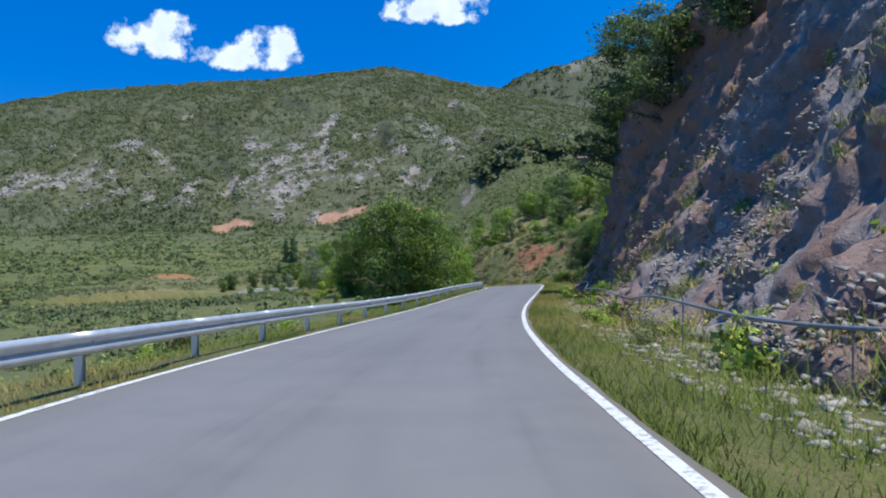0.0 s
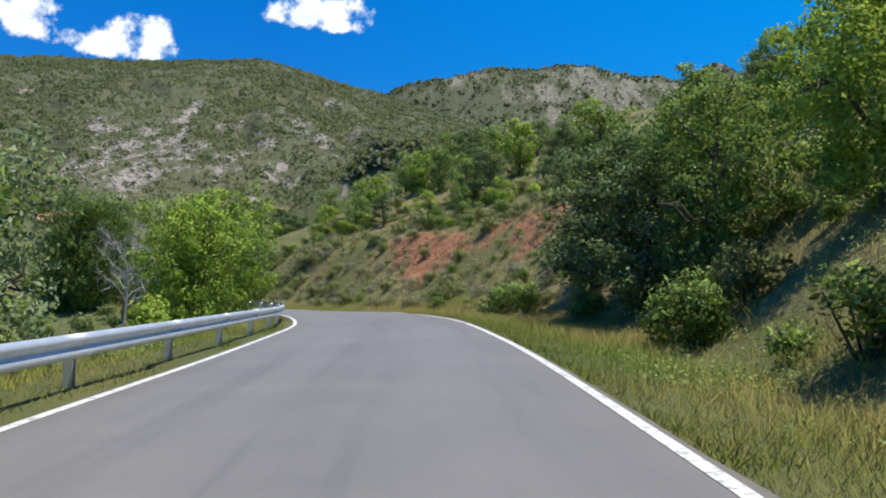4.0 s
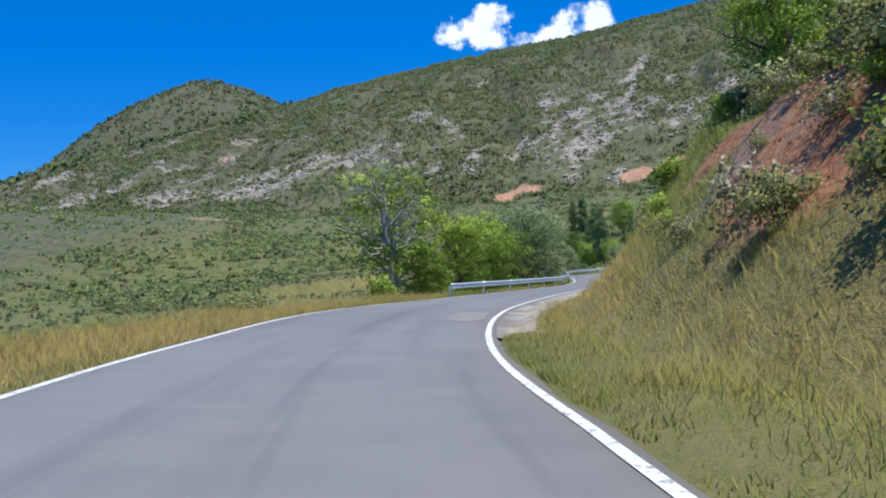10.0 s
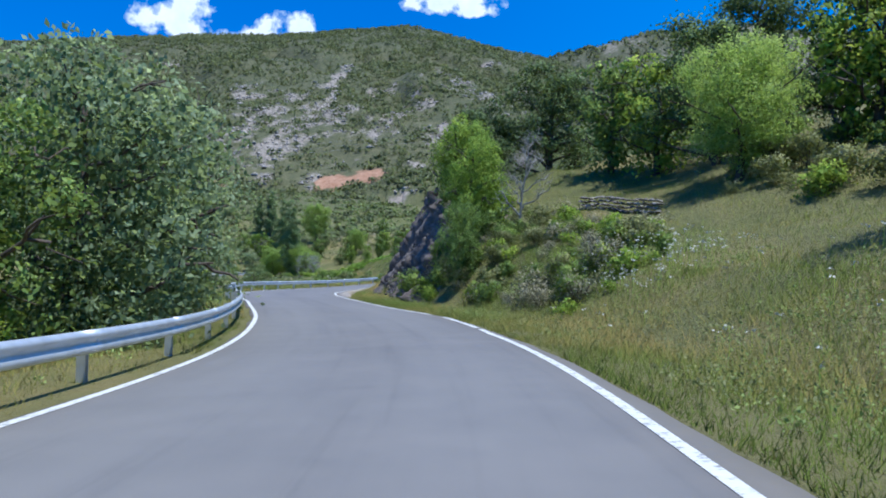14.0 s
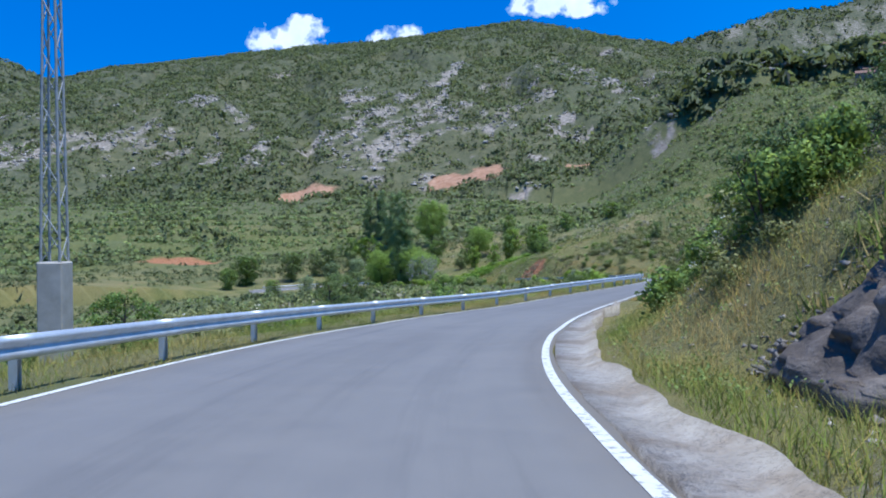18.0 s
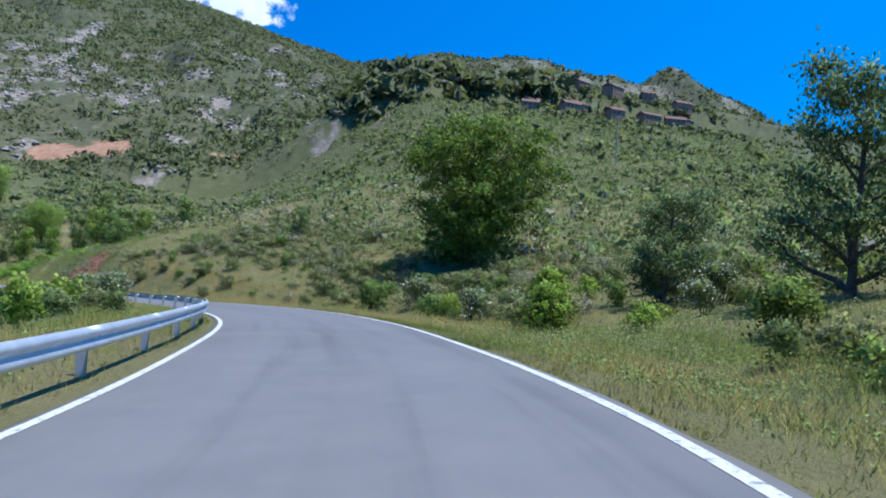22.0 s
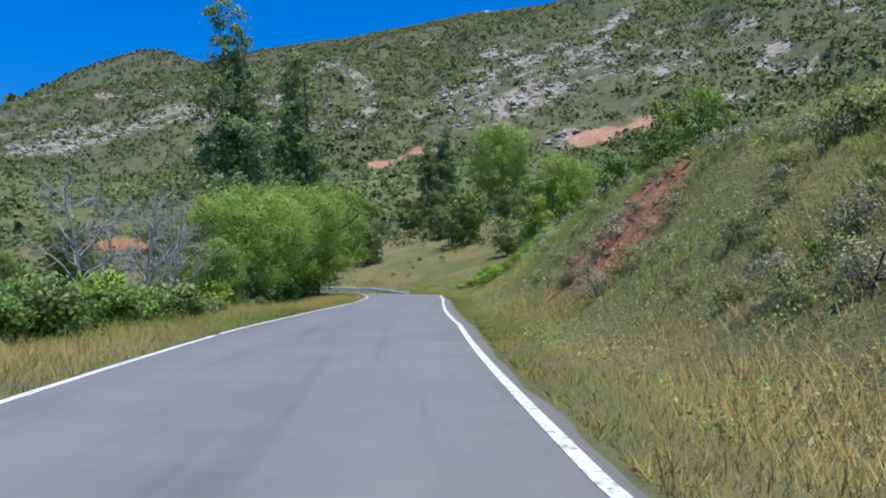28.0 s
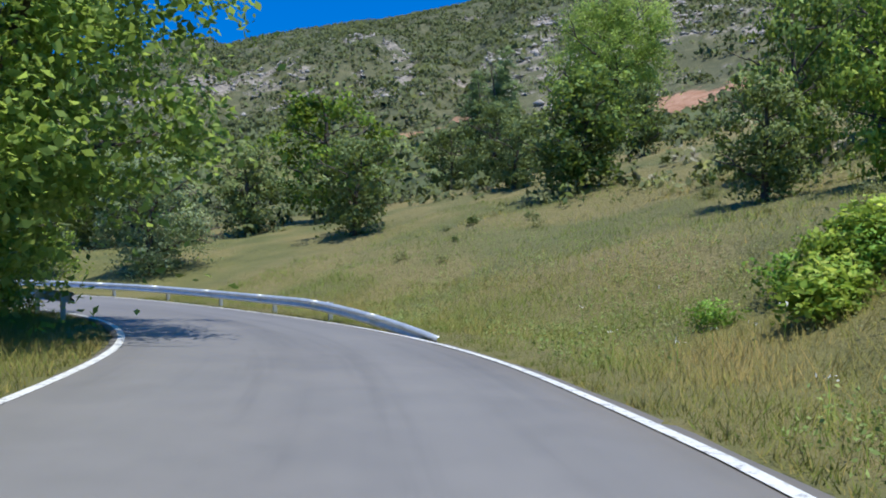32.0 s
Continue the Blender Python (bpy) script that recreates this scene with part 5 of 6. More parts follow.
# --- trees: chainage, offset, kind, height
for s, d, kind, h, w in (
        # below the road, from the first bend on
        (57, 7.4, "green", 9.4, 1.1), (63, 7.6, "green", 8.6, 1.1), (69, 7.2, "green", 7.6, 1.0), (75, 8.2, "olive", 6.0, 1.0),
        (90, 6.8, "lime", 6.0, 0.9), (96, 6.4, "lime", 6.6, 0.9), (102, 7.0, "green", 6.6, 0.9), (108, 6.6, "lime", 8.0, 0.85),
        (117, 8.0, "bare", 8.0, 0.8), (121, 9.2, "bare", 7.4, 0.8), (125, 7.4, "green", 6.0, 0.8),
        (137, 8.4, "green", 10.5, 0.8), (140.5, 8.8, "green", 11.5, 0.95), (142, 9.6, "lime", 7.2, 0.8), (149, 8.4, "lime", 7.4, 0.85),
        (191.6, 9.3, "sparse", 9.8, 1.05), (191.7, 9.2, "bare", 11.4, 0.66), (193, 8.0, "lime", 4.6, 1.1), (196, 6.8, "lime", 6.0, 1.0), (202, 7.2, "lime", 6.6, 1.0),
        (208, 7.8, "green", 6.2, 1.0), (212, 6.6, "olive", 7.4, 1.0), (216.5, 6.4, "olive", 7.8, 1.0), (221, 6.6, "olive", 7.6, 1.0), (225.5, 6.4, "olive", 7.0, 1.0), (230, 7.2, "olive", 5.6, 1.0),
        (282, 30, "green", 5.0, 1.1), (300, 26, "olive", 4.4, 1.2), (318, 34, "olive", 5.0, 1.0), (335, 26, "green", 4.0, 1.0),
        (428, 11.6, "bare", 7.0, 0.7), (433, 12, "bare", 7.2, 0.6), (424, 13, "bare", 7.6, 0.7), (438, 14, "bare", 7.6, 0.6), (430, 14, "bare", 7.4, 0.6),
        (436, 10.6, "green", 5.0, 1.0), (443, 9.8, "spreading", 9.0, 0.95), (449, 11.0, "spreading", 10.2, 0.95),
        (468, 8.0, "green", 7.0, 0.9), (418, 16, "olive", 6.0, 1.0),
        # uphill: pines over the cliff, trees over the red cut
        (12, -15, "pine", 7.0, 1.0), (22, -14, "pine", 7.5, 1.0), (30, -13.5, "pine", 7.0, 1.0), (37, -13, "pine", 7.5, 1.1), (44, -10.2, "pine", 7.0, 1.1), (51, -9.6, "pine", 8.5, 1.1), (54, -8.8, "pine", 7.5, 1.0),
        (57, -10.0, "green", 7.0, 1.0), (63, -10.5, "pine", 7.0, 1.0), (69, -10.0, "green", 6.0, 1.0), (76, -10.5, "lime", 5.6, 1.0), (82, -9.5, "green", 6.0, 1.0), (87, -8.8, "pine", 6.5, 1.2), (84, -8.2, "pine", 5.5, 1.2), (91, -9.2, "pine", 6.0, 1.1),
        (92, -14, "lime", 3.6, 1.0), (98, -16, "green", 3.6, 1.0), (104, -18, "lime", 3.2, 1.0), (110, -19, "pine", 3.4, 1.1), (115, -17.5, "lime", 3.0, 1.0), (121, -18, "green", 3.0, 1.0),
        (127, -18.5, "lime", 3.0, 1.0), (133, -18, "pine", 3.7, 1.0), (139, -18, "green", 4.0, 1.0), (146, -18, "lime", 3.7, 1.0), (152, -22, "green", 4.5, 1.0),
        (118, -26, "pine", 4.8, 1.1), (130, -27, "pine", 4.8, 1.1), (142, -27, "green", 4.8, 1.0), (100, -25, "pine", 5.2, 1.1), (108, -28, "green", 5.2, 1.1),
        (148, -10.2, "olive", 3.8, 1.1), (143.5, -10.0, "olive", 3.4, 1.1), (172, -12, "lime", 5.0, 1.0), (178, -14, "green", 5.0, 1.0), (188, -15, "lime", 5.4, 0.9), (209, -14.8, "green", 9.5, 0.85), (207, -16.5, "pine", 9.0, 0.9), (204, -17, "pine", 8.5, 0.9),
        (229, -9.4, "bare", 5.4, 0.6), (232, -8.0, "lime", 5.6, 0.75), (236, -8.8, "lime", 6.4, 0.8), (229, -6.6, "green", 4.2, 0.6),
        (246, -13, "pine", 7.0, 1.0), (252, -12, "green", 5.6, 0.9),
        (272, -13, "pine", 4.8, 0.9), (281, -10.5, "olive", 4.6, 1.0), (286, -9.2, "pine", 7.5, 1.1), (292, -8.2, "sparse", 7.8, 0.8), (290, -8.6, "olive", 4.2, 1.0), (294, -9.0, "pine", 7.8, 1.0), (299, -9.6, "olive", 4.6, 1.0), (296, -13, "olive", 4.6, 1.0), (338, -14.8, "pine", 5.6, 0.9), (331, -16.5, "pine", 8.6, 0.75), (321, -13.5, "pine", 6.0, 0.9), (302, -12, "pine", 7.0, 0.8),
        (312, -12.5, "pine", 5.4, 0.9), (318, -16, "olive", 4.4, 1.0), (326, -17.5, "olive", 4.6, 1.0),
        (365, -23, "walnut", 13.2, 1.03), (371, -27, "olive", 4.2, 1.0), (392, -24, "olive", 3.8, 1.0),
        (447, -21, "green", 5.0, 1.0), (438, -17, "green", 6.0, 1.0), (428, -15, "green", 4.4, 1.0)):
    plant_road(kind, s, d, h, w)
for kind, s, d, h in plant_later:
    plant_road(kind, s, d, h, 1.0)
# beyond the last bend: x, y, kind, height
for x, y, kind, h, w in ((-62.3, 429.8, "poplar", 25.0, 1.0), (-68.4, 448.0, "poplar", 26, 1.05), (-98, 564, "poplar", 22, 1.3), (-104, 566, "poplar", 18, 1.3), (-118, 464, "green", 10, 1.1), (-55, 356, "olive", 5.5, 1.2), (-62, 482, "green", 8, 1.2), (1, 592, "green", 8, 1.2), (-65, 446.2, "spreading", 12.3, 1.08), (-62, 438.3, "spreading", 11.0, 0.95), (-69, 436, "spreading", 11.0, 0.95), (-72, 452, "lime", 6.0, 1.0), (-73, 447, "green", 8.0, 1.0), (-47, 479, "spreading", 10.5, 1.0), (-36, 474, "lime", 8.0, 1.0), (-30, 466, "green", 7.5, 1.0), (-3.2, 222.9, "spreading", 7.0, 1.0), (-8.9, 242.8, "pine", 8.6, 1.15), (-6, 236, "green", 7.5, 0.9), (-4, 233, "lime", 7.4, 1.1), (-2, 229, "pine", 8.4, 1.1), (3, 223, "lime", 8.6, 1.0), (2, 236, "pine", 11.5, 0.95), (4, 228, "pine", 10.5, 0.95), (7, 219, "pine", 10.0, 1.1),
                         (-68.6, 518.5, "spreading", 17.5, 0.85), (-51.5, 467.5, "olive", 5.0, 1.1), (-50.5, 474, "green", 9.0, 0.75), (-47.5, 465.4, "lime", 7.0, 0.75), (-40.4, 451.4, "lime", 7.2, 0.62), (-36.7, 455.4, "green", 8.6, 0.6), (-85.5, 491.1, "lime", 11.5, 1.15), (-97, 481, "olive", 10.0, 1.1), (-106, 471, "olive", 9.5, 1.1), (-76, 503, "olive", 8.0, 1.1), (-84, 470, "olive", 7.5, 1.1), (-92, 468, "olive", 7.0, 1.0), (-76, 479, "olive", 7.0, 1.1),
                         (-90, 486, "olive", 7.5, 1.1), (-101, 480, "olive", 7.0, 1.0), (-63, 482, "olive", 6.5, 1.2),
                         (-70, 492, "olive", 6.0, 1.1), (-62, 500, "olive", 6.0, 1.1), (-112, 492, "green", 7.0, 1.1), (-84, 446, "green", 5.5, 1.1), (-93, 446, "olive", 5.5, 1.1), (-101, 441, "green", 5.5, 1.1), (-84, 512, "olive", 7.0, 1.1), (-38, 486, "green", 7.0, 1.0), (-28, 480, "lime", 6.0, 1.0),
                         (-40, 512, "green", 7.0, 1.0), (-20, 505, "green", 7.0, 1.0), (-100, 520, "green", 8.0, 1.0), (-125, 470, "olive", 7.0, 1.0), (-120, 455, "green", 7.0, 1.0)):
    plant(kind, x, y, h, w)


# ---------------------------------------------------------------- scrub of the slopes, far off
def scrub(name, seed, n, x0, x1, y0, y1, size, cards, label, keep, mat=None, leaf=0.95):
    r = np.random.default_rng(seed)
    x, y = r.uniform(x0, x1, n), r.uniform(y0, y1, n)
    z, tone = land(x, y)
    _, d, far = nearest(x, y)
    ok = keep(x, y, d, far, tone, r)
    x, y, z = x[ok], y[ok], z[ok]
    n = len(x)
    R = size * (0.45 + 0.9 * r.random(n) ** 1.8) * (1 + 0.5 * (fbm(x, y, 60, 2, 5) - 0.4))
    c = np.repeat(np.stack([x, y, z], 1), cards, 0)
    rr = np.repeat(R, cards)
    v = r.normal(size=(n * cards, 3))
    v /= np.linalg.norm(v, axis=1)[:, None]
    v[:, 2] = np.abs(v[:, 2])
    c = c + v * rr[:, None] * np.array([0.72, 0.72, 0.8])
    V, F = leaves(c, 1.0, r)
    V = (V.reshape(-1, 4, 3) - c[:, None]) * (rr * leaf)[:, None, None] + c[:, None]
    tagged(new(name, mesh_of(name, V.reshape(-1, 3), F, mat or LEAF_SCRUB, bulge=np.repeat(v, 4, 0))), label, "scrub", kind="stuff")


def on_mountain(x, y, d, far, tone, r):
    dens = 0.30 + 1.0 * step(0.30, 0.52, fbm(x, y, 30, 3, 14)) * (0.5 + fbm(x, y, 160, 2, 16))
    return (r.random(len(x)) < dens) & (tone[:, 0] < 0.5) & ((tone[:, 1] < 0.3) | ((tone[:, 1] < 0.9) & (r.random(len(x)) < 0.34)))


def on_slopes(x, y, d, far, tone, r):
    dens = 0.14 + 1.0 * step(0.33, 0.56, fbm(x, y, 32, 3, 15))
    return (r.random(len(x)) < dens) & (tone[:, 0] < 0.3) & (far > 17) & ~((d < 0) & (far < 24))


def on_hillside(x, y, d, far, tone, r):
    dens = 0.30 + 0.9 * fbm(x, y, 22, 3, 18)
    return (r.random(len(x)) < dens) & (tone[:, 0] < 0.3) & (far > 17) & ~((d < 0) & (far < 22))


def in_valley(x, y, d, far, tone, r):
    hedge = (y * 0.055 + 0.6 * fbm(x, y, 140, 2, 27)) % 1.0 < 0.11           # hedges along the terrace edges
    ok = on_slopes(x, y, d, far, tone, r) & (r.random(len(x)) < 0.75)
    return (ok | (hedge & (r.random(len(x)) < 0.5) & (tone[:, 0] < 0.3))) & ((far > 105) | ((far > 60) & (y > 520)))


scrub("mountain_scrub", 31, 74000, -900, 420, 690, 1530, 3.9, 11, "dark green scrub oak dotted over the rocky mountain", on_mountain, None, 0.66)
scrub("far_scrub", 32, 24000, -2500, -880, 560, 2300, 9.0, 6, "dark green scrub on the distant hill", on_mountain)
scrub("far_mountain_scrub", 36, 22000, 60, 2100, 1540, 2750, 10.0, 6, "dark green woods on the far mountain", on_mountain)
scrub("valley_scrub", 33, 28000, -420, 180, 380, 720, 1.5, 11, "low green scrub and hedges in the valley", in_valley, LEAF_OLIVE)
scrub("valley_thickets", 41, 12000, -420, 180, 330, 720, 2.1, 11, "dark green thickets and field hedges in the valley", in_valley)
scrub("valley_scrub", 37, 9000, -950, -400, 150, 820, 2.6, 9, "low green scrub on the far side of the valley", on_slopes, LEAF_OLIVE)
scrub("ridge_scrub", 40, 7000, 330, 1500, 900, 1540, 5.0, 8, "dark green scrub along the rocky ridge", on_mountain)
scrub("village_trees", 42, 300, 120, 260, 640, 690, 3.2, 20, "dark trees between the village houses", on_mountain)
scrub("spur_trees", 39, 420, 40, 175, 670, 720, 6.0, 22, "dark trees growing on the crags by the village", on_mountain)
scrub("near_hill_scrub", 43, 14500, 0, 240, 300, 730, 1.9, 20, "olive green scrub on the hillside below the village", on_hillside, LEAF_OLIVE, 0.36)
scrub("near_hill_scrub", 45, 6000, 20, 240, 300, 680, 1.5, 14, "olive broom on the hillside below the village", on_hillside, LEAF_BROOM, 0.42)
scrub("slope_scrub", 44, 7500, -70, 60, 290, 480, 1.15, 24, "olive green scrub on the slope above the bends", on_hillside, LEAF_BROOM, 0.34)
scrub("slope_scrub", 46, 3500, -70, 60, 290, 480, 1.0, 24, "green scrub on the slope above the bends", on_hillside, LEAF_OLIVE, 0.34)
scrub("dry_scrub", 47, 2600, -60, 160, 300, 600, 1.3, 16, "grey-brown dry bushes on the slope", on_hillside, LEAF_GREY, 0.5)
scrub("hill_scrub", 35, 8000, 100, 620, 560, 1150, 3.0, 9, "dark green scrub on the hill above the village", on_mountain)
scrub("field_scrub", 38, 19000, -260, -20, 20, 540, 1.2, 18, "dark green scrub and hedges on the valley side", on_slopes, None, 0.55)
scrub("hillside_scrub", 34, 12000, -120, 190, -20, 420, 0.95, 18, "low green scrub on the grassy hillside", on_slopes, LEAF_OLIVE, 0.6)


# ---------------------------------------------------------------- rocks
def rock_shape(seed):
    """An angular block: the hull of a few points pushed out to uneven distances."""
    r = random.Random(seed)
    bm = bmesh.new()
    for k in range(10):
        v = Vector((r.gauss(0, 1), r.gauss(0, 0.8), r.gauss(0, 0.6))).normalized() * r.uniform(0.3, 0.62)
        v.z *= 0.75
        bm.verts.new(v)
    bmesh.ops.convex_hull(bm, input=bm.verts)
    bmesh.ops.delete(bm, geom=[v for v in bm.verts if not v.link_faces], context="VERTS")
    bmesh.ops.triangulate(bm, faces=bm.faces)
    bm.verts.index_update()
    V = np.array([v.co[:] for v in bm.verts])
    F = np.array([[v.index for v in f.verts] for f in bm.faces])
    bm.free()
    return V, F


SHAPES = [rock_shape(k) for k in range(1, 8)]


def boulders(name, x, y, size, mat, label, seed, sink=0.35, tall=0.72):
    """Many loose stones in one mesh."""
    r = np.random.default_rng(seed)
    z = land(x, y)[0]
    size = size * r.uniform(0.25, 1.0, len(x))
    parts = []
    for k in range(len(x)):
        V, F = SHAPES[k % len(SHAPES)]
        a = r.uniform(0, 6.28)
        q = V * size[k] * r.uniform(0.6, 1.3, 3) * np.array([1, 1, tall])
        q = np.column_stack([q[:, 0] * math.cos(a) - q[:, 1] * math.sin(a), q[:, 0] * math.sin(a) + q[:, 1] * math.cos(a), q[:, 2]])
        parts.append((q + np.array([x[k], y[k], z[k] + size[k] * (0.5 - sink) * tall * 0.6]), F))
    tagged(new(name, mesh_of(name, *gather(parts), mat)), label, "rocks", kind="stuff")


def along(seed, n, s0, s1, d0, d1):
    r = np.random.default_rng(seed)
    s, d = r.uniform(s0, s1, n), r.uniform(d0, d1, n)
    return (*road_xy(s, d), r)


def mountain_rocks():
    r = np.random.default_rng(77)
    x, y = r.uniform(-930, 200, 95000), r.uniform(680, 1240, 95000)
    _, tone = land(x, y)
    ok = ((tone[:, 1] > 0.35) & (tone[:, 1] < 0.95) & (r.random(len(x)) < 0.6)) | ((tone[:, 1] >= 0.95) & (r.random(len(x)) < 0.12))
    x, y = x[ok][:15000], y[ok][:15000]
    boulders("mountain_rocks", x, y, r.uniform(1.6, 5.6, len(x)), ROCK_PALE, "pale limestone outcrops on the mountain", 5, 0.3, 0.9)


mountain_rocks()
x, y, r = along(61, 3800, 2, 46, -8.4, -4.3)
boulders("scree", x, y, r.uniform(0.10, 0.34, len(x)), ROCK_PALE, "pale scree stones fallen below the cliff", 6)
x, y, r = along(67, 760, 32, 42, -7.4, -4.5)
boulders("rubble", x, y, r.uniform(0.16, 0.5, len(x)), ROCK_TAN, "pinkish rubble heaped at the foot of the cliff", 12)
x, y, r = along(68, 900, 241, 266, -8.2, -5.3)
boulders("rubble", x, y, r.uniform(0.04, 0.17, len(x)), ROCK_PALE, "grey rubble below the outcrop", 13)
x, y, r = along(69, 170, 139, 143, -8.4, -6.4)
boulders("rubble", x, y, r.uniform(0.03, 0.13, len(x)), ROCK_TAN, "pinkish rubble in the bank", 14)
r = np.random.default_rng(70)
x, y = r.uniform(40, 150, 240), r.uniform(676, 712, 240)
boulders("crag", x, y, r.uniform(2.5, 8.0, 240), ROCK, "grey crags on the spur by the village", 15, 0.2, 0.9)
x, y, r = along(62, 420, 143.5, 150, -8.6, -6.6)
boulders("scree", x, y, r.uniform(0.03, 0.13, len(x)), ROCK_PALE, "patch of pale broken stones in the bank", 7)
x, y, r = along(63, 700, 92, 132, -14.5, -8.0)
boulders("red_stones", x, y, r.uniform(0.04, 0.2, len(x)), ROCK_RED, "red stones in the bare earth cut", 8)
for seed, s0, s1 in ((71, 100, 130), (72, 408, 424)):
    x, y, r = along(seed, 420, s0, s1, -12.0, -7.4)
    _, tone = land(x, y)
    x, y = x[tone[:, 0] > 0.4], y[tone[:, 0] > 0.4]
    boulders("red_blocks", x, y, r.uniform(0.12, 0.5, len(x)), ROCK_RED, "broken blocks of red earth and stone in the cut", seed, 0.35)
x, y, r = along(73, 260, 98, 122, -13.5, -10.5)
boulders("pale_stones", x, y, r.uniform(0.06, 0.32, len(x)), ROCK_TAN, "pale broken stones along the top of the red cut", 74, 0.3)
x, y, r = along(64, 420, 408, 424, -9.8, -6.6)
boulders("red_stones", x, y, r.uniform(0.04, 0.17, len(x)), ROCK_RED, "red stones in the bare earth cut", 9)
x, y, r = along(65, 260, 240, 256, -8.0, -5.8)
boulders("cliff_rocks", x, y, r.uniform(0.08, 0.36, len(x)), ROCK, "dark grey rocks of the roadside outcrop", 10)
x, y, r = along(66, 520, 152, 180, -10.0, -6.0)
boulders("bank_stones", x, y, r.uniform(0.04, 0.18, len(x)), ROCK_RED, "brown stones in the dry bank", 11)


# ---------------------------------------------------------------- grass
def grass(name, seed, n, s0, s1, d0, d1, h0, h1, width, label, straw_bias=0.0):
    r = np.random.default_rng(seed)
    s = r.uniform(s0, s1, n)
    u = r.uniform(0, 1, n) ** 1.25 * (abs(d1) - abs(d0))
    side = np.sign(d0)
    d = side * (half(s) + shoulder(s, side) - 0.13 + abs(d0) + u)
    x, y = road_xy(s, d)
    z, tone = land(x, y)
    clump = fbm(x, y, 1.6, 3, 23)
    ok = (tone[:, 0] < 0.5) & (r.random(n) < 0.25 + 1.5 * clump) & (tone[:, 1] < 0.6)
    x, y, z, u, tone, clump, s, d = x[ok], y[ok], z[ok], u[ok], tone[ok], clump[ok], s[ok], d[ok]
    paved = (d < 0) & (((s > 163) & (s < 187) & (u < 0.9)) | ((s > 239) & (s < 278) & (u < 0.75)))
    keep = ~paved
    bare = (d < 0) & (((s < 47) & (u > 1.7)) | ((s > 137) & (s < 154) & (u > 3.0)))          # stony ground, few tufts
    keep &= ~(bare & (r.random(len(x)) < 0.72))
    x, y, z, u, tone, clump, s = x[keep], y[keep], z[keep], u[keep], tone[keep], clump[keep], s[keep]
    n = len(x)
    h = (h0 + (h1 - h0) * r.random(n) ** 1.5) * (0.42 + 0.75 * np.minimum(1, u / 2.4)) * (0.5 + 1.1 * clump)
    a = r.uniform(0, 6.28, n)
    w = 1.35 * width * r.uniform(0.6, 1.4, n)
    lean = r.normal(size=(n, 2)) * 0.5 * h[:, None]
    p = np.stack([x, y, z - 0.05], 1)
    e = np.stack([np.cos(a) * w, np.sin(a) * w, 0 * a], 1)
    top = p + np.column_stack([lean, h])
    V = np.stack([p - e, p + e, top], 1).reshape(-1, 3)
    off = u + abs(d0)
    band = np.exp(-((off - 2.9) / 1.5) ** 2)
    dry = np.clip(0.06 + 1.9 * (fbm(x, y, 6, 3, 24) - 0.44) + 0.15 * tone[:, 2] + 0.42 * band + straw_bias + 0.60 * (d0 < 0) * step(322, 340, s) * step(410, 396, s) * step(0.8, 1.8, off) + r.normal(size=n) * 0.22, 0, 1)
    # darker green beside the asphalt, with the windscreen's dimming put into the colour
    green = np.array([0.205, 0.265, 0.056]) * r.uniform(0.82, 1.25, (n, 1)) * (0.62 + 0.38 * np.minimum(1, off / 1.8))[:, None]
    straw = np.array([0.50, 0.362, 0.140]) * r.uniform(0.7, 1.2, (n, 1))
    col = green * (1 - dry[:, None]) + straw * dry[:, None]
    C = np.repeat(col, 3, 0)
    T = np.arange(n * 3).reshape(-1, 3)
    tagged(new(name, mesh_of(name, V, T, GRASS, C)), label, "grass", kind="stuff")


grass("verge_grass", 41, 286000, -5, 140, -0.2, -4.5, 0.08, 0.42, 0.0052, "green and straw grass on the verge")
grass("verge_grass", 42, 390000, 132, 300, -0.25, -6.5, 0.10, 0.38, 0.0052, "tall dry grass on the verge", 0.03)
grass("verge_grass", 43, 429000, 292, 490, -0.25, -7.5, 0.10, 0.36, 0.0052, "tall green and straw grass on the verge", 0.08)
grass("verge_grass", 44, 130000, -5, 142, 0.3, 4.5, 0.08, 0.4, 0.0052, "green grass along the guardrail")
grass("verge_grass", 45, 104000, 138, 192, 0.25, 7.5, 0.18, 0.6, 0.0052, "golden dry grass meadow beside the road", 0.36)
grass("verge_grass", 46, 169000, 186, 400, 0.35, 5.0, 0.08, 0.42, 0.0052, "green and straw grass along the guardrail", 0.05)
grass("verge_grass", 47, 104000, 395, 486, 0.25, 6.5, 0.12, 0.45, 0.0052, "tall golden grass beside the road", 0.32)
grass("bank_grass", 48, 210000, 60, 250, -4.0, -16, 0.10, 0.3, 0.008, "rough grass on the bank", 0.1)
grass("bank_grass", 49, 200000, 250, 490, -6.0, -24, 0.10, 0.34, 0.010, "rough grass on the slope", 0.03)


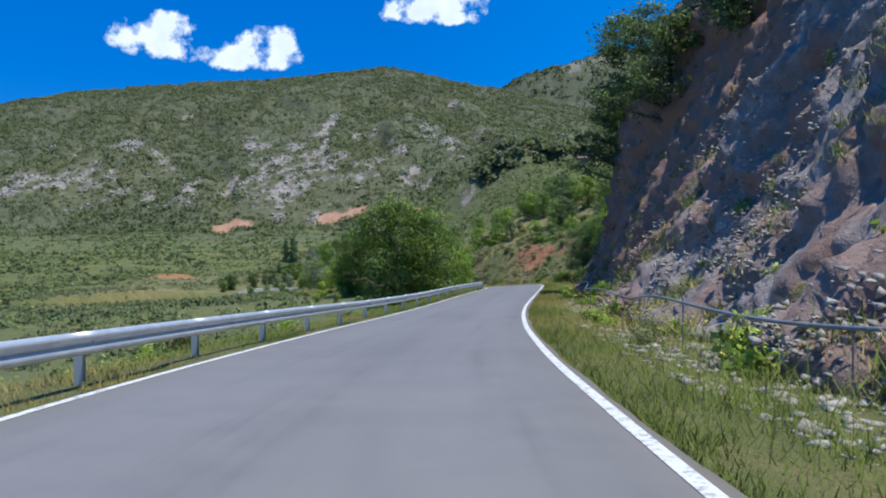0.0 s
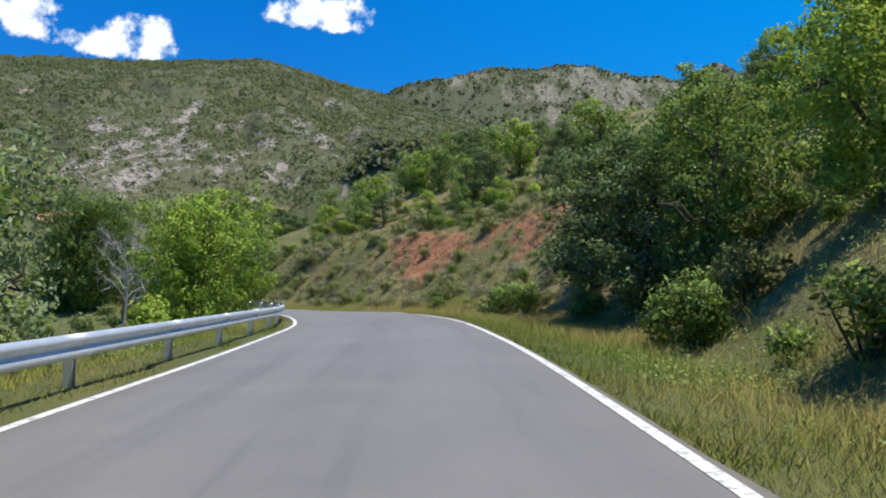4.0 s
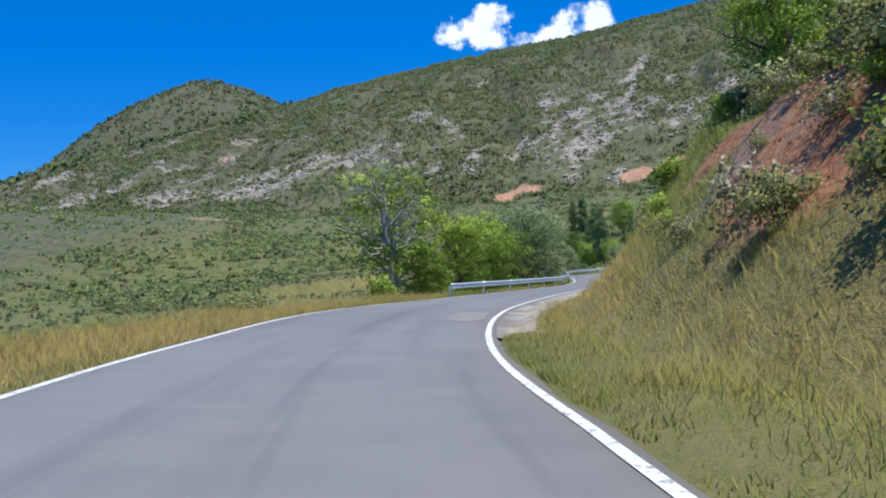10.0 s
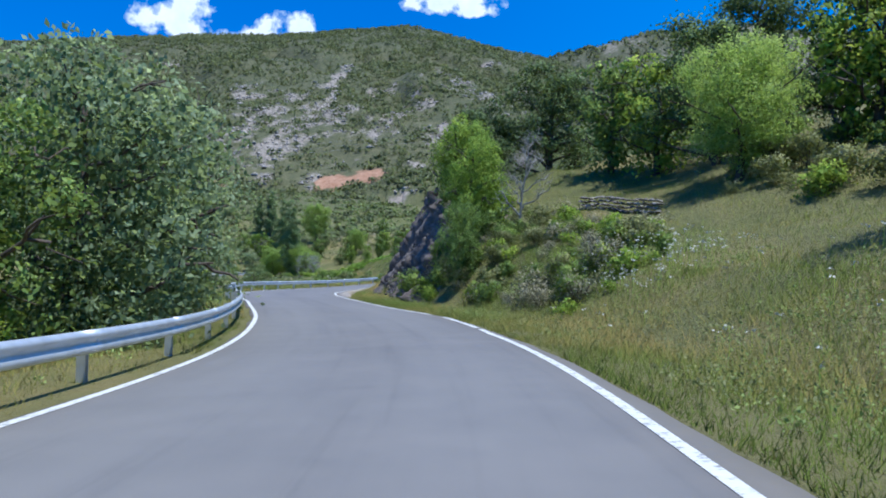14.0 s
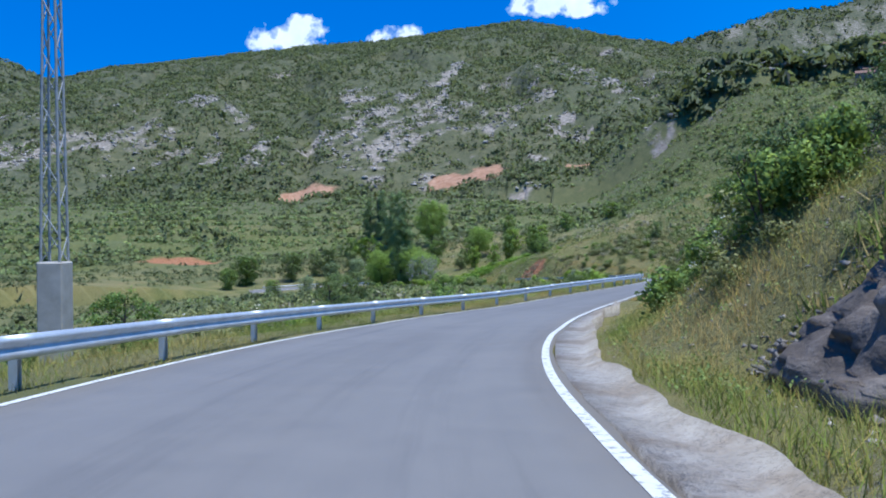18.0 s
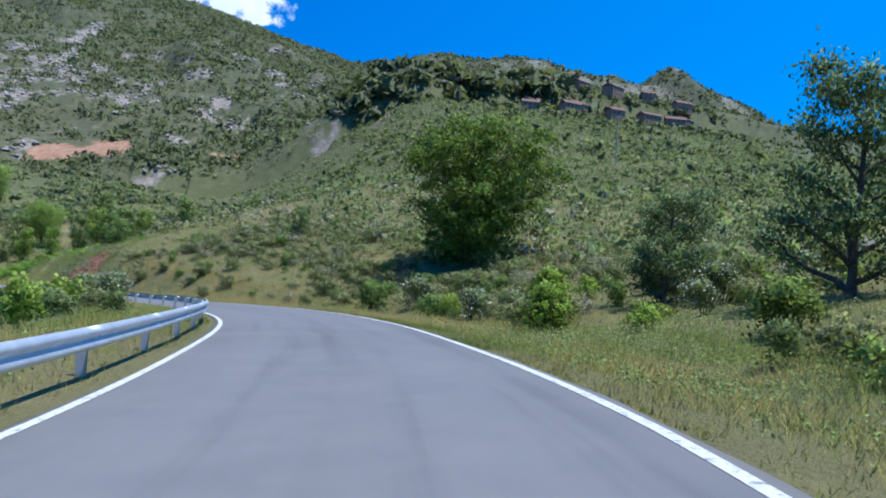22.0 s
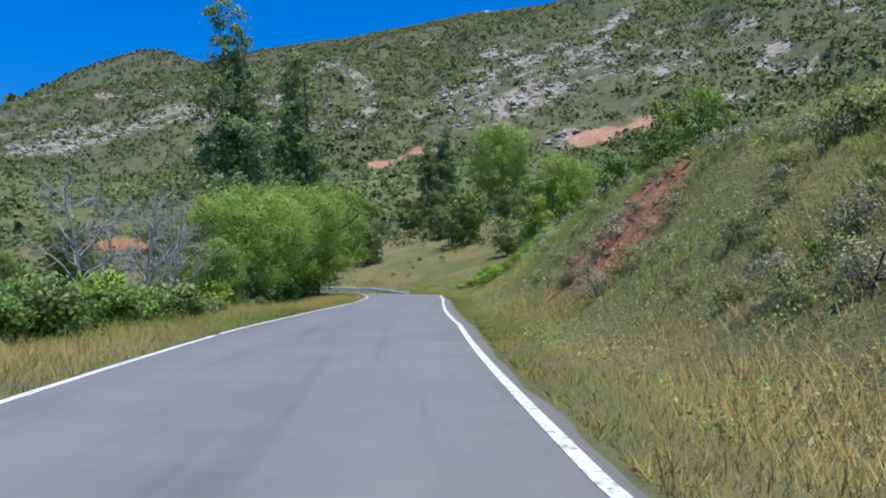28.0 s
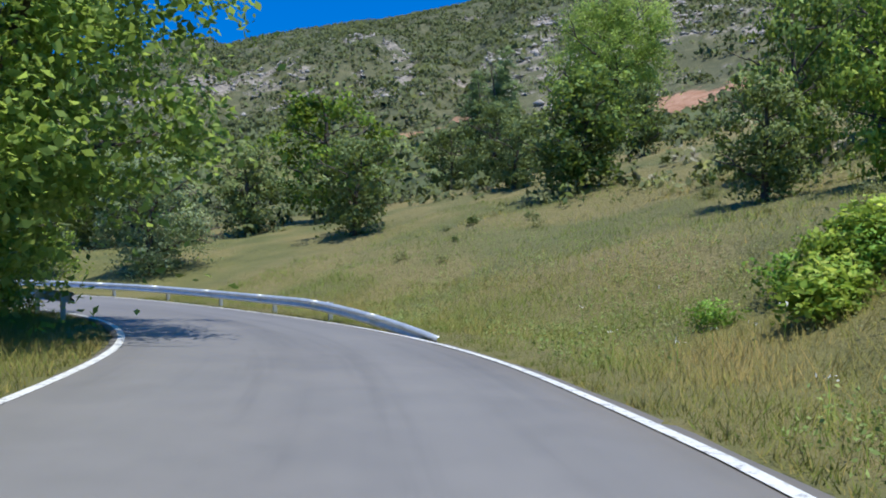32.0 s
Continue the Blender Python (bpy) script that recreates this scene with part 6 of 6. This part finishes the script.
def weeds(seed, n, s0, s1, d0, d1, tall, mat, label):
    """Low leafy herbs between the grasses, in drifts."""
    x, y, r = along(seed, n, s0, s1, d0, d1)
    z, tone = land(x, y)
    i, d, _ = nearest(x, y)
    s, off = CH[i], np.abs(d) - half(CH[i])
    drift = fbm(x, y, 4.5, 3, seed)
    paved = (d < 0) & (((s > 170) & (s < 187)) | ((s > 239) & (s < 278))) & (off < 1.25)
    ok = (r.random(n) < step(0.38, 0.56, drift)) & (off > 0.9 + 0.8 * r.random(n)) & ~paved & (tone[:, 0] < 0.6)
    x, y, z, off = x[ok], y[ok], z[ok], off[ok]
    m, k = len(x), 16
    R = tall * r.uniform(0.5, 1.2, m) * (0.5 + 0.5 * np.minimum(1, off / 2.5))
    c = np.repeat(np.stack([x, y, z], 1), k, 0) + r.normal(size=(m * k, 3)) * np.array([0.55, 0.55, 0.0]) * np.repeat(R, k)[:, None]
    c[:, 2] += np.repeat(R, k) * r.uniform(0.0, 1.0, m * k)
    V, F = leaves(c, 0.055, r)
    tagged(new("herbs", mesh_of("herbs", V, F, mat)), label, "plants", kind="stuff")


weeds(310, 420, 2, 46, -7.0, -3.7, 0.24, LEAF_HERB, "fresh green herbs on the stony verge")
weeds(301, 3600, 46, 140, -9.5, -3.5, 0.28, LEAF_HERB, "fresh green herbs among the verge grass")
weeds(302, 6500, 138, 300, -11, -3.7, 0.30, LEAF_BROOM, "olive green herbs among the verge grass")
weeds(303, 5000, 186, 300, -12, -3.9, 0.28, LEAF_HERB, "fresh green herbs among the verge grass")
weeds(304, 12000, 292, 486, -15, -3.7, 0.30, LEAF_HERB, "fresh green herbs on the grassy slope")
weeds(305, 9000, 300, 470, -18, -4.2, 0.34, LEAF_BROOM, "olive green herbs on the grassy slope")
weeds(306, 2600, 0, 142, 3.7, 6.2, 0.26, LEAF_HERB, "green herbs behind the guardrail")
weeds(307, 4200, 186, 400, 3.7, 7.0, 0.28, LEAF_HERB, "green herbs behind the guardrail")
weeds(308, 2600, 395, 476, 3.8, 9.0, 0.32, LEAF_BROOM, "olive green herbs in the tall grass")


def flowers(name, seed, n, s0, s1, d0, d1, mat, size, label):
    x, y, r = along(seed, n, s0, s1, d0, d1)
    z = land(x, y)[0]
    h = r.uniform(0.35, 0.8, n)
    heads = np.stack([x, y, z + h], 1)
    c = np.repeat(heads, 5, 0) + r.normal(size=(n * 5, 3)) * size * np.array([1, 1, 0.35])
    V, F = leaves(c, size * 1.3, r)
    tagged(new(name, mesh_of(name, V, F, mat)), label, "flowers", kind="stuff")
    st = [tube([(a, b, q - 0.05), (a + 0.02, b, q + k * 0.5), (a, b, q + k)], [0.006, 0.005, 0.004], 3) for a, b, q, k in zip(x, y, z, h)]
    tagged(new("flower_stems", mesh_of("flower_stems", *gather(st), LEAF_LIME)), "thin green stems of the wild flowers", "flowers", kind="stuff")


flowers("white_flowers", 51, 60, 196, 216, -11, -5.4, BLOSSOM, 0.05, "white umbel flowers in the meadow")
flowers("white_flowers", 58, 210, 214, 221, -11.0, -7.6, BLOSSOM, 0.05, "clump of white umbel flowers in the meadow")
flowers("white_flowers", 52, 110, 262, 282, -8.0, -5.4, BLOSSOM, 0.05, "white daisies on the bank")
flowers("white_flowers", 53, 50, 418, 470, -9, -5.0, BLOSSOM, 0.045, "white umbel flowers in the meadow")
flowers("white_flowers", 59, 110, 429, 437, -9.4, -7.0, BLOSSOM, 0.045, "clump of white umbel flowers on the grassy bank")
flowers("white_flowers", 56, 24, 126.5, 129, -5.4, -4.5, BLOSSOM, 0.045, "clump of white daisies on the verge")
flowers("yellow_flowers", 54, 80, 8, 44, -6, -4.4, YELLOW, 0.04, "small yellow flowers on the verge")
flowers("white_flowers", 57, 70, 276, 296, -6.6, -4.4, BLOSSOM, 0.045, "white umbel flowers on the verge")
flowers("white_flowers", 55, 60, 250, 300, 4.6, 8, BLOSSOM, 0.05, "white umbel flowers below the guardrail")


# ---------------------------------------------------------------- cliffs beside the road
def cliff(name, s0, s1, top, label, seed, rough=1.0, foot=0.0, mat=None):
    cut = np.concatenate([CUT, CUT2])
    ss, tt = np.arange(s0, s1 + .01, 0.22), np.linspace(-0.08, top, int(84 * top) + 2)
    S, T = np.meshgrid(ss, tt, indexing="ij")
    f = S.ravel()
    v, h, run = (np.interp(f, cut[:, 0], cut[:, k]) for k in (1, 2, 3))
    t = T.ravel()
    u = v + run * np.clip(t, 0, 1.3) - foot
    hw = half(f) + 0.3
    edge_z = np.interp(f, CH, ROAD_Z) - hw * np.interp(f, CH, BANK)
    z = edge_z + h * np.where(t > 0, np.abs(t) ** 1.25, t)
    ends = step(s0, s0 + 5, f) * step(s1, s1 - 6, f)
    a = z * 0.8 + f * 0.45
    bump = 2.3 * (fbm(f + 0.3 * z, z * 0.8, 5.5, 4, seed) - 0.36) + 0.55 * np.abs(((a * 0.55 + 1.3 * fbm(f, z, 4, 2, seed + 3)) % 1.0) - 0.5) + 0.8 * (fbm(f, z, 0.9, 3, seed + 5) - 0.42)
    bump = 0.55 * bump + 0.35 * np.floor(bump * 5.0 + 0.9 * fbm(f, z, 1.1, 3, seed + 9)) / 5.0 + 0.5 * (fbm(f, z, 0.6, 2, seed + 11) - 0.37)
    # broken blocks: two sets of joints, each block pushed out by its own amount
    j1, j2 = f + 0.35 * z + 0.8 * fbm(f, z, 2, 2, seed + 1), z - 0.3 * f + 0.8 * fbm(z, f, 2, 2, seed + 2)
    for wide, tall, push in ((2.1, 1.3, 0.26), (0.7, 0.5, 0.26)):
        bump = bump + push * (lattice(np.floor(j1 / wide).astype(np.int64), np.floor(j2 / tall).astype(np.int64), seed) - 0.5)
    out = (0.15 + rough * np.maximum(bump, -0.4)) * ends - 0.9 * (1 - ends)
    d = -(hw + u - out)
    P = np.column_stack([*road_xy(f, d), z + 0.25 * out])
    n, m = S.shape
    i = (np.arange(n - 1)[:, None] * m + np.arange(m - 1)[None]).ravel()
    F = np.stack([i, i + 1, i + m + 1, i + m], 1)
    tagged(new(name, mesh_of(name, P, F, mat or CLIFF)), label, "cliff", kind="structure")
    # loose blocks lodged in the face, thicker towards the foot
    r = np.random.default_rng(seed)
    pick = r.choice(len(P), int((s1 - s0) * (150 if s0 < 0 else 45)), p=(w := np.maximum(0.02, 0.9 - t) ** 1.6 * ends * (fbm(f, z, 3, 2, 7) > 0.4) + 1e-6) / w.sum())
    parts = []
    for k in pick:
        V, Q = SHAPES[k % 7]
        q = V * r.uniform(0.05, 0.2) * r.uniform(0.5, 1.5, 3)
        parts.append((q + P[k] + r.normal(size=3) * 0.12, Q))
    tagged(new("cliff_stones", mesh_of("cliff_stones", *gather(parts), ROCK_PALE if s0 < 0 else ROCK)), "broken stones lodged in the cliff face", "rocks", kind="stuff")
    # tufts rooted in the face
    pick = r.choice(len(P), int((s1 - s0) * (7 if s0 < 0 else 3)), p=(w := np.maximum(0.0, 0.8 - t) * ends * (fbm(f, z, 4, 2, 19) > 0.42) + 1e-7) / w.sum())
    root = np.repeat(P[pick], 46, 0) + r.normal(size=(len(pick) * 46, 3)) * np.array([0.16, 0.16, 0.10])
    tip = root + np.column_stack([r.normal(size=(len(root), 2)) * 0.14, r.uniform(0.10, 0.36, len(root))])
    side = r.normal(size=(len(root), 3)) * 0.009
    col = np.where(r.random((len(root), 1)) < 0.35, np.array([[0.46, 0.36, 0.17]]), np.array([[0.17, 0.225, 0.05]])) * r.uniform(0.7, 1.25, (len(root), 1))
    V = np.stack([root - side, root + side, tip], 1).reshape(-1, 3)
    tagged(new("cliff_tufts", mesh_of("cliff_tufts", V, np.arange(len(V)).reshape(-1, 3), GRASS, np.repeat(col, 3, 0))), "grass tufts rooted in the cliff face", "grass", kind="stuff")


def m_cliff(n):
    p = place_of(n)
    f, g, w = n.noise(1.1, 7, 0.7, p), n.noise(8, 5, 0.65, p), n.noise(0.22, 4, 0.6, p)
    c = n.ramp(f, [(0.25, (0.095, 0.082, 0.076)), (0.48, (0.225, 0.192, 0.175)), (0.72, (0.42, 0.37, 0.33))])
    along_y = n.add("ShaderNodeSeparateXYZ", {0: p}).outputs[1]
    clay = n.add("ShaderNodeMapRange", {"Value": along_y, "From Min": 24.0, "From Max": 40.0, "To Min": 0.0, "To Max": 0.42}).outputs[0]
    later = n.add("ShaderNodeMapRange", {"Value": along_y, "From Min": 70.0, "From Max": 90.0, "To Min": 0.0, "To Max": 0.40}).outputs[0]
    w = n.math("SUBTRACT", n.math("ADD", w, clay), later)
    pale = n.add("ShaderNodeMapRange", {"Value": along_y, "From Min": 34.0, "From Max": 44.0, "To Min": 0.75, "To Max": 0.0}).outputs[0]
    scree = n.ramp(n.noise(2.6, 6, 0.75, p), [(0.3, (0.13, 0.115, 0.10)), (0.5, (0.33, 0.295, 0.255)), (0.7, (0.55, 0.505, 0.455))])
    c = n.mix(pale, c, scree)
    c = n.mix(n.ramp(w, [(0.46, (0, 0, 0)), (0.66, (0.85, 0.85, 0.85))]), c, (0.34, 0.168, 0.098))
    c = n.mix(n.math("MULTIPLY", g, 0.45), c, (0.25, 0.200, 0.165))
    return principled(n, c, 0.93, 0, n.math("ADD", f, n.math("MULTIPLY", g, 0.5)), 1.0, 0.12)


CLIFF = material("cliff_rock", m_cliff)
# dark rock, lowered further so its colour holds the shade on the outcrop
ROCK_DARK_SHADED = material("rock_dark_shaded", m_rock((0.044, 0.035, 0.029), (0.135, 0.110, 0.090), (0.30, 0.26, 0.22)))
cliff("cliff", -38, 66, 1.08, "steep shaded cliff of broken grey and reddish rock", 201, 1.0)
cliff("rock_outcrop", 230, 258, 1.05, "dark rock outcrop cut back beside the road", 231, 1.0, mat=ROCK_DARK_SHADED)


# ---------------------------------------------------------------- concrete aprons, patch, pipe
def apron(name, s0, s1, width, label):
    taper = lambda s: step(s0, s0 + 3.5, s) * step(s1, s1 - 2.5, s)
    rag = lambda s: 0.5 * (fbm(s, s * 0, 1.8, 4, 77) - 0.45)
    inner = lambda s: -(half_right(s) + 0.16 + 0.06 * (fbm(s, s * 0 + 5, 0.8, 3, 78) - 0.45))
    lip = lambda s: -(half(s) + 0.30 + (width * 0.55 + rag(s)) * taper(s))
    outer = lambda s: -(half(s) + 0.32 + (width + rag(s)) * taper(s))
    V, F, _ = strip(s0, s1, [inner, inner, lip, outer, outer], [-0.3, 0.012, -0.015, 0.10, -0.35], 0.15)
    tagged(new(name, mesh_of(name, V, F, APRON, smooth=False)), label, "apron", kind="structure")


apron("concrete_apron", 162.5, 186, 0.7, "cracked pale concrete apron beside the road")
apron("concrete_apron", 240, 277, 0.55, "pale concrete drainage apron beside the road")


for s0, s1, n in ((163.5, 186, 420), (241, 276, 520)):
    r = np.random.default_rng(int(s0))
    ss = r.uniform(s0, s1, n)
    x, y = road_xy(ss, -(half_right(ss) + 0.95 + r.normal(size=n) * 0.14 + 0.3 * r.random(n)))
    boulders("apron_stones", x, y, r.uniform(0.03, 0.12, n) * r.uniform(0.6, 1.4, n), ROCK_TAN, "crumbled stones and earth along the edge of the apron", int(s1), 0.0)


def patch():
    a, b = 167.4, 171.6
    round_end = lambda s: np.sqrt(np.clip(1 - np.abs((s - (a + b) / 2) / ((b - a) / 2)) ** 7, 0, 1))
    inner = lambda s: -2.4 + 0.5 * round_end(s) + 0.2 * (fbm(s, s * 0 + 1, 0.9, 3, 15) - 0.45)
    outer = lambda s: -2.42 - 0.5 * round_end(s)
    V, F, _ = strip(a, b, [inner, outer], [0.017, 0.012], 0.2)
    tagged(new("asphalt_patch", mesh_of("asphalt_patch", V, F, PATCH)), "pale worn repair patch in the asphalt", "road patch", kind="structure")


PATCH = material("asphalt_patch", m_plain((0.195, 0.18, 0.162), (0.265, 0.245, 0.222), 3, 0.85, 0.6, 0.006))
patch()


def pipe():
    pts = []
    for s in np.arange(2, 58, 1.0):
        p = at_road(s, -(half(s) + 2.9 + 0.25 * math.sin(s * 0.31)))
        g = ground(p.x, p.y)
        pts.append((p.x, p.y, max(g + 0.1, p.z + 0.72) + 0.10 * math.sin(s * 0.45)))
    pts = np.array(pts)
    ob = thing("water_pipe", Matrix.Translation(pts[0]), "black plastic water pipe strung along the foot of the cliff", "pipe")
    part("hose", mesh_of("hose", *tube(pts - pts[0], np.full(len(pts), 0.03), 8), BLACK_PIPE, smooth=True), ob)
    for k in range(1, len(pts), 6):
        x, y, z = pts[k] - pts[0]
        g = ground(pts[k][0], pts[k][1]) - pts[0][2]
        part("stake", mesh_of("stake", *tube([(x, y, g - 0.4), (x, y, z + 0.08)], [0.014, 0.014], 5), BLACK_PIPE), ob)


pipe()


# ---------------------------------------------------------------- lattice pylon, poles, wires
def bar(a, b, w=0.05):
    return tube([a, b], [w, w], 4)


def pylon(s, d, height):
    p = at_road(s, d)
    z = ground(p.x, p.y)
    top = max(z + 0.4, p.z + 2.0)
    ob = thing("lattice_pylon", Matrix.Translation((p.x, p.y, z)) @ pose(0, 0, 0, 0, 0, heading(s) + 12), "grey steel lattice power pylon on a concrete block", "pylon")
    b = top - z
    part("concrete_base", bm_mesh("concrete_base", box_bm(0.62, 0.62, b + 0.8, (0, 0, (b - 0.8) / 2), 0.03), CONCRETE), ob, "pale concrete foundation block")
    w0, w1 = 0.23, 0.11
    wid = lambda f: w0 + (w1 - w0) * f
    corners = [(1, 1), (-1, 1), (-1, -1), (1, -1)]
    for cx, cy in corners:
        part("leg", mesh_of("leg", *bar((cx * w0, cy * w0, b - 0.05), (cx * w1, cy * w1, b + height), 0.034), GALV_LATTICE), ob)
    n = 15
    for k in range(n):
        f0, f1 = k / n, (k + 1) / n
        rows = []
        for j in range(4):
            (ax, ay), (bx, by) = corners[j], corners[(j + 1) % 4]
            if k % 2:
                ax, ay, bx, by = bx, by, ax, ay
            rows.append(bar((ax * wid(f0), ay * wid(f0), b + height * f0), (bx * wid(f1), by * wid(f1), b + height * f1), 0.017))
        part("brace", mesh_of("brace", *gather(rows), GALV_LATTICE), ob)
    for hz in (height - 0.3, height - 1.5):
        part("cross_arm", bm_mesh("cross_arm", box_bm(2.4, 0.09, 0.09, (0, 0, b + hz), 0.01), GALV_LATTICE), ob)
        for x in (-1.1, 0.0, 1.1):
            bm = bmesh.new()
            for q in range(4):
                bmesh.ops.create_cone(bm, cap_ends=True, segments=10, radius1=0.07, radius2=0.04, depth=0.07, matrix=Matrix.Translation((x, 0, b + hz + 0.1 + 0.09 * q)))
            part("insulator", bm_mesh("insulator", bm, BARK), ob)
    return ob


pylon(260.5, 9.0, 9.6)


def wood_pole(x, y, height, lean=0.0):
    z = ground(x, y)
    ob = thing("utility_pole", Matrix.Translation((x, y, z - 0.3)) @ pose(0, 0, 0, 0, lean, 0), "weathered wooden utility pole on the hillside", "pole", "utility poles")
    part("shaft", mesh_of("shaft", *tube([(0, 0, 0), (0, 0, height * 0.5), (0, 0, height)], [0.19, 0.17, 0.14], 9), WOOD, smooth=True), ob)
    part("cross_arm", bm_mesh("cross_arm", box_bm(1.1, 0.09, 0.1, (0, 0, height - 0.35), 0.01), WOOD), ob)
    for x_ in (-0.45, 0.45):
        bm = bmesh.new()
        bmesh.ops.create_cone(bm, cap_ends=True, segments=8, radius1=0.05, radius2=0.03, depth=0.16, matrix=Matrix.Translation((x_, 0, height - 0.22)))
        part("insulator", bm_mesh("insulator", bm, BLOSSOM), ob)
    return ob


for px, py, ph, lean in ((105, 518, 16.5, -2), (214, 637, 14.0, -1)):
    wood_pole(px, py, ph, lean)


def cables():
    p = at_road(293, -70)
    wood_pole(p.x, p.y, 11.0)
    low, far_end = at_road(260.5, 9.0), np.array([p.x, p.y, ground(p.x, p.y) + 10.5])
    start = np.array([low.x, low.y, max(ground(low.x, low.y) + 0.4, low.z + 2.0) + 9.35])
    f = np.linspace(0, 1, 25)
    for x, dz in ((-1.0, 0.0), (0.0, -0.25), (1.0, -0.5)):
        a, b = start + np.array([0.2 * x, x, dz]), far_end + np.array([0.1 * x, 0.45 * x, 0.3 * dz])
        pts = a + (b - a) * f[:, None]
        pts[:, 2] -= 4 * 0.9 * f * (1 - f)
        tagged(new("power_cable", mesh_of("power_cable", *tube(pts, np.full(25, 0.006), 5), GALV_LATTICE, smooth=True)), "thin pale power cable hung from the lattice pylon", "cable", "power cables")


cables()


# ---------------------------------------------------------------- dry-stone wall on the terrace
def stone_wall(s0, s1, d, height):
    p0 = at_road(s0, d)
    wall = thing("dry_stone_wall", Matrix.Translation((p0.x, p0.y, ground(p0.x, p0.y))), "low dry-stone terrace wall of pale grey stones", "wall")
    r = random.Random(5)
    meshes = [mesh_of("stone", V, F, ROCK_PALE if k % 2 else ROCK) for k, (V, F) in enumerate(SHAPES)]
    inv = wall.matrix_world.inverted()
    for row in range(4):
        s = s0 + 0.2 * (row % 2)
        while s < s1:
            w = r.uniform(0.28, 0.55)
            p = at_road(s, d - 0.06 * row + r.uniform(-.05, .05))
            zz = ground(p.x, p.y) + 0.08 + row * height / 4
            o = part("stone", meshes[r.randrange(7)], wall)
            o.matrix_world = Matrix.Translation((p.x, p.y, zz)) @ pose(0, 0, 0, r.uniform(-12, 12), r.uniform(-12, 12), heading(s) + r.uniform(-15, 15)) @ Matrix.Diagonal((w * 1.25, 0.42, height / 4 * 1.5, 1))
            s += w * 0.95


bpy.context.view_layer.update()
stone_wall(224, 231.5, -13.6, 0.6)


# ---------------------------------------------------------------- the village on the spur
def house(x, y, w, d, h, turn, gable=1.1):
    z = ground(x, y)
    ob = thing("house", Matrix.Translation((x, y, z - 1.5)) @ pose(0, 0, 0, 0, 0, turn), "old reddish stone house with a tiled roof, far on the spur", "house", "village houses")
    h = h + 1.5
    part("wall", bm_mesh("wall", box_bm(w, d, h, (0, 0, h / 2)), HOUSE_WALL), ob)
    bm = bmesh.new()
    e = 0.35
    v = [bm.verts.new(c) for c in ((-w / 2 - e, -d / 2 - e, h + 0.004), (w / 2 + e, -d / 2 - e, h + 0.004), (w / 2 + e, d / 2 + e, h + 0.004), (-w / 2 - e, d / 2 + e, h + 0.004), (-w / 2 - e, 0, h + gable), (w / 2 + e, 0, h + gable))]
    for f in ((0, 1, 5, 4), (2, 3, 4, 5), (0, 4, 3), (1, 2, 5), (3, 2, 1, 0)):
        bm.faces.new([v[i] for i in f])
    roof = part("roof", bm_mesh("roof", bm, ROOF_TILE), ob, "weathered red-brown tile roof")
    part("chimney", bm_mesh("chimney", box_bm(0.7, 0.7, 1.5, (w * 0.25, d * 0.12, h + gable * 0.8)), HOUSE_WALL), roof)
    for k in range(int(w // 2.6)):
        for fl in range(2):
            px = -w / 2 + 1.6 + k * 2.5
            win = part("window", bm_mesh("window", box_bm(0.7, 0.10, 0.95, (px, -d / 2 - 0.02, 1.5 + 1.5 + fl * 2.6)), DARK), ob)
            part("sill", bm_mesh("sill", box_bm(0.95, 0.2, 0.12, (px, -d / 2 - 0.06, 1.5 + 0.82 + fl * 2.6)), CONCRETE), win)


rh = random.Random(3)
for k in range(15):
    house(134 + k * 7.0 + rh.uniform(-3, 3), 660 + (k % 3) * 11 + rh.uniform(-4, 4), rh.uniform(7, 11), rh.uniform(6, 8), rh.uniform(3.8, 5.6), rh.uniform(-25, 25), 2.0)
